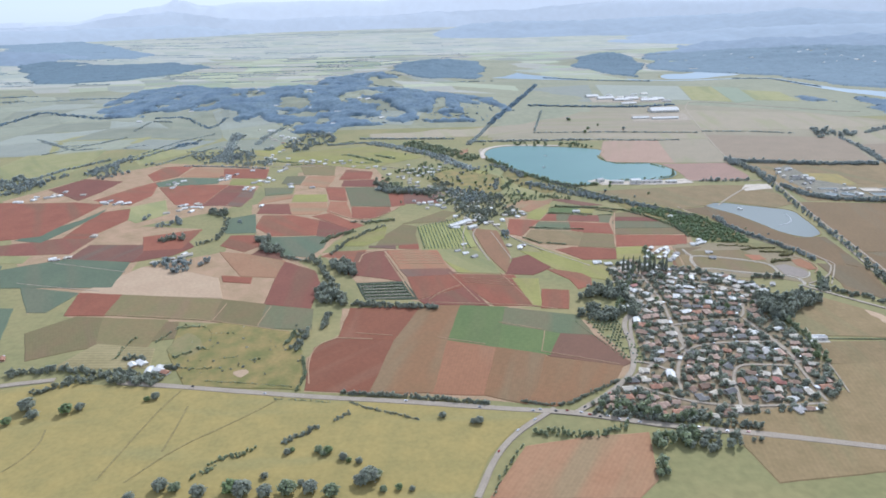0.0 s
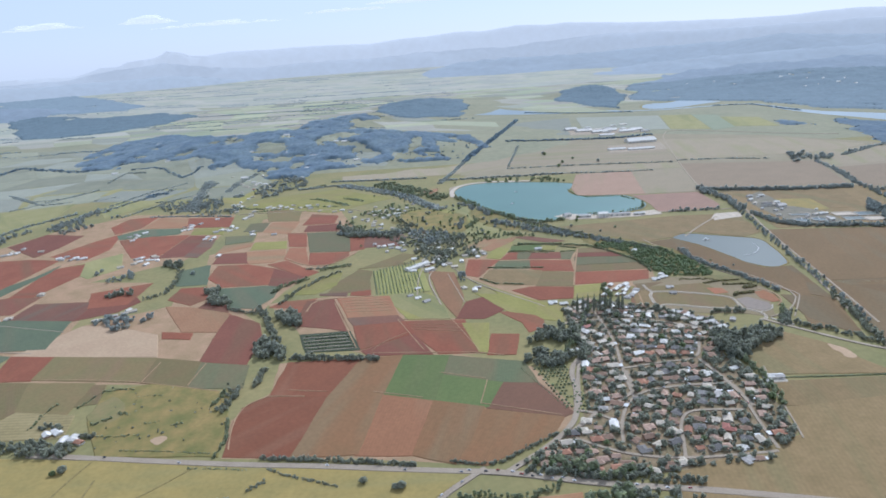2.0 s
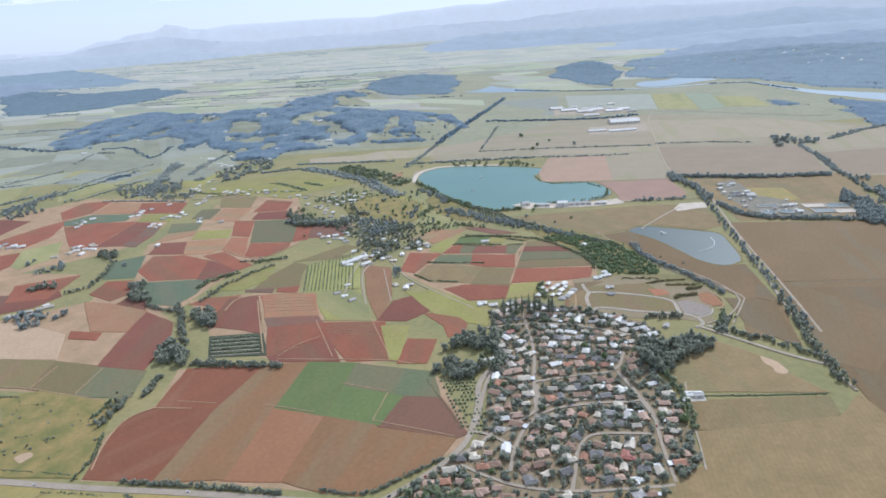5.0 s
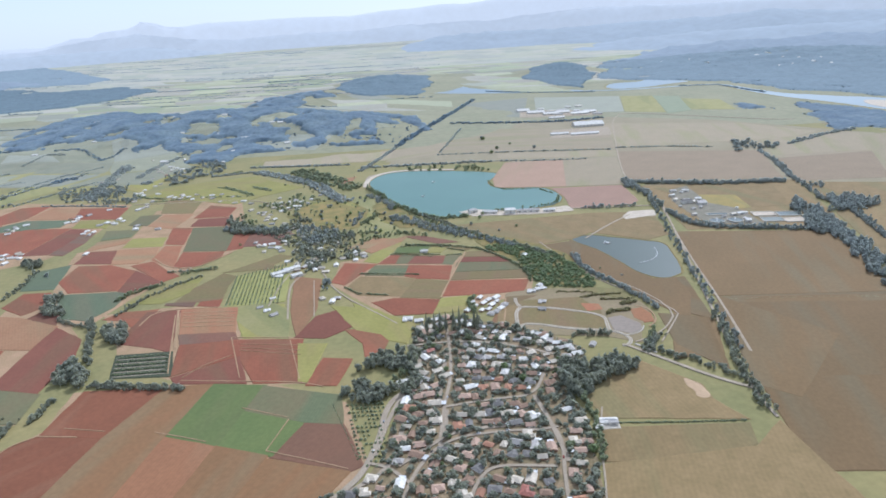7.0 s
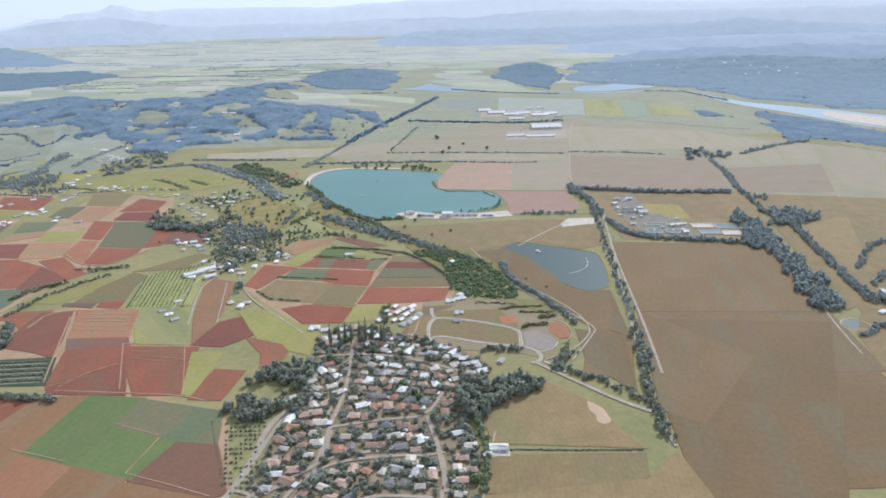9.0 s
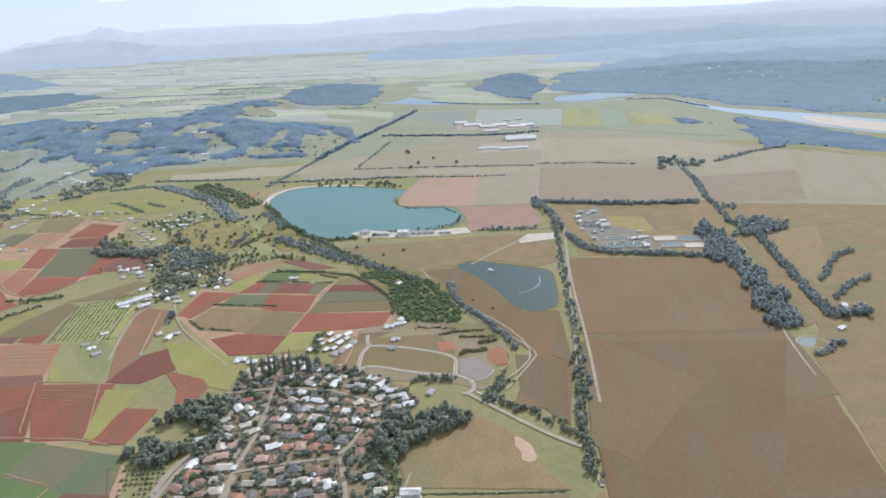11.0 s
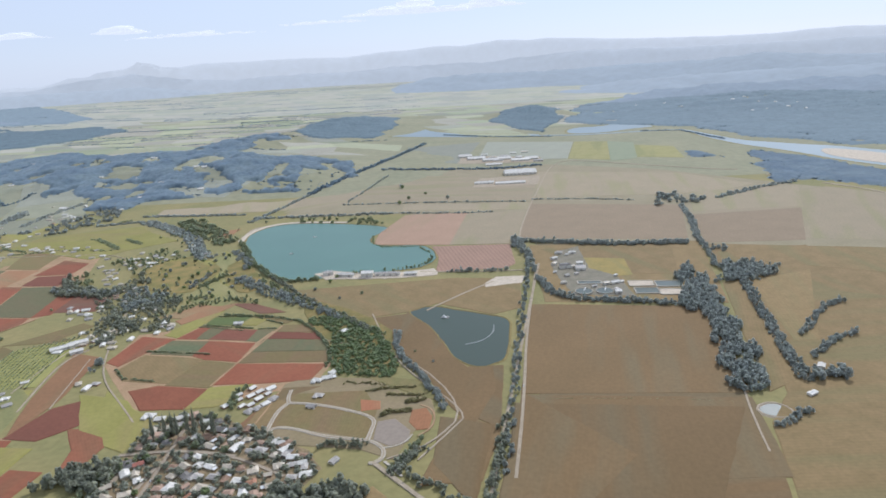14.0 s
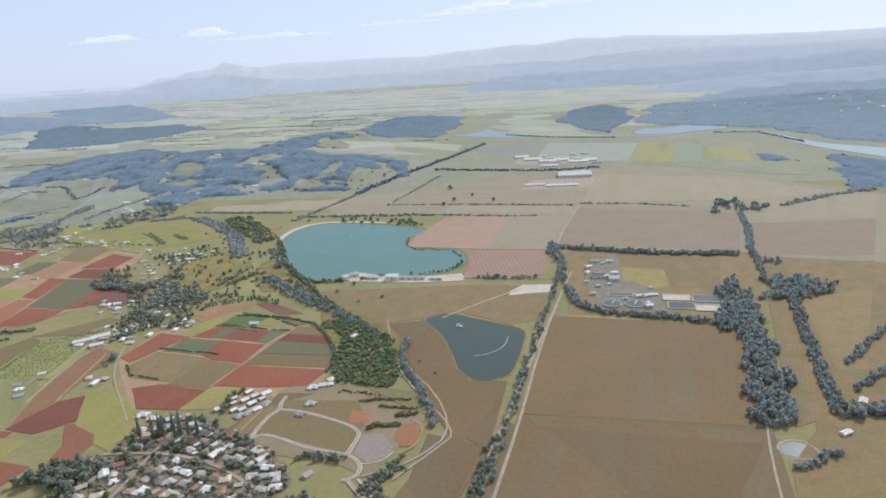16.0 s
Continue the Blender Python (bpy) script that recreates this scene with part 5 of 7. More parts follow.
belt([(-141, 946), (-113, 928), (-80, 894)], 3, 1.6, 1.8, 3, LEAF, "long uneven row of dark green trees")
belt([(-93, 941), (-61, 909)], 3, 1.8, 1.6, 3, LEAF, "long uneven row of dark green trees")
belt([(-205, 888), (-151, 899), (-84, 886)], 5, 4, 1.8, 4, LEAF, "long uneven row of dark green trees")
belt([(61, 667), (75, 684), (109, 706), (144, 687)], 6, 2.4, 1.8, 3.6, LEAF, "long uneven row of dark green trees")
belt([(356, 506), (400, 502), (440, 498), (468, 493)], 0.8, 0.8, 0.55, 0.6, LEAF, "long uneven row of dark green trees")
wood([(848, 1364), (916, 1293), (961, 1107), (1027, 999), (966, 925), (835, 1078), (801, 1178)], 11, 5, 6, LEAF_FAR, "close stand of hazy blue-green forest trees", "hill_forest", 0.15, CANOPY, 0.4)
belt([(753, 1733), (841, 1711), (871, 1524)], 9, 5, 4, 5, LEAF_FAR, "long uneven row of hazy blue-green forest trees")
belt([(290, 1867), (401, 1778), (546, 1720)], 8, 5, 4, 5, LEAF_FAR, "long uneven row of hazy blue-green forest trees")
belt([(-442, 948), (-428, 1004), (-393, 1063), (-392, 1096)], 8, 2.2, 2.4, 5, LEAF_BLUE, "long uneven row of blue-green gum trees")
belt([(-397, 911), (-382, 943), (-356, 1007), (-333, 1028)], 5, 2.4, 2, 4, LEAF_BLUE, "long uneven row of blue-green gum trees")
belt([(-542, 1177), (-537, 1211), (-525, 1235), (-490, 1226)], 6, 2.4, 2.2, 5, LEAF_BLUE, "long uneven row of blue-green gum trees")
belt([(-552, 1302), (-464, 1242), (-412, 1187), (-395, 1247)], 8, 2.4, 2.4, 5, LEAF_FAR, "long uneven row of hazy blue-green forest trees")
belt([(-384, 997), (-353, 994)], 6, 2, 2.2, 4, LEAF_BLUE, "long uneven row of blue-green gum trees")
belt([(-411, 1033), (-406, 1055), (-388, 1062)], 16, 1.4, 2.8, 6, LEAF_FAR, "long uneven row of hazy blue-green forest trees")
belt([(-334, 1078), (-332, 1092), (-333, 1116)], 16, 1.2, 2.4, 8, LEAF_BLUE, "long uneven row of blue-green gum trees")
belt([(-499, 1040), (-466, 1056)], 6, 2.4, 2.2, 4, LEAF_BLUE, "long uneven row of blue-green gum trees")
belt([(-354, 900), (-306, 893), (-232, 873)], 4, 2.2, 2, 4, LEAF_BLUE, "long uneven row of blue-green gum trees")
belt([(-241, 925), (-219, 909), (-194, 901)], 4, 2.4, 1.8, 4, LEAF, "long uneven row of dark green trees")
belt([(-265, 999), (-251, 999)], 14, 1.2, 2.6, 6, LEAF_BLUE, "long uneven row of blue-green gum trees")
belt([(-133, 944), (-108, 921), (-78, 889)], 7, 1.4, 2.2, 4, LEAF, "long uneven row of dark green trees")
belt([(-89, 934), (-61, 910)], 6, 1.4, 2.2, 4, LEAF, "long uneven row of dark green trees")
belt([(-108, 1026), (-67, 992), (-9, 931), (22, 873), (45, 831)], 18, 1, 2.8, 6, LEAF_BLUE, "long uneven row of blue-green gum trees")
belt([(-127, 1063), (-46, 1050), (25, 1043)], 7, 2, 2.6, 5, LEAF_BLUE, "long uneven row of blue-green gum trees")
belt([(45, 991), (64, 1060), (89, 1156)], 6, 2, 2.6, 5, LEAF_BLUE, "long uneven row of blue-green gum trees")
belt([(-171, 1017), (-132, 1025), (-109, 1029)], 7, 2.6, 2.4, 5, LEAF_BLUE, "long uneven row of blue-green gum trees")
belt([(-73, 751), (-58, 738), (-2, 729)], 7, 0.7, 2.2, 5, LEAF_BLUE, "long uneven row of blue-green gum trees")
belt([(-60, 762), (-48, 772)], 14, 0.9, 2.2, 5, LEAF, "long uneven row of dark green trees")
belt([(71, 736), (84, 763), (87, 773)], 7, 1.4, 2, 4, LEAF, "long uneven row of dark green trees")
belt([(69, 858), (96, 811), (104, 787)], 10, 1.2, 2.2, 4, LEAF_BLUE, "long uneven row of blue-green gum trees")
belt([(45, 713), (74, 708), (97, 709)], 10, 2, 2, 4, LEAF, "long uneven row of dark green trees")
belt([(77, 674), (90, 688), (109, 697), (131, 703)], 6, 2.4, 1.8, 3.6, LEAF, "long uneven row of dark green trees")
belt([(105, 759), (131, 729), (154, 703), (181, 681)], 14, 1.0, 2.4, 4.6, LEAF_BLUE, "long uneven row of blue-green gum trees")
belt([(154, 713), (181, 681), (206, 657), (223, 642)], 8, 1.2, 2.2, 4.4, LEAF_BLUE, "long uneven row of blue-green gum trees")
belt([(-206, 638), (-200, 637)], 6, 1.4, 2, 4, LEAF_BLUE, "long uneven row of blue-green gum trees")
belt([(-76, 622), (-58, 630), (-46, 635)], 5, 1.4, 1.6, 3, LEAF, "long uneven row of dark green trees")
belt([(-109, 569), (-102, 584), (-90, 594), (-81, 602)], 5, 0.9, 1.8, 3.4, LEAF, "long uneven row of dark green trees")
belt([(116, 661), (129, 661)], 1, 0.6, 0.8, 1.5, LEAF, "long uneven row of dark green trees")
belt([(132, 660), (143, 658)], 1, 0.6, 0.8, 1.5, LEAF, "long uneven row of dark green trees")
belt([(146, 662), (157, 651)], 1, 0.6, 0.8, 1.5, LEAF, "long uneven row of dark green trees")
belt([(160, 649), (176, 639)], 1, 0.6, 0.8, 1.5, LEAF, "long uneven row of dark green trees")
belt([(111, 643), (136, 637)], 1, 0.6, 0.8, 1.5, LEAF, "long uneven row of dark green trees")
belt([(138, 637), (154, 633)], 1, 0.6, 0.8, 1.5, LEAF, "long uneven row of dark green trees")
belt([(158, 631), (173, 631)], 1, 0.6, 0.8, 1.5, LEAF, "long uneven row of dark green trees")
wood([(-294, 883), (-315, 940), (-313, 984), (-285, 994), (-242, 911), (-232, 868)], 7, 2, 4, LEAF_BLUE, "close stand of blue-green gum trees", "wood", 0.45)
wood([(-219, 970), (-190, 998), (-172, 1060), (-212, 1177), (-233, 1114), (-238, 1040)], 7, 2.4, 5, LEAF_BLUE, "close stand of blue-green gum trees", "wood", 0.3)
wood([(-57, 769), (-58, 812), (-34, 854), (-35, 880), (3, 859), (-17, 804), (-12, 747)], 7, 1.8, 3.6, LEAF, "close stand of dark green trees", "wood", 0.4)
wood([(8, 725), (22, 745), (53, 717), (54, 686), (25, 675)], 5, 1.8, 4, LEAF_BLUE, "close stand of blue-green gum trees", "wood", 0.25)
wood([(58, 570), (59, 581), (63, 580), (66, 565)], 3.5, 1.8, 4, LEAF_BLUE, "close stand of blue-green gum trees", "wood", 0.25)
belt([(277, 441), (286, 452), (293, 461)], 5, 0.9, 1.8, 3.4, LEAF_SLATE, "long uneven row of dark slate-green trees")
belt([(237, 465), (255, 466), (264, 463)], 6, 1.2, 1.8, 4, LEAF_SLATE, "long uneven row of dark slate-green trees")
belt([(177, 506), (174, 526), (180, 536)], 4, 1.2, 1.6, 4, LEAF, "long uneven row of dark green trees")
wood([(110, 276), (133, 274), (156, 270), (161, 262), (146, 256), (109, 260)], 5, 2, 4, LEAF_SLATE, "close stand of dark slate-green trees", "wood", 0.25)
belt([(80, 296), (99, 291), (125, 285), (161, 279)], 5, 0.9, 1.8, 3.6, LEAF_SLATE, "long uneven row of dark slate-green trees")
belt([(-57, 320), (-34, 317), (-10, 313), (26, 306)], 2.5, 0.7, 1.3, 2.6, LEAF_SLATE, "long uneven row of dark slate-green trees")
belt([(43, 307), (61, 303), (69, 304), (85, 315), (101, 326)], 1.5, 0.8, 1.0, 2, LEAF_SLATE, "long uneven row of dark slate-green trees")
belt([(-180, 406), (-171, 407), (-160, 407)], 2, 0.8, 1.1, 1.6, LEAF, "long uneven row of dark green trees")
belt([(-154, 397), (-138, 396)], 1, 1.6, 0.8, 1.2, LEAF, "long uneven row of dark green trees")
belt([(-169, 364), (-164, 369), (-159, 372)], 2, 0.9, 1.1, 1.8, LEAF, "long uneven row of dark green trees")
belt([(-158, 377), (-149, 375)], 2, 0.9, 1.2, 1.8, LEAF, "long uneven row of dark green trees")
belt([(-159, 352), (-149, 351), (-137, 352)], 1.5, 1.2, 1.0, 1.5, LEAF, "long uneven row of dark green trees")
belt([(-139, 337), (-112, 333), (-85, 328)], 1, 0.9, 0.7, 1.1, LEAF, "long uneven row of dark green trees")
belt([(-138, 362), (-126, 365)], 1, 1.6, 0.8, 1.2, LEAF, "long uneven row of dark green trees")
belt([(-117, 360), (-112, 361)], 1.5, 0.8, 1, 1.6, LEAF, "long uneven row of dark green trees")
belt([(-100, 378), (-98, 388), (-98, 397)], 3, 0.9, 1.4, 2.6, LEAF, "long uneven row of dark green trees")
belt([(-94, 370), (-91, 376), (-92, 399)], 7, 0.8, 1.8, 3.6, LEAF_SLATE, "long uneven row of dark slate-green trees")
belt([(-81, 398), (-80, 409), (-79, 423)], 5, 0.9, 1.8, 3.6, LEAF_SLATE, "long uneven row of dark slate-green trees")
belt([(-83, 324), (-81, 342), (-87, 363)], 2, 0.9, 1, 1.8, LEAF, "long uneven row of dark green trees")
belt([(-187, 386), (-182, 403), (-175, 413)], 2, 1.4, 0.9, 1.4, LEAF, "long uneven row of dark green trees")
belt([(-205, 364), (-206, 382), (-203, 395)], 2, 1.4, 1, 1.6, LEAF, "long uneven row of dark green trees")
belt([(-81, 276), (-75, 282), (-67, 287), (-64, 290)], 4, 0.8, 1.4, 2.6, LEAF_SLATE, "long uneven row of dark slate-green trees")
belt([(-57, 294), (-53, 298), (-49, 301)], 2.5, 0.8, 1.1, 2, LEAF_SLATE, "long uneven row of dark slate-green trees")
belt([(-51, 311), (-43, 306), (-24, 298), (-12, 293)], 1.5, 0.8, 0.9, 1.6, LEAF_SLATE, "long uneven row of dark slate-green trees")
belt([(-94, 316), (-78, 314), (-61, 311)], 1, 0.9, 0.7, 1, LEAF, "long uneven row of dark green trees")
belt([(-200, 350), (-188, 346), (-170, 342)], 5, 0.9, 1.6, 3.4, LEAF_SLATE, "long uneven row of dark slate-green trees")
belt([(-200, 364), (-192, 366), (-182, 362)], 4, 1.0, 1.6, 3.4, LEAF_SLATE, "long uneven row of dark slate-green trees")
belt([(-168, 354), (-160, 352)], 5, 0.8, 1.6, 3.4, LEAF_SLATE, "long uneven row of dark slate-green trees")
# Very low bushes that stand for the dark ditch beside the front fields.
belt([(90, 401), (101, 373), (110, 349)], 0.6, 0.5, 0.5, 0.8, LEAF, "long uneven row of dark green trees")
belt([(-469, 866), (-463, 916), (-455, 979)], 14, 1.1, 2.2, 4.2, LEAF_BLUE, "long uneven row of blue-green gum trees")
belt([(-533, 756), (-517, 786), (-511, 830), (-497, 866)], 12, 1.2, 2.2, 4.2, LEAF_BLUE, "long uneven row of blue-green gum trees")
belt([(-307, 916), (-324, 1020), (-347, 1139)], 16, 1.0, 2.4, 4.6, LEAF_BLUE, "long uneven row of blue-green gum trees")
belt([(-450, 986), (-424, 1079), (-386, 1135)], 6, 1.8, 2, 4, LEAF_BLUE, "long uneven row of blue-green gum trees")
belt([(-689, 1135), (-608, 1063), (-558, 1077), (-534, 1130)], 5, 1.8, 2.2, 4, LEAF_BLUE, "long uneven row of blue-green gum trees")
belt([(-287, 1035), (-288, 1104), (-276, 1179)], 12, 1.2, 2.4, 4.6, LEAF_BLUE, "long uneven row of blue-green gum trees")
belt([(-609, 1001), (-579, 1045), (-546, 1112)], 5, 2, 2, 4, LEAF_BLUE, "long uneven row of blue-green gum trees")
belt([(65, 735), (67, 766), (70, 776)], 6, 1.2, 1.8, 3.6, LEAF_BLUE, "long uneven row of blue-green gum trees")
belt([(-4, 776), (-10, 816), (18, 844)], 4, 2.2, 1.6, 3, LEAF, "long uneven row of dark green trees")
wood([(213, 419), (219, 429), (229, 430), (244, 427), (261, 427), (265, 422), (253, 410), (238, 396), (226, 394), (219, 401)], 2.6, 2.3, 6, LEAF_SLATE, "close stand of dark slate-green trees", "wood", 0.08)
wood([(100, 436), (105, 446), (118, 453), (135, 462), (138, 440), (129, 432), (116, 432)], 2.6, 2.1, 5.5, LEAF_SLATE, "close stand of dark slate-green trees", "wood", 0.08)
wood([(95, 411), (108, 416), (123, 416), (138, 422), (139, 410), (126, 400), (110, 403), (96, 403)], 2.6, 2.0, 5, LEAF_SLATE, "close stand of dark slate-green trees", "wood", 0.08)
wood([(-162, 554), (-171, 585), (-162, 590), (-150, 567), (-141, 543), (-150, 547)], 2.6, 2.2, 5, LEAF_SLATE, "clump of dark slate-green trees among fields", "wood", 0.12)
wood([(-91, 509), (-92, 523), (-79, 524), (-73, 512), (-71, 493), (-83, 493)], 2.6, 2.2, 5, LEAF_SLATE, "clump of dark slate-green trees among fields", "wood", 0.12)
wood([(-94, 443), (-96, 461), (-86, 465), (-74, 458), (-63, 441), (-68, 431), (-85, 438)], 2.6, 2.2, 5, LEAF_SLATE, "clump of dark slate-green trees among fields", "wood", 0.12)
wood([(-304, 630), (-311, 669), (-280, 670), (-258, 646), (-255, 626), (-281, 624)], 4.2, 1.9, 3.6, LEAF_BLUE, "clump of dark slate-green trees among fields", "wood", 0.46)
wood([(-247, 522), (-242, 544), (-218, 543), (-206, 533), (-206, 507), (-214, 501)], 4.2, 1.9, 3.6, LEAF_BLUE, "clump of dark slate-green trees among fields", "wood", 0.46)
wood([(-264, 589), (-262, 606), (-243, 600), (-235, 587), (-255, 582)], 3.2, 2.0, 4, LEAF_SLATE, "clump of dark slate-green trees among fields", "wood", 0.12)
wood([(-243, 663), (-245, 681), (-226, 670), (-221, 649)], 3, 2, 4.4, LEAF_SLATE, "clump of dark slate-green trees among fields", "wood", 0.12)
wood([(-444, 830), (-485, 916), (-463, 948), (-419, 957), (-398, 919), (-424, 873)], 6, 2.0, 3.6, LEAF_BLUE, "clump of dark slate-green trees among fields", "wood", 0.42)
wood([(-358, 954), (-321, 1048), (-288, 1000), (-268, 925), (-328, 908)], 6, 2.0, 3.6, LEAF_BLUE, "clump of dark slate-green trees among fields", "wood", 0.42)
wood([(-74, 776), (-71, 791), (-56, 758), (-22, 741), (-5, 751), (-1, 727), (-45, 719), (-66, 737)], 3, 2.0, 4.4, LEAF_SLATE, "clump of dark slate-green trees among fields", "wood", 0.12)
belt([(-113, 536), (-98, 510), (-88, 482), (-79, 462)], 5, 1.1, 2.0, 4.4, LEAF_SLATE, "uneven row of dark trees between fields")
belt([(-140, 540), (-123, 528), (-109, 523)], 3, 1.2, 1.6, 3.4, LEAF_SLATE, "uneven row of dark trees between fields")
belt([(-96, 539), (-86, 570), (-71, 596), (-54, 616)], 4, 1.4, 1.6, 3, LEAF_SLATE, "uneven row of dark trees between fields")
belt([(-65, 437), (-41, 432), (-2, 427)], 5, 0.8, 2.2, 4.4, LEAF_SLATE, "uneven row of dark trees between fields")
belt([(-226, 574), (-211, 585), (-211, 613), (-220, 655)], 5, 1.6, 1.6, 3.2, LEAF_SLATE, "uneven row of dark trees between fields")
belt([(-91, 628), (-67, 630), (-45, 631)], 3, 1.4, 1.4, 2.6, LEAF_SLATE, "uneven row of dark trees between fields")
wood([(514, 688), (528, 706), (519, 647), (508, 575), (503, 539), (495, 511), (482, 506), (473, 508), (479, 536), (493, 604)], 2.2, 1.6, 4.4, LEAF_BLUE, "tall dark blue-green windbreak trees beside cane", "wood", 0.08)
wood([(502, 694), (529, 749), (521, 700), (497, 622), (488, 627)], 2.4, 1.6, 4.4, LEAF_BLUE, "tall dark blue-green windbreak trees beside cane", "wood", 0.12)
wood([(548, 733), (580, 736), (602, 720), (584, 701), (569, 684), (531, 685)], 2.8, 1.8, 4.4, LEAF_BLUE, "tall dark blue-green windbreak trees beside cane", "wood", 0.12)
belt([(554, 686), (543, 634), (532, 585), (523, 542), (518, 511)], 8, 0.5, 1.6, 4.4, LEAF_BLUE, "long row of dark blue-green windbreak trees")
belt([(587, 910), (565, 824), (553, 756), (547, 730)], 5, 1.8, 2.4, 5, LEAF_BLUE, "long row of dark blue-green windbreak trees")
belt([(560, 780), (573, 784), (574, 770)], 8, 1.6, 2.4, 4.5, LEAF_BLUE, "long row of dark blue-green windbreak trees")
belt([(547, 575), (569, 602), (590, 626), (607, 633)], 5, 1.2, 2.0, 4.4, LEAF_BLUE, "row of dark farm trees along a fence")
belt([(536, 542), (551, 556), (567, 568), (587, 579)], 5, 1.2, 2.0, 4.4, LEAF_BLUE, "row of dark farm trees along a fence")
wood([(519, 523), (530, 514), (546, 526), (556, 528), (546, 508), (523, 504)], 3.4, 2.2, 5, LEAF_BLUE, "clump of dark trees round a farmhouse", "wood", 0.15)
belt([(478, 466), (488, 470), (496, 477), (505, 481)], 4, 1.1, 1.8, 3.6, LEAF_BLUE, "row of dark farm trees beside a dam")
belt([(268, 611), (270, 586), (276, 563), (286, 547), (294, 528), (302, 507), (305, 497)], 4.5, 0.8, 1.8, 3.8, LEAF_BLUE, "dense row of dark trees along the creek")
belt([(131, 765), (174, 705), (206, 664), (223, 647), (248, 616)], 5, 1.0, 1.8, 3.4, LEAF_SLATE, "dense row of dark trees along the creek")
belt([(108, 641), (148, 629)], 0.8, 0.7, 0.8, 1.2, LEAF, "clipped dark windbreak hedge in a row crop")
belt([(121, 664), (157, 656), (187, 644), (207, 618), (220, 592), (225, 568), (223, 559)], 2.4, 0.8, 1.2, 2.4, LEAF, "curved dark hedge round a block of fields")
wood([(193, 644), (203, 654), (224, 644), (248, 623), (263, 597), (271, 557), (267, 541), (250, 544), (235, 552), (226, 574), (218, 611)], 2.3, 1.7, 2.0, LEAF_CREEK, "dense bushy green trees in the creek bed", "wood", 0.0)
belt([(255, 524), (271, 526), (287, 527)], 2, 0.6, 1.3, 1.9, LEAF_OLIVE, "row of olive-brown bushes by the estate")
belt([(269, 518), (281, 517), (292, 516)], 2.4, 0.6, 1.4, 2.0, LEAF_OLIVE, "row of olive-brown bushes by the estate")
belt([(267, 495), (276, 498), (285, 499)], 4, 0.4, 1.7, 2.4, LEAF_OLIVE, "row of olive-brown bushes by the estate")
belt([(281, 508), (293, 511)], 3.2, 0.4, 1.6, 2.4, LEAF_OLIVE, "row of olive-brown bushes by the estate")
belt([(240, 536), (255, 534), (268, 531)], 3, 1.0, 1.2, 1.6, LEAF_OLIVE, "row of olive-brown bushes by the estate")
belt([(284, 449), (290, 456), (297, 459)], 3, 1.0, 1.3, 2.2, LEAF_SLATE, "row of dark shrubs along a track")
belt([(277, 438), (284, 448), (289, 453)], 6, 0.8, 1.8, 3.4, LEAF_SLATE, "row of dark shrubs along a track")
wood([(0, 737), (-12, 813), (5, 783), (38, 742), (72, 712), (66, 688), (51, 673), (56, 630), (50, 605), (37, 613), (16, 669)], 3.4, 1.7, 3.2, LEAF_SLATE, "close dark trees between village houses", "wood", 0.45)

# ---- orchard ----
ROW_TREES = []
for i in range(14):
    for j in range(52):
        u, v = (i + 0.5) / 14, (j + 0.5) / 52
        x = (-23 * (1 - u) + 17 * u) * (1 - v) + (-15 * (1 - u) + 28 * u) * v
        y = (609 * (1 - u) + 635 * u) * (1 - v) + (547 * (1 - u) + 547 * u) * v
        if RNG.random() > 0.05:
            ROW_TREES.append((x + RNG.uniform(-0.15, 0.15), y + RNG.uniform(-0.3, 0.3), RNG.uniform(0.65, 0.95), RNG.uniform(1.2, 1.7)))
heap("orchard_trees", ROW_TREES, LEAF, "neat rows of small dark green fruit trees", BUSHES)
NEAR_ROWS = []
for i in range(9):
    for j in range(16):
        x, y = 99 + i * 2.4 + j * 0.9, 398 - j * 3.6
        if x < 120 + j * 0.3 and x > 97 + j * 1.05 and RNG.random() > 0.2:
            NEAR_ROWS.append((x, y, RNG.uniform(0.8, 1.2), RNG.uniform(1.4, 2.2)))
heap("orchard_trees", NEAR_ROWS, LEAF, "straggling rows of orchard trees on rough grass", BUSHES)

for k in range(5):
    # Windbreak hedges with pale wheel tracks between them.
    u = 0.08 + k * 0.2
    a, b = (-64 + 9 * u, 473 - 28 * u), (-30 + 10 * u, 474 - 28 * u)
    belt([a, b], 0.8, 0.6, 0.9, 1.5, LEAF, "clipped dark windbreak hedge in a row crop", "hedge", 0.02)
    tagged(strip("wheel_track", [(a[0] + 1, a[1] - 2.4), (b[0] - 1, b[1] - 2.4)], 0.8, 0.46, GRAVEL), "pale wheel track between windbreak hedges", "track", "", "structure")

# ---- single trees ----


def tree(seed, r, h, leaf):
    """A tree: tapered trunk with limbs, and a crown of many clumps."""
    rng = np.random.default_rng(seed)
    root = new("tree")
    bm = bmesh.new()
    box(bm, 0, 0, -0.15, r * 0.22, r * 0.22, h * 0.55, 20, 0.45)
    for k in range(4):
        a, tilt = k * 90 + rng.uniform(-25, 25), rng.uniform(30, 50)
        m = pose(0, 0, h * (0.22 + 0.05 * k), 0, 0, a) @ pose(0, 0, 0, tilt, 0, 0)
        bmesh.ops.create_cone(bm, cap_ends=True, segments=5, radius1=r * 0.06, radius2=r * 0.025, depth=h * 0.4, matrix=m @ Matrix.Translation((0, 0, h * 0.2)))
    part("trunk", bm, BARK, root, "grey-brown trunk and limbs")
    v, f = crown(rng, 170, 0.19, 0.88, 0.72, 0.35)
    top = mesh("crown", v * (r, r, h / 1.9), f, leaf, root)
    top.data.polygons.foreach_set("use_smooth", [True] * len(f))
    return root


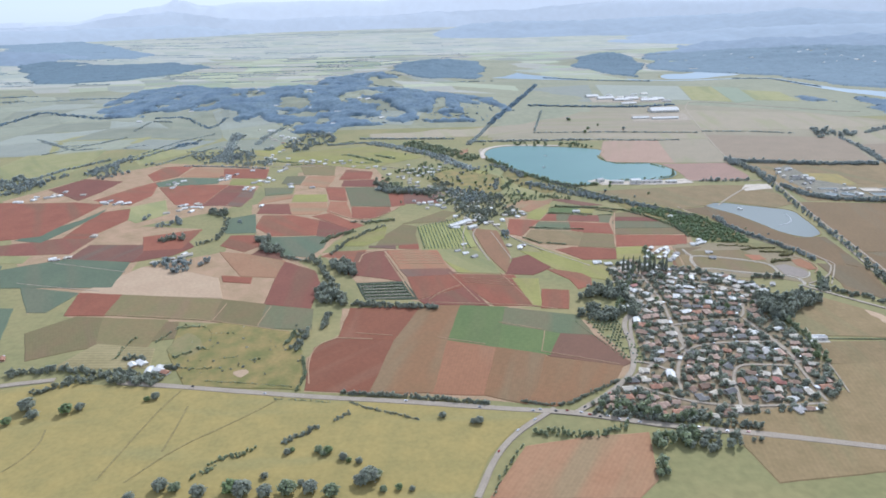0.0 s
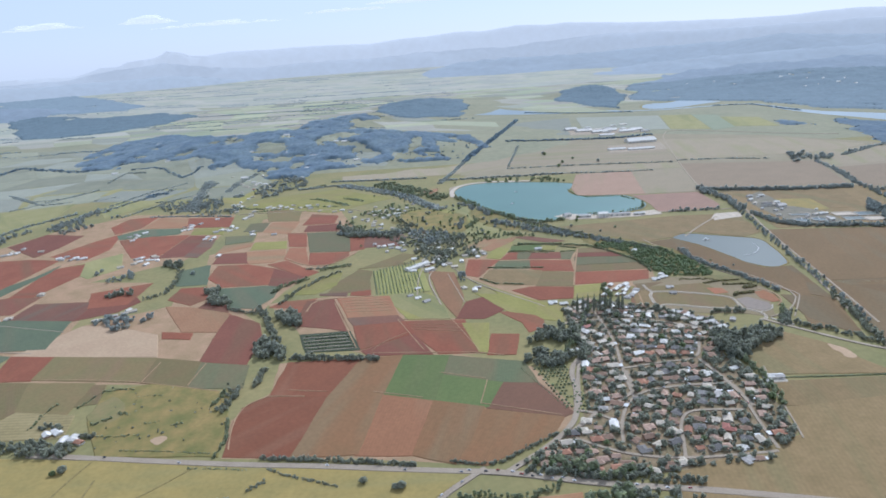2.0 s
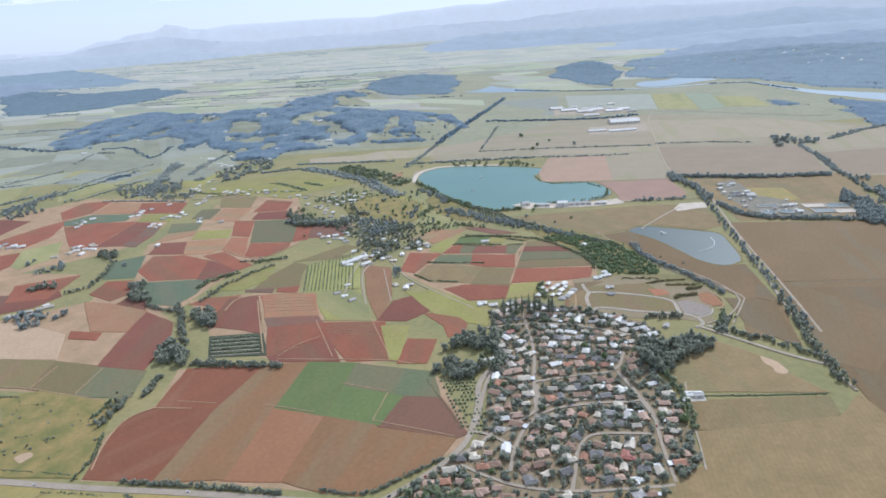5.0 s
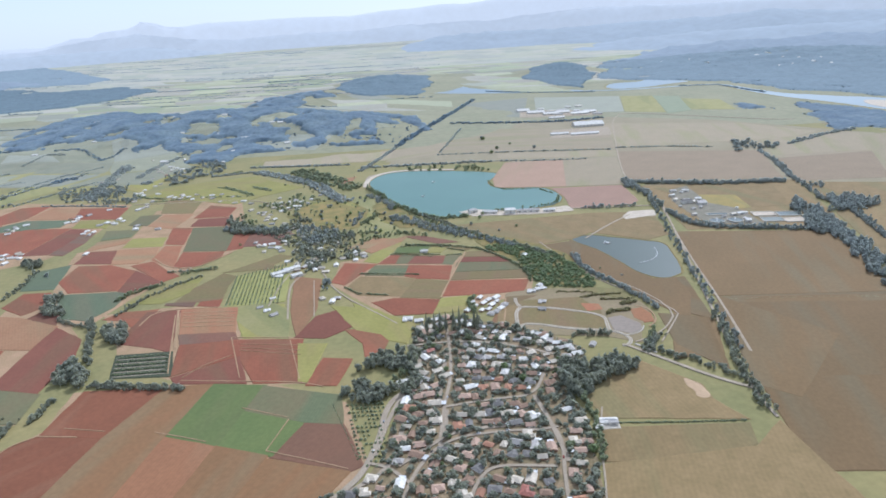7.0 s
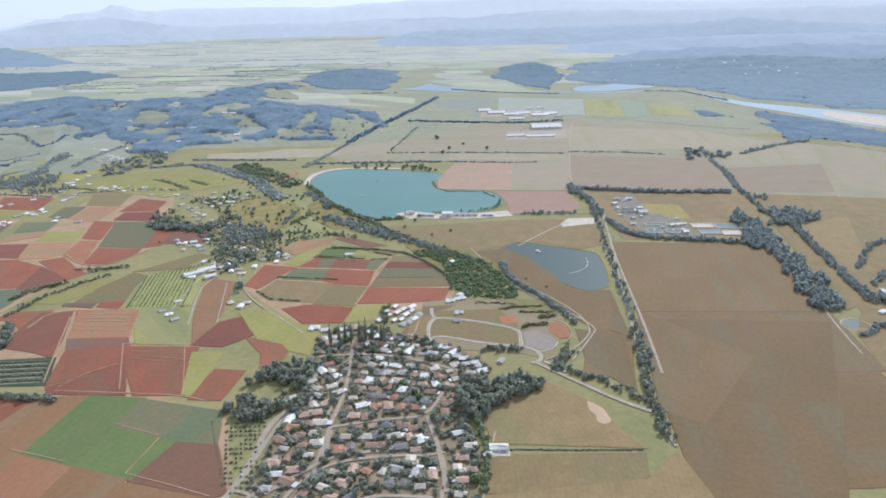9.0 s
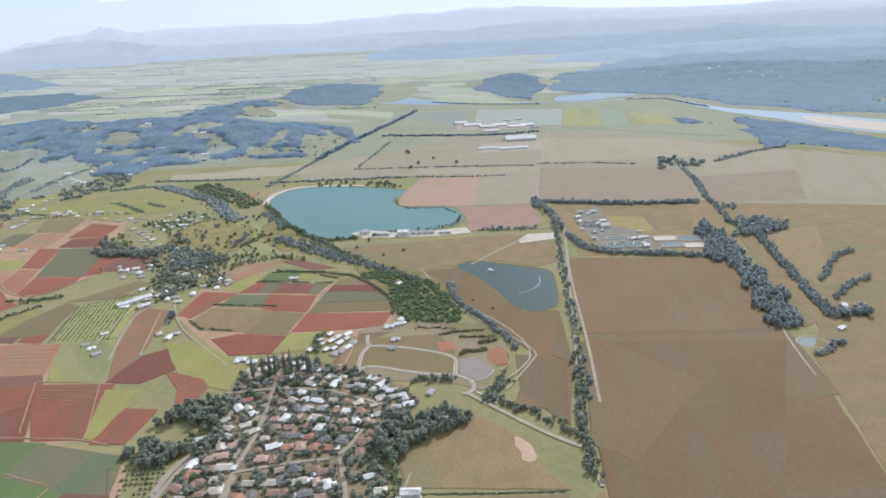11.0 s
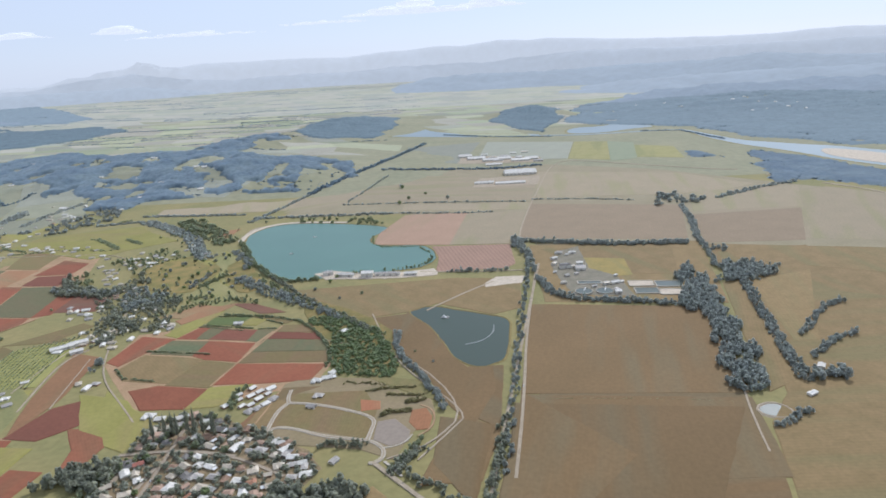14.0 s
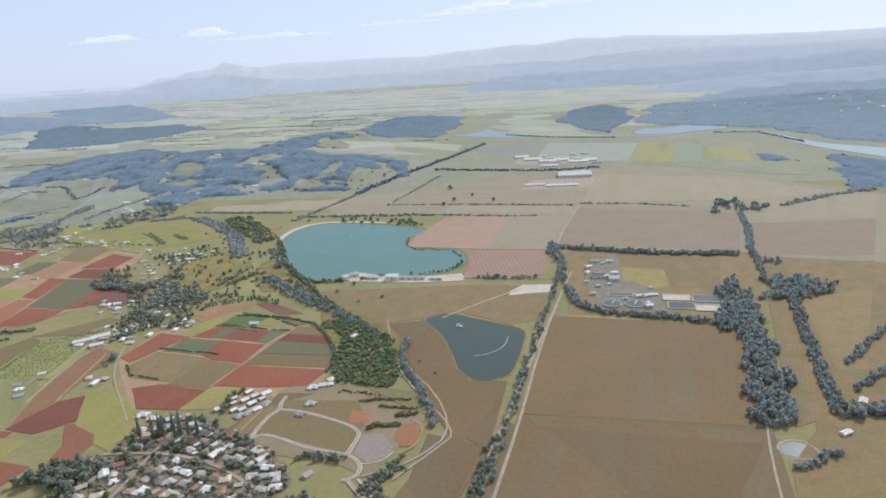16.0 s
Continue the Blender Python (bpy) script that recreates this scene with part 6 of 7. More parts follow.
TREES = [tree(s, 1.0, 1.0, m) for s, m in ((1, LEAF_SLATE), (2, LEAF), (3, LEAF_BLUE), (4, LEAF_LIGHT), (5, LEAF_BLUE))]
TREE_WORDS = ("round dark green shade tree on grass", "spreading dark green tree in a paddock", "blue-green gum tree beside a field", "light green leafy tree in a garden", "tall blue-green gum tree in open pasture")
PLACED = set()


def plant(x, y, r, h, k=None):
    k = int(RNG.integers(5)) if k is None else k
    m = Matrix.LocRotScale((x, y, height(x, y)), Euler((0, 0, RNG.uniform(0, 6.28))), (r, r, h))
    if k in PLACED:
        ob = copy_thing(TREES[k], m)
        ob.matrix_basis = m
    else:
        PLACED.add(k)
        ob = TREES[k]
        ob.matrix_basis = m
    return tagged(ob, TREE_WORDS[k], "tree", "scattered trees")


for x, y, r in ((-228, 312, 5), (-221, 304, 3.5), (-205, 308, 4), (-199, 311, 3), (-161, 320, 2.8), (-165, 318, 2), (-76, 268, 2), (-74, 270, 1.6), (-61, 269, 2.4), (-56, 268, 2.6), (-58, 266, 2), (-48, 263, 2.4), (-45, 261, 1.6), (-40, 260, 2),
                (-34, 247, 5), (-31, 249, 3.2), (-38, 245, 3.4), (0, 295, 2.2), (16, 289, 2), (19, 289, 2.6), (-129, 245, 4), (-122, 244, 3), (-96, 242, 4.5), (-90, 240, 5), (-80, 239, 4), (-70, 240, 4.6), (-60, 241, 4), (-50, 238, 4),
                (-27, 240, 2), (-83, 251, 2), (-65, 246, 1.8), (-232, 299, 3), (-20, 241, 2), (-14, 240, 1.6), (-110, 240, 4), (-140, 238, 3)):
    plant(x, y, r, r * 1.5, int(RNG.choice((0, 1, 0, 3))))
for k in range(24):
    # Gums down the lane and across the southern paddocks.
    t = k / 23
    plant(341 + 42 * t + RNG.uniform(-7, -3), 440 + 290 * t + RNG.uniform(-2, 2), RNG.uniform(1.2, 2.0), RNG.uniform(3, 5.5), 2 if k % 2 else 4)
for k in range(50):
    x, y = RNG.uniform(20, 110), RNG.uniform(690, 850)
    if inside(x, y, [(0, 800), (20, 700), (110, 690), (150, 720), (100, 800), (60, 870)]):
        plant(x, y, RNG.uniform(1.2, 2.4), RNG.uniform(2.5, 4.5))
for k in range(40):
    plant(RNG.uniform(-176, -86), RNG.uniform(332, 406), RNG.uniform(0.35, 1.1), RNG.uniform(0.6, 1.6), 0)
BUSHY = [(RNG.uniform(-60, 150), RNG.uniform(690, 960), RNG.uniform(0.7, 1.7)) for _ in range(520)]
heap("scattered_trees", [(x, y, r, r * 1.8) for x, y, r in BUSHY if noise.noise((x / 30, y / 30, 9.1)) > 0.08 and not inside(x, y, [(61, 908), (73, 961), (176, 961), (290, 822), (262, 761), (154, 742), (101, 811)])], LEAF, "small dark trees scattered over a grassy hill", CROWNS)
for x, y, r in ((200, 748, 2.2), (196, 735, 2), (186, 715, 1.8), (230, 700, 1.6), (212, 690, 1.4), (283, 577, 1), (296, 560, 1), (247, 1090, 3), (236, 1060, 3), (303, 1080, 3), (230, 1180, 3.4), (232, 1175, 3), (270, 1120, 2.4)):
    plant(x, y, r, r * 1.8)


def poplar():
    """A narrow columnar tree: straight trunk and a tall pointed crown."""
    rng = np.random.default_rng(77)
    root = new("poplar_tree")
    bm = bmesh.new()
    box(bm, 0, 0, -0.1, 0.4, 0.4, 3.2, 15, 0.5)
    part("trunk", bm, BARK, root, "straight grey-brown trunk")
    v, f = crown(rng, 150, 0.17, 0.9, 1.0, 0.0)
    slim = 1.4 * (1.08 - 0.5 * v[:, 2:3])
    mesh("crown", np.concatenate([v[:, :2] * np.maximum(slim, 0.08), v[:, 2:3] * 5.2 + 0.6], axis=1), f, LEAF_SLATE, root)
    return tagged(root, "tall narrow dark green poplar tree beside houses", "tree", "row of poplars")


POPLAR = poplar()
for k, (x, y) in enumerate([(148, 482), (152, 483), (156, 480), (161, 482), (165, 482), (169, 483), (175, 482), (177, 479), (143, 478)]):
    m = Matrix.LocRotScale((x, y, 0.1), Euler((0, 0, 1.7 * k)), (1.5, 1.5, 1.3 + 0.09 * (k % 5)))
    ob = copy_thing(POPLAR, m) if k else POPLAR
    ob.matrix_basis = m

# ---- houses ----
ROOFS = {"white": plain("white_metal_roof", (0.72, 0.68, 0.6), 0.7), "cream": plain("cream_metal_roof", (0.58, 0.5, 0.38), 0.5), "grey": plain("grey_metal_roof", (0.47, 0.43, 0.38), 0.7), "dark": plain("dark_grey_tile_roof", (0.2, 0.185, 0.165), 0.8),
         "terracotta": plain("terracotta_tile_roof", (0.4, 0.205, 0.125), 0.8), "brown": plain("brown_tile_roof", (0.3, 0.195, 0.13), 0.8), "red": plain("red_metal_roof", (0.35, 0.14, 0.1), 0.6), "pink": plain("faded_pink_tile_roof", (0.47, 0.32, 0.23), 0.8)}
WALLS = [plain("white_render_wall", (0.75, 0.71, 0.62), 0.8), plain("brick_wall", (0.42, 0.27, 0.18), 0.9), plain("cream_board_wall", (0.62, 0.55, 0.4), 0.8)]
GLASS = plain("dark_window_glass", (0.04, 0.05, 0.06), 0.1)
DOOR = plain("painted_door", (0.25, 0.16, 0.1), 0.5)
TRIM = plain("white_trim", (0.78, 0.77, 0.74), 0.5)


def hip(bm, w, d, z, h, over, gable=False, x=0.0, y=0.0, turn=0.0):
    """A roof on a rectangle w by d, with eaves and thickness."""
    w, d = w + over, d + over
    r = w / 2 if gable else w / 2 - d / 2 * 0.9
    pts = [(-w / 2, -d / 2, 0), (w / 2, -d / 2, 0), (w / 2, d / 2, 0), (-w / 2, d / 2, 0), (-r, 0, h), (r, 0, h)]
    pts += [(a, b, c - 0.12) for a, b, c in pts[:4]]
    m = pose(x, y, z, 0, 0, turn)
    v = [bm.verts.new(m @ Vector(p)) for p in pts]
    for f in ((0, 1, 5, 4), (2, 3, 4, 5), (1, 2, 5), (3, 0, 4), (9, 8, 7, 6), (0, 6, 7, 1), (1, 7, 8, 2), (2, 8, 9, 3), (3, 9, 6, 0)):
        bm.faces.new([v[i] for i in f])


def house(kind, roof, wall):
    """kind: 0 hipped box, 1 hipped with a wing, 2 gabled, 3 gabled with a carport."""
    root = new("house")
    w, d, h = (6.2, 4.4, 1.15) if kind != 2 else (5.2, 3.8, 1.25)
    bm = bmesh.new()
    box(bm, 0, 0, -0.1, w, d, h + 0.1)
    if kind == 1:
        box(bm, -w * 0.25, -d * 0.6, -0.1, w * 0.45, d * 0.5, h + 0.098)
    part("wall", bm, wall, root)
    bm = bmesh.new()
    hip(bm, w, d, h, 0.95 if kind != 2 else 1.05, 0.5, kind >= 2)
    top = part("roof", bm, roof, root)
    if kind == 1:
        bm = bmesh.new()
        hip(bm, d * 0.95, w * 0.45, h + 0.004, 0.7, 0.4, False, -w * 0.25, -d * 0.42, 90)
        part("wing_roof", bm, roof, root)
    bm = bmesh.new()
    box(bm, 0, 0, h + 0.93 if kind != 2 else h + 1.03, w * 0.36, 0.12, 0.06)
    part("ridge_cap", bm, roof, top)
    for x, y, ww, a in ((1.4, -d / 2 - 0.01, 1.1, 0), (-2.0 if kind != 1 else 2.55, -d / 2 - 0.01, 0.9, 0), (1.6, d / 2 + 0.01, 1.2, 0), (-1.2, d / 2 + 0.01, 1.0, 0), (w / 2 + 0.01, 0.4, 0.9, 90)):
        bm = bmesh.new()
        box(bm, x, y, 0.45, ww, 0.06, 0.5, a)
        part("window", bm, GLASS, root)
    bm = bmesh.new()
    box(bm, 0.2, -d / 2 - 0.012, 0, 0.4, 0.06, 0.82)
    part("door", bm, DOOR, root)
    if kind == 3:
        bm = bmesh.new()
        box(bm, w / 2 + 1.3, -0.3, h * 0.82, 2.4, 3.2, 0.08)
        part("carport_roof", bm, TRIM, root, "pale flat carport roof")
        for px, py in ((2.3, -1.7), (2.3, 1.1)):
            bm = bmesh.new()
            box(bm, w / 2 + px, py, -0.1, 0.1, 0.1, h * 0.82 + 0.1)
            part("post", bm, TRIM, root)
    return root


HOUSES = {}
HOUSE_WORDS = {"white": "house with a white metal roof", "cream": "house with a cream metal roof", "grey": "house with a light grey metal roof", "dark": "house with a dark grey tiled roof", "terracotta": "house with a terracotta tiled roof",
               "brown": "house with a brown tiled roof", "red": "house with a bright red roof", "pink": "house with a faded pinkish tiled roof"}
SHAPES = ("low hipped", "L-shaped hipped", "small gabled", "gabled carport")
BUILT = []
FAR_HOUSES = []


def put_house(x, y, turn, kind, roof, size, group="suburban houses"):
    m = Matrix.LocRotScale((x, y, height(x, y) + 0.1), Euler((0, 0, radians(turn))), (size,) * 3)
    BUILT.append((x, y))
    if (group != "suburban houses" and y > 640) or len(BUILT) > 330:
        FAR_HOUSES.append((m, kind, roof))
        return None
    key = (kind, roof)
    if key in HOUSES:
        ob = copy_thing(HOUSES[key], m)
    else:
        ob = HOUSES[key] = house(kind, ROOFS[roof], WALLS[(kind + len(roof)) % 3])
    ob.matrix_basis = m
    return tagged(ob, f"{SHAPES[kind]} {HOUSE_WORDS[roof]}", "house", group)


# ---- suburb: streets, lawns, houses, garden trees ----
SUBURB = [(133, 491), (150, 505), (172, 500), (198, 486), (233, 462), (243, 445), (221, 402), (228, 374), (222, 314), (200, 292), (138, 287), (106, 286), (80, 303), (110, 328), (122, 350), (127, 395), (134, 444)]
LAWN = material("garden_lawn", (0.295, 0.212, 0.125), (0.185, 0.15, 0.077), 6, 1.0, 0.95, 0.4, 0)
tagged(slab("lawn", wavering(SUBURB, 6, 1.5), 0.01, 0.07, LAWN), "worn green and brown lawns between houses", "lawn", "", "structure")
AVENUES = [[(132, 313), (135, 328), (141, 344), (149, 356), (160, 363), (174, 365), (188, 366), (201, 365), (211, 367)], [(158, 297), (163, 314), (165, 324), (172, 337), (182, 339), (205, 336)], [(114, 347), (126, 342), (136, 330)],
           [(109, 320), (120, 311), (135, 302), (158, 297), (182, 297), (204, 298)], [(205, 300), (207, 328), (211, 354), (209, 366), (203, 397)], [(150, 357), (153, 394), (157, 419), (158, 446), (156, 490)], [(130, 464), (163, 467), (195, 459), (225, 440)], [(153, 391), (180, 396), (203, 397), (212, 420)]]
for line in AVENUES:
    road("street", line, 2.0)


def clear(x, y, lines, d):
    p = Vector((x, y))
    for line in lines:
        for a, b in zip(line, line[1:]):
            a, b = Vector(a), Vector(b)
            t = max(0, min(1, (p - a).dot(b - a) / (b - a).length_squared))
            if (a + (b - a) * t - p).length < d:
                return False
    return True


for row in range(26):
    y = 288 + row * 8.7
    for col in range(23):
        x = 82 + col * 7.4 + (row % 2) * 3.6 + random.uniform(-1.5, 1.5)
        yy = y + random.uniform(-1.1, 1.1) + 7 * math.sin(x / 22)
        if not (inside(x, yy, SUBURB) and inside(x + 3, yy, SUBURB) and inside(x - 3, yy, SUBURB) and clear(x, yy, AVENUES, 3.4)) or random.random() < 0.05 or inside(x, yy, [(203, 397), (217, 395), (217, 366), (203, 366)]):
            continue
        if yy < 312 and x < 128:
            put_house(x, yy, random.uniform(-10, 10), random.randrange(3), random.choice(("pink", "pink", "terracotta")), random.uniform(0.75, 0.95))
            continue
        pale = max(0.08, min(0.85, (yy - 400) / 60))
        roof = random.choice(("white", "white", "cream", "cream", "grey", "grey", "dark", "brown", "pink")) if random.random() < pale else random.choice(("terracotta", "brown", "brown", "brown", "pink", "pink", "grey", "dark", "dark", "cream", "cream", "cream", "white", "red" if random.random() < 0.3 else "pink"))
        put_house(x, yy, random.choice((0, 0, 180, 90, 90)) + 60 * noise.noise((x / 40, yy / 40, 4)) + random.uniform(-12, 12), random.choice((0, 1, 1, 2, 3)), roof, random.uniform(0.74, 1.12))
for x, y in ((172, 512), (178, 519), (184, 523), (188, 528), (182, 511), (190, 519), (176, 525), (182, 533), (194, 525), (187, 512)):
    put_house(x, y, 55 + random.uniform(-6, 6), 2, random.choice(("white", "grey", "white")), random.uniform(0.75, 1.0))
for x, y in ((232, 450), (226, 455), (217, 469), (225, 507), (227, 520), (228, 543), (222, 540), (129, 418), (109, 407), (236, 440), (137, 500), (129, 504)):
    put_house(x, y, random.uniform(-20, 20), random.randrange(4), random.choice(("white", "white", "grey")), random.uniform(0.9, 1.1), "houses at the edge of the suburb")
GARDEN = []
for _ in range(9500):
    x, y = RNG.uniform(76, 250), RNG.uniform(284, 520)
    if inside(x, y, SUBURB) and clear(x, y, AVENUES, 2.2) and all((x - a) ** 2 + (y - b) ** 2 > 6.5 for a, b in BUILT) and len(GARDEN) < 1900:
        s = RNG.uniform(0.6, 1.2) if RNG.random() < 0.55 else RNG.uniform(1.2, 2.3)
        GARDEN.append((x, y, s, s * RNG.uniform(1.2, 1.9)))
for x, y, r, h in GARDEN[:110]:
    plant(x, y, r * 1.15, h * 1.15, int(RNG.choice((0, 1, 3))))
heap("garden_trees", GARDEN[110:], LEAF_SLATE, "dark green garden trees and shrubs between houses")

# ---- village and farm houses ----
for x, y in ((-215, 929), (-193, 908), (-136, 903), (-124, 906), (-106, 890), (-208, 877), (-47, 836), (-31, 829), (-25, 836), (-18, 851), (-10, 845), (0, 854), (-46, 807), (-27, 777), (2, 739), (12, 734), (-17, 688), (-10, 691), (-13, 670), (4, 669), (0, 696),
             (45, 613), (55, 607), (34, 622), (78, 632), (61, 550), (70, 543), (73, 549), (-34, 844), (-15, 826), (-39, 825), (-1, 837), (-36, 796), (-11, 757), (-3, 732), (18, 707), (-9, 681), (17, 667), (35, 684), (43, 689), (53, 662), (46, 645), (38, 630), (26, 631), (29, 615), (85, 640),
             (-205, 866), (-192, 912), (-166, 903), (-145, 894), (-72, 851), (-64, 820), (-26, 760)):
    put_house(x, y, random.uniform(0, 180), random.randrange(4), random.choice(("white", "white", "grey", "cream")), random.uniform(0.75, 1.0), "village houses")
for x, y in ((-476, 757), (-461, 766), (-453, 777), (-423, 761), (-377, 731), (-483, 736), (-338, 544), (-331, 550), (-357, 718), (-333, 808), (-279, 832), (-275, 840), (-260, 694), (-282, 687), (-276, 702), (-261, 1026), (-248, 1045), (-216, 816), (-182, 784),
             (-179, 916), (-158, 912), (-234, 926), (-235, 540), (-246, 531), (-190, 357), (-185, 359), (-177, 350), (-172, 352), (-166, 347), (-278, 369), (-22, 687), (-1, 678), (-19, 854)):
    put_house(x, y, random.uniform(0, 180), random.randrange(4), random.choice(("white", "white", "grey", "terracotta", "cream")), random.uniform(0.8, 1.1), "farm houses")

for x, y in [(-52, 806), (-45, 798), (-37, 786), (-36, 775), (-45, 839), (-41, 843), (-41, 868), (-25, 845), (-22, 847), (-26, 826), (-20, 820), (-26, 810), (-9, 814), (-8, 825), (-4, 824), (3, 743), (8, 744), (9, 728), (22, 708), (26, 694), (-15, 686), (-22, 691), (-6, 680), (-10, 676), (2, 683), (5, 688), (-28, 698), (16, 639), (21, 628), (18, 618), (16, 603), (25, 620), (50, 617), (54, 613), (60, 604), (66, 638), (70, 642), (76, 644), (83, 647), (45, 614), (38, 640), (8, 871), (11, 884), (39, 852), (-249, 938), (-242, 939), (-243, 954), (-238, 977), (-235, 989), (-254, 1084), (-277, 1122), (-287, 1112), (-231, 1045), (-261, 1063), (-315, 1161), (-261, 1155), (-175, 910), (-165, 903), (-174, 897), (-184, 904), (-157, 890), (-146, 891), (-210, 854), (-208, 860), (-210, 878), (-208, 891), (-179, 772), (-182, 768), (-152, 767), (-268, 824), (-269, 817), (-276, 814), (-337, 800), (-326, 792), (-325, 782), (-266, 697), (-278, 693), (-276, 698), (-279, 688), (-233, 766), (-224, 760), (-195, 695), (-213, 798), (-208, 808), (-299, 923), (-296, 909), (-248, 861), (-334, 1022), (-315, 1034), (62, 622), (61, 553), (69, 543), (75, 548), (67, 542), (15, 540), (22, 534), (29, 525), (21, 556), (-94, 859), (-85, 865), (-115, 869), (-131, 888), (81, 639)]:
    if all((x - a) ** 2 + (y - b) ** 2 > 36 for a, b in BUILT):
        put_house(x, y, random.choice((10, 35, 100)) + random.uniform(-15, 15), random.randrange(4), random.choice(("white", "white", "white", "grey", "cream")), random.uniform(0.75, 1.0), "village houses")
for x, y in [(225, 509), (229, 521), (179, 510), (182, 514), (185, 519), (188, 524), (191, 528), (194, 532), (192, 508), (188, 505), (196, 513), (199, 519), (230, 551), (220, 544), (220, 463), (235, 438), (248, 451), (232, 445), (235, 450), (227, 619)]:
    if all((x - a) ** 2 + (y - b) ** 2 > 20 for a, b in BUILT):
        put_house(x, y, 55 + random.uniform(-8, 8), random.randrange(4), random.choice(("white", "white", "grey")), random.uniform(0.8, 1.05), "houses at the edge of the suburb")
for x, y in [(-655, 1567), (-641, 1577), (-635, 1605), (-324, 1332), (-308, 1424), (-248, 1314), (-495, 1338), (-236, 1148), (-276, 1238), (-239, 1376), (-568, 1266), (-192, 1280), (-110, 1370), (-125, 1365), (-142, 1353), (-158, 1356), (-95, 1353), (-268, 1406), (-391, 1489), (-391, 1444), (-277, 1451), (-105, 1226), (-187, 1190), (-625, 1650), (-604, 1578), (-612, 1610), (-289, 1144)]:
    put_house(x, y, random.uniform(-20, 20), 2, "white", random.uniform(1.2, 2.0), "houses on the wooded hill")
for x, y in [(-250, 1091), (-252, 1071), (-207, 1093), (-186, 1118), (-268, 1071), (-224, 1055), (-238, 1080), (-280, 1092), (-262, 1101)]:
    put_house(x, y, random.uniform(-20, 20), random.randrange(4), random.choice(("white", "white", "cream")), random.uniform(0.9, 1.3), "houses on the wooded hill")

for x, y in [(-473, 745), (-462, 753), (-451, 761), (-489, 737), (-378, 722), (-354, 715), (-338, 797), (-331, 807), (-323, 814), (-272, 830), (-233, 775), (-343, 547), (-342, 542), (-336, 608), (-278, 699), (-266, 706), (-228, 534), (-228, 544), (-228, 551), (-233, 896), (-219, 804), (-274, 703), (-279, 691), (-482, 741), (-457, 757), (-365, 718)]:
    if all((x - a) ** 2 + (y - b) ** 2 > 30 for a, b in BUILT):
        put_house(x, y, random.uniform(0, 90), random.randrange(4), random.choice(("white", "white", "grey", "cream")), random.uniform(0.8, 1.1), "farm houses")
for x, y in [(-231, 531), (-227, 546), (-223, 548), (-229, 535), (-286, 703), (-282, 706), (-271, 697), (-271, 710), (-267, 681), (-292, 677), (-352, 720), (-363, 724), (-383, 726), (-327, 802), (-329, 793), (-271, 835), (-264, 842), (-272, 820), (-229, 795), (-225, 804), (-224, 770), (-258, 599), (-260, 593)]:
    if all((x - a) ** 2 + (y - b) ** 2 > 20 for a, b in BUILT):
        put_house(x, y, random.uniform(0, 90), random.randrange(4), random.choice(("white", "white", "grey", "cream")), random.uniform(0.8, 1.1), "farm houses")
VILLAGE = [(-17, 727), (-11, 757), (22, 743), (43, 717), (61, 680), (83, 646), (73, 633), (53, 628), (48, 607), (36, 609), (18, 644), (17, 667)]
for _ in range(80):
    x, y = random.uniform(-17, 83), random.uniform(607, 757)
    if inside(x, y, VILLAGE) and all((x - a) ** 2 + (y - b) ** 2 > 42 for a, b in BUILT):
        put_house(x, y, random.choice((20, 110)) + random.uniform(-15, 15), random.randrange(4), random.choice(("white", "white", "grey", "cream", "brown")), random.uniform(0.7, 0.95), "village houses")

for x, y in [(1195, 2209), (1180, 2077), (1154, 1968), (1215, 2051), (1213, 1968), (1260, 2017), (1231, 1915), (894, 2289), (979, 2276), (983, 2130), (1139, 2153), (1113, 1958), (650, 2318)]:
    FAR_HOUSES.append((Matrix.LocRotScale((x, y, height(x, y) + 2.2), Euler((0, 0, random.uniform(0, 3))), (random.uniform(1.1, 1.8),) * 3), 2, "white"))


def distant_houses(roof):
    """The houses far off, a few metres of roof each, as one body."""
    bm = bmesh.new()
    for m, kind, name in FAR_HOUSES:
        if name != roof:
            continue
        first = len(bm.verts)
        box(bm, 0, 0, -0.1, 6.2, 4.4, 1.2)
        if kind == 1:
            box(bm, -1.5, -2.6, -0.1, 2.8, 2.2, 1.19)
        walls = len(bm.faces)
        hip(bm, 6.2, 4.4, 1.1, 1.0, 0.5, kind >= 2)
        if kind == 1:
            hip(bm, 4.2, 2.8, 1.104, 0.7, 0.4, False, -1.5, -1.85, 90)
        bm.faces.ensure_lookup_table()
        for f in bm.faces[walls:]:
            f.material_index = 1
        bm.verts.ensure_lookup_table()
        for v in bm.verts[first:]:
            v.co = m @ v.co
    ob = part("far_houses", bm, WALLS[0])
    ob.data.materials.append(ROOFS[roof])
    return tagged(ob, f"many small houses with {roof} roofs among trees", "houses", "", "stuff")


for roof in sorted({h[2] for h in FAR_HOUSES}):
    distant_houses(roof)

# ---- sheds, quarry and works ----


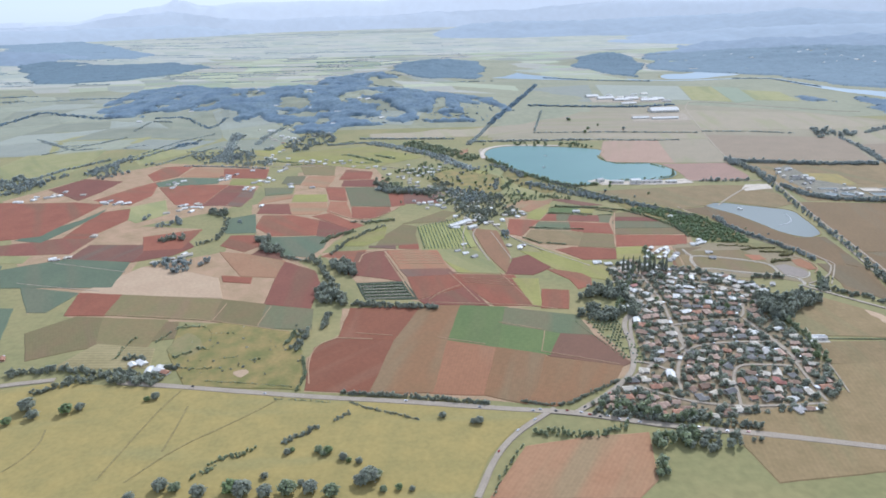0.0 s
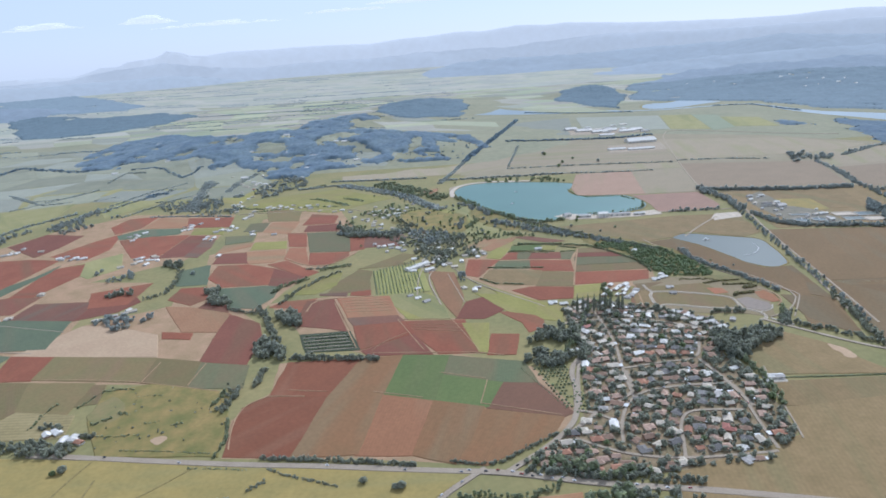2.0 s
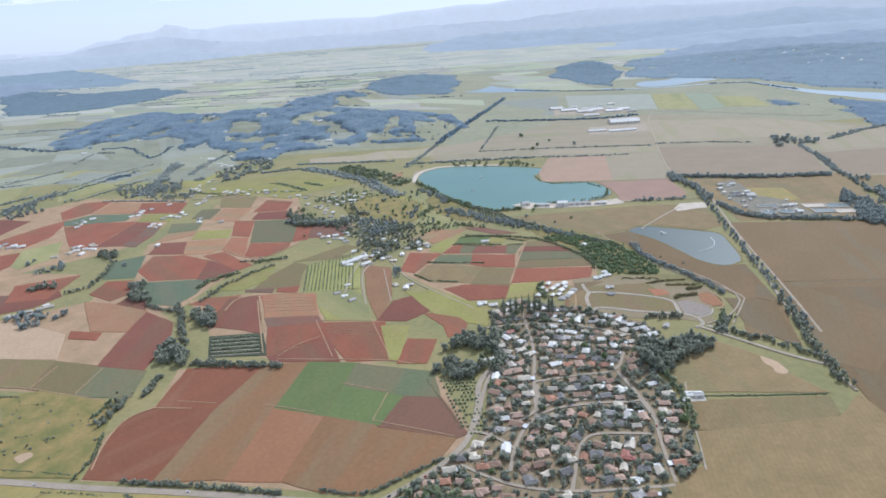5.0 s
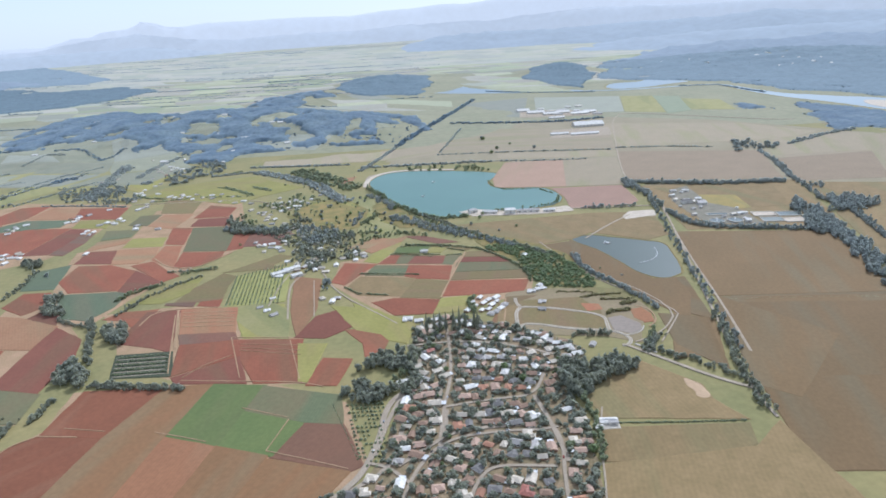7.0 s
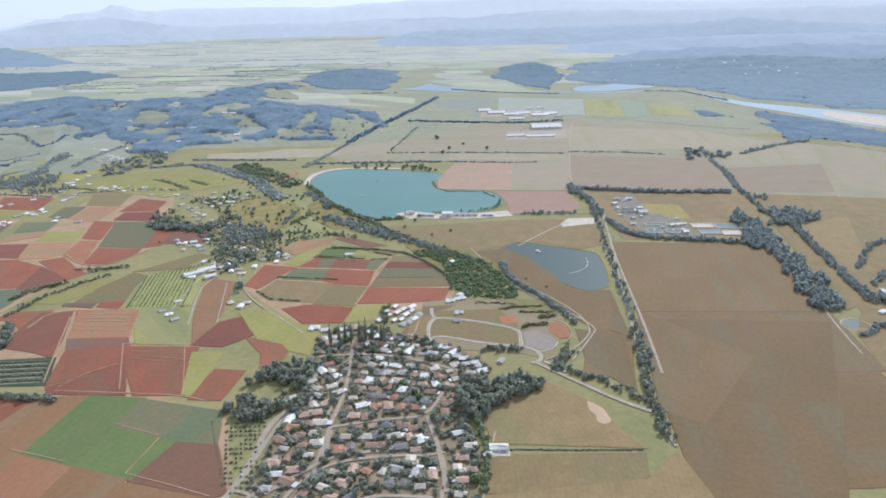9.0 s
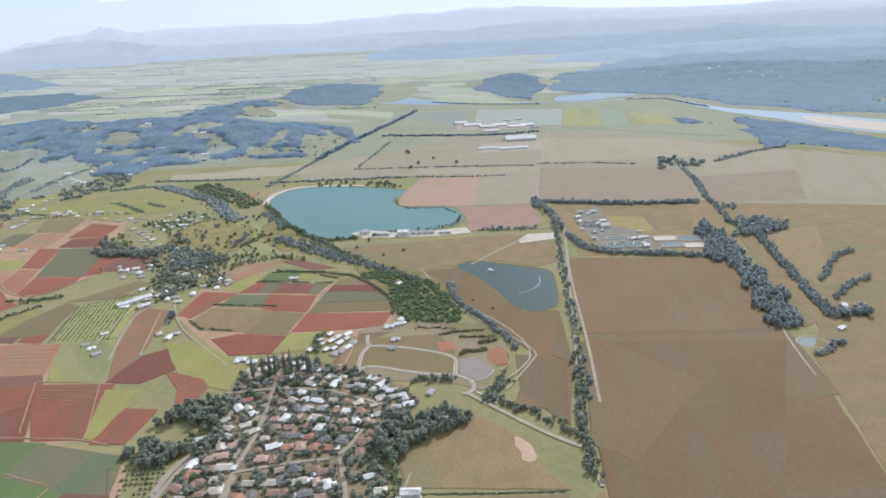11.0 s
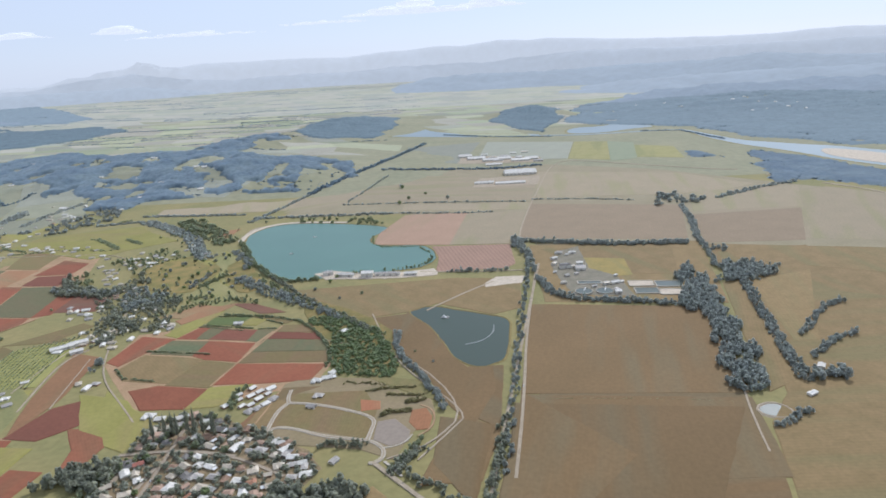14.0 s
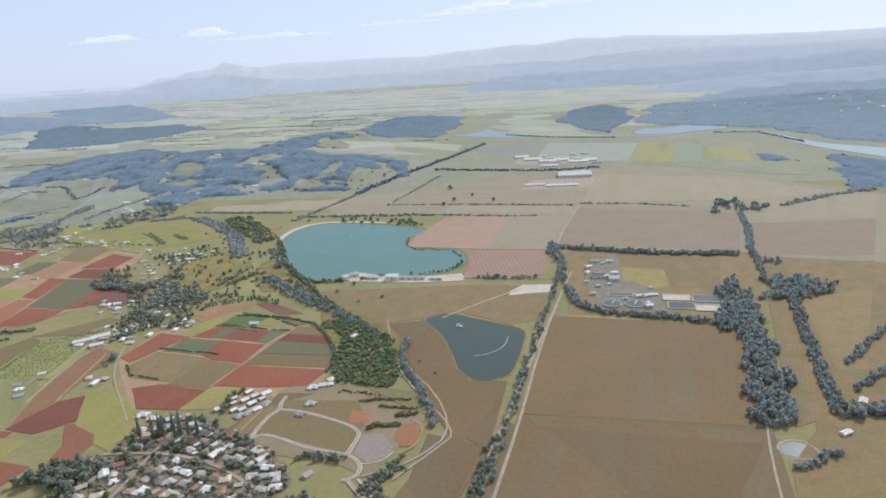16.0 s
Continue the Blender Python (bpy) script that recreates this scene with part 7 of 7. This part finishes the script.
def shed(x, y, w, d, h, turn, roof, label, group="sheds", z=0.1):
    """A long gabled shed with ribbed roof, doors and a ridge vent."""
    root = new("shed")
    bm = bmesh.new()
    box(bm, 0, 0, -0.15, w, d, h + 0.15)
    part("wall", bm, WALLS[0], root)
    bm = bmesh.new()
    hip(bm, w, d, h, d * 0.16, 0.4, True)
    top = part("roof", bm, roof, root)
    bm = bmesh.new()
    box(bm, 0, 0, h + d * 0.155, w * 0.7, d * 0.06, 0.25)
    part("ridge_vent", bm, TRIM, top)
    for i in range(max(1, int(w / 6))):
        bm = bmesh.new()
        box(bm, -w / 2 + (i + 0.5) * w / max(1, int(w / 6)), -d / 2 - 0.02, 0, 2.0, 0.08, h * 0.75)
        part("roller_door", bm, ROOFS["grey"], root)
    root.matrix_basis = pose(x, y, height(x, y) + z, 0, 0, turn)
    return tagged(root, label, "shed", group)


WHITE, GREY = ROOFS["white"], ROOFS["grey"]
tagged(slab("farm_yard", wavering([(230, 371), (242, 371), (242, 362), (229, 362)], 4, 0.4), 0.3, 0.46, CONCRETE), "pale concrete yard beside a farm shed", "yard", "", "structure")
shed(239, 367, 5, 3.4, 1.4, -4, GREY, "grey farm shed on a concrete yard", "sheds", 0.46)
shed(231, 363, 4, 2.6, 1.2, 4, WHITE, "small white farm shed on a concrete yard", "sheds", 0.46)
for x, y, w, d, h, a in ((16, 609, 16, 6, 2.4, 35), (24, 617, 14, 6, 2.4, 35), (31, 602, 9, 5, 2, 35), (139, 643, 7, 4, 1.6, 0), (237, 368, 9, 4.4, 1.5, -4), (513, 497, 6, 3, 1.5, 30), (535, 529, 6, 4, 1.6, 60)):
    shed(x, y, w, d, h, a, WHITE, "white farm shed with a shiny metal roof")
for x, y, w, d, h, a, r in ((229, 748, 11, 8, 4, 0, WHITE), (248, 748, 24, 5, 2.5, -4, GREY), (208, 751, 16, 5, 2.4, -8, WHITE), (190, 758, 9, 6, 3, 20, GREY), (270, 746, 12, 5, 2.2, -4, WHITE)):
    shed(x, y, w, d, h, a, r, "pale quarry shed beside the lake", "quarry sheds", 0.4)
for x, y, w, d, h, a in ((423, 1251, 52, 26, 3.9, 2), (400, 1170, 46, 10, 2.2, 2), (360, 1180, 30, 10, 2.2, 2), (357, 1432, 34, 18, 2.8, 5), (383, 1405, 30, 16, 2.8, 5), (409, 1417, 26, 16, 2.8, 0), (438, 1389, 34, 14, 2.8, 0), (460, 1402, 24, 16, 2.8, 0), (336, 1466, 26, 18, 2.8, 5), (386, 1352, 30, 10, 2.2, 0)):
    shed(x, y, w, d, h, a, WHITE, "large white industrial shed on the plain", "industrial sheds")
for k, (x, y) in enumerate([(375, 1475), (390, 1440), (412, 1447), (438, 1424), (456, 1397), (469, 1372), (432, 1480), (456, 1488), (397, 1394)]):
    shed(x, y, 12 + 3 * (k % 3), 7 + 2 * (k % 2), 2.2, 4 - 3 * (k % 3), (WHITE, ROOFS["cream"], GREY)[k % 3], "low pale industrial shed on the plain", "industrial sheds")
tagged(slab("factory_yard", wavering([(340, 1150), (440, 1150), (452, 1225), (356, 1225)], 12, 3), 0.3, 0.5, GRAVEL), "pale bare yard of a factory", "yard", "", "structure")
tagged(slab("factory_yard", wavering([(320, 1385), (475, 1360), (480, 1420), (330, 1480)], 12, 4), 0.3, 0.5, GRAVEL), "pale gravel yard between sheds", "yard", "", "structure")
YARD = material("grey_works_gravel", (0.25, 0.22, 0.165), (0.19, 0.175, 0.12), 9, 0.8, 0.95, 0.2, 0)
tagged(slab("works_yard", wavering([(402, 756), (420, 800), (438, 812), (436, 740), (455, 716), (458, 664), (410, 672), (404, 716)], 6, 1.2), 0.32, 0.44, YARD), "grey gravel yard of the treatment works", "yard", "", "structure")
for x, y, w, d, h, a, r in ((414, 745, 10, 7, 3, 5, ROOFS["dark"]), (428, 788, 7, 4, 2, 0, WHITE), (427, 738, 9, 9, 2.4, 0, GREY), (429, 752, 6, 4, 2.5, 0, WHITE), (446, 672, 5, 5, 2.4, 0, WHITE), (449, 696, 8, 4, 1.8, 20, WHITE), (415, 789, 7, 4, 2, 0, GREY), (408, 772, 6, 4, 2, 30, WHITE)):
    shed(x, y, w, d, h, a, r, "small works building with a pale roof", "works buildings", 0.4)
for k, (x, y) in enumerate([(403, 732), (412, 720), (421, 744), (427, 737), (430, 689), (441, 694), (454, 715), (446, 679), (406, 701), (455, 698), (421, 724), (406, 755), (422, 783)]):
    shed(x, y, 3.2 + k % 3, 2.4 + k % 2, 1.2 + 0.4 * (k % 3), 5 + 17 * (k % 4), (WHITE, GREY, ROOFS["cream"])[k % 3], "small works building with a pale roof", "works buildings", 0.4)
MURK = water_material("murky_tank_water", (0.11, 0.13, 0.11), 0.25)


def settling_tank(x, y, r):
    root = new("settling_tank")
    bm = bmesh.new()
    for k in range(32):
        a, b = k / 32 * 2 * math.pi, (k + 1) / 32 * 2 * math.pi
        v = [bm.verts.new((q * math.cos(c), q * math.sin(c), z)) for q, z in ((r, 0), (r, 1.1), (r * 0.93, 1.1), (r * 0.93, 0.5)) for c in (a, b)]
        for i in range(3):
            bm.faces.new((v[2 * i], v[2 * i + 1], v[2 * i + 3], v[2 * i + 2]))
    bmesh.ops.remove_doubles(bm, verts=bm.verts[:], dist=0.001)
    part("wall", bm, CONCRETE, root)
    mesh("water", [(r * 0.94 * math.cos(k / 32 * 2 * math.pi), r * 0.94 * math.sin(k / 32 * 2 * math.pi), 0.8) for k in range(32)], [tuple(range(32))], MURK, root)
    bm = bmesh.new()
    box(bm, r / 2, 0, 1.12, r, 0.5, 0.35)
    part("scraper_bridge", bm, TRIM, root, "white scraper bridge")
    root.matrix_basis = pose(x, y, 0.4, 0, 0, 70)
    return tagged(root, "round concrete settling tank with dark water", "tank", "settling tanks")


def basin(x, y, w, d, mat, words, z=0.3):
    root = new("basin")
    bm = bmesh.new()
    for px, py, pw, pd in ((0, -d / 2, w, 0.9), (0, d / 2, w, 0.9), (-w / 2, 0, 0.9, d - 0.9), (w / 2, 0, 0.9, d - 0.9)):
        box(bm, px, py, 0, pw, pd, 0.7)
    part("kerb", bm, CONCRETE, root)
    mesh("water", [(-w / 2, -d / 2, 0.4), (w / 2, -d / 2, 0.4), (w / 2, d / 2, 0.4), (-w / 2, d / 2, 0.4)], [(0, 1, 2, 3)], mat, root)
    root.matrix_basis = pose(x, y, z, 0, 0, -6)
    return tagged(root, words, "basin", "works basins")


settling_tank(419, 678, 7.5)
settling_tank(436, 677, 7.5)
basin(428, 700, 20, 7, MURK, "rectangular aeration basin with dark water", 0.4)
basin(470, 692, 20, 13, SAND, "drying basin with pale sediment")
basin(492, 688, 21, 14, MURK, "shallow basin with murky grey water")
basin(470, 674, 19, 13, POND, "shallow basin with green-grey water")
basin(490, 669, 21, 13, SAND, "wide drying basin with pale sludge")


def dredge(x, y, s, turn):
    root = new("dredge")
    bm = bmesh.new()
    box(bm, 0, 0, -0.2, 7, 1.1, 0.7)
    box(bm, 0, 1.9, -0.2, 7, 1.1, 0.7)
    part("pontoon", bm, ROOFS["grey"], root, "grey steel pontoons")
    bm = bmesh.new()
    box(bm, -0.6, 0.95, 0.5, 5, 2.6, 0.18)
    part("deck", bm, TRIM, root)
    bm = bmesh.new()
    box(bm, -1.2, 0.95, 0.68, 2, 1.8, 1.3)
    part("cabin", bm, TRIM, root, "white cabin")
    bm = bmesh.new()
    box(bm, 2.6, 0.95, 0.6, 0.4, 1.6, 1.9, 0, 0.6)
    part("gantry", bm, ROOFS["grey"], root)
    root.matrix_basis = pose(x, y, 0.2, 0, 0, turn) @ Matrix.Scale(s, 4)
    return tagged(root, "white floating dredge on the pond", "boat")


dredge(303, 636, 0.85, -25)
dredge(136, 836, 0.6, 30)
dredge(148, 902, 0.6, 0)
tagged(strip("floating_pipe", [(318, 585), (330, 590), (339, 603), (340, 618)], 0.32, 0.42, TRIM), "curved pale floating pipeline on the pond", "pipe")

# ---- cars ----
TYRE = plain("black_tyre", (0.03, 0.03, 0.03), 0.8)
PAINTS = [plain("white_car_paint", (0.8, 0.8, 0.8), 0.25), plain("silver_car_paint", (0.5, 0.51, 0.52), 0.25, 0.4), plain("dark_car_paint", (0.05, 0.06, 0.08), 0.25), plain("red_car_paint", (0.4, 0.05, 0.04), 0.25)]


def car(paint):
    root = new("car")
    bm = bmesh.new()
    box(bm, 0, 0, 0.12, 1.75, 0.72, 0.26)
    bmesh.ops.bevel(bm, geom=bm.edges[:], offset=0.05, segments=1, affect="EDGES")
    part("body", bm, paint, root)
    bm = bmesh.new()
    box(bm, -0.08, 0, 0.37, 1.0, 0.64, 0.22, 0, 0.78)
    part("cabin", bm, GLASS, root, "dark glazed cabin")
    bm = bmesh.new()
    box(bm, -0.08, 0, 0.592, 0.7, 0.5, 0.02)
    part("roof", bm, paint, root)
    for px in (-0.55, 0.55):
        for py in (-0.34, 0.34):
            bm = bmesh.new()
            bmesh.ops.create_cone(bm, cap_ends=True, segments=10, radius1=0.14, radius2=0.14, depth=0.1, matrix=pose(px, py, 0.14, 90, 0, 0))
            part("wheel", bm, TYRE, root)
    return root


CARS = [car(p) for p in PAINTS]
CAR_WORDS = ("white car on the road", "silver car on the road", "dark car on the road", "red car on the road")
USED = set()
for i, (x, y, a) in enumerate(((73, 295.3, -17), (77, 293.0, -17), (82, 291.0, -17), (86, 291.2, -17), (91, 288.3, -17), (96, 288.3, -17), (101, 285.4, -17), (66, 297.2, -8), (60, 297.0, -8), (52, 298.8, -9), (48, 297.9, -9), (129, 279.6, -12), (142, 276.0, -11), (152, 274.9, -11),
                                (-144, 331, 170), (-100, 321.4, 170), (20, 302.5, 170), (-20, 310.4, 170), (81, 303.4, 40), (92, 312.2, 42), (76, 300, 38), (117, 355, 79), (120.4, 380, 90), (48, 290, 44), (38, 281.4, 46), (27, 265, 58), (146, 352, 52), (155, 400, 80), (158, 440, 92), (170, 364.6, 6), (185, 366, 3),
                                (209, 342, 84), (164, 318, 82), (366, 627, 80), (373, 668, 80), (352, 521, 82), (340, 480, 80))):
    k = (i * 7 + i // 3) % 4 if i % 3 else 0
    m = pose(x, y, 0.53, 0, 0, a)
    ob = copy_thing(CARS[k], m) if k in USED else CARS[k]
    USED.add(k)
    ob.matrix_basis = m
    tagged(ob, CAR_WORDS[k], "car", "cars")
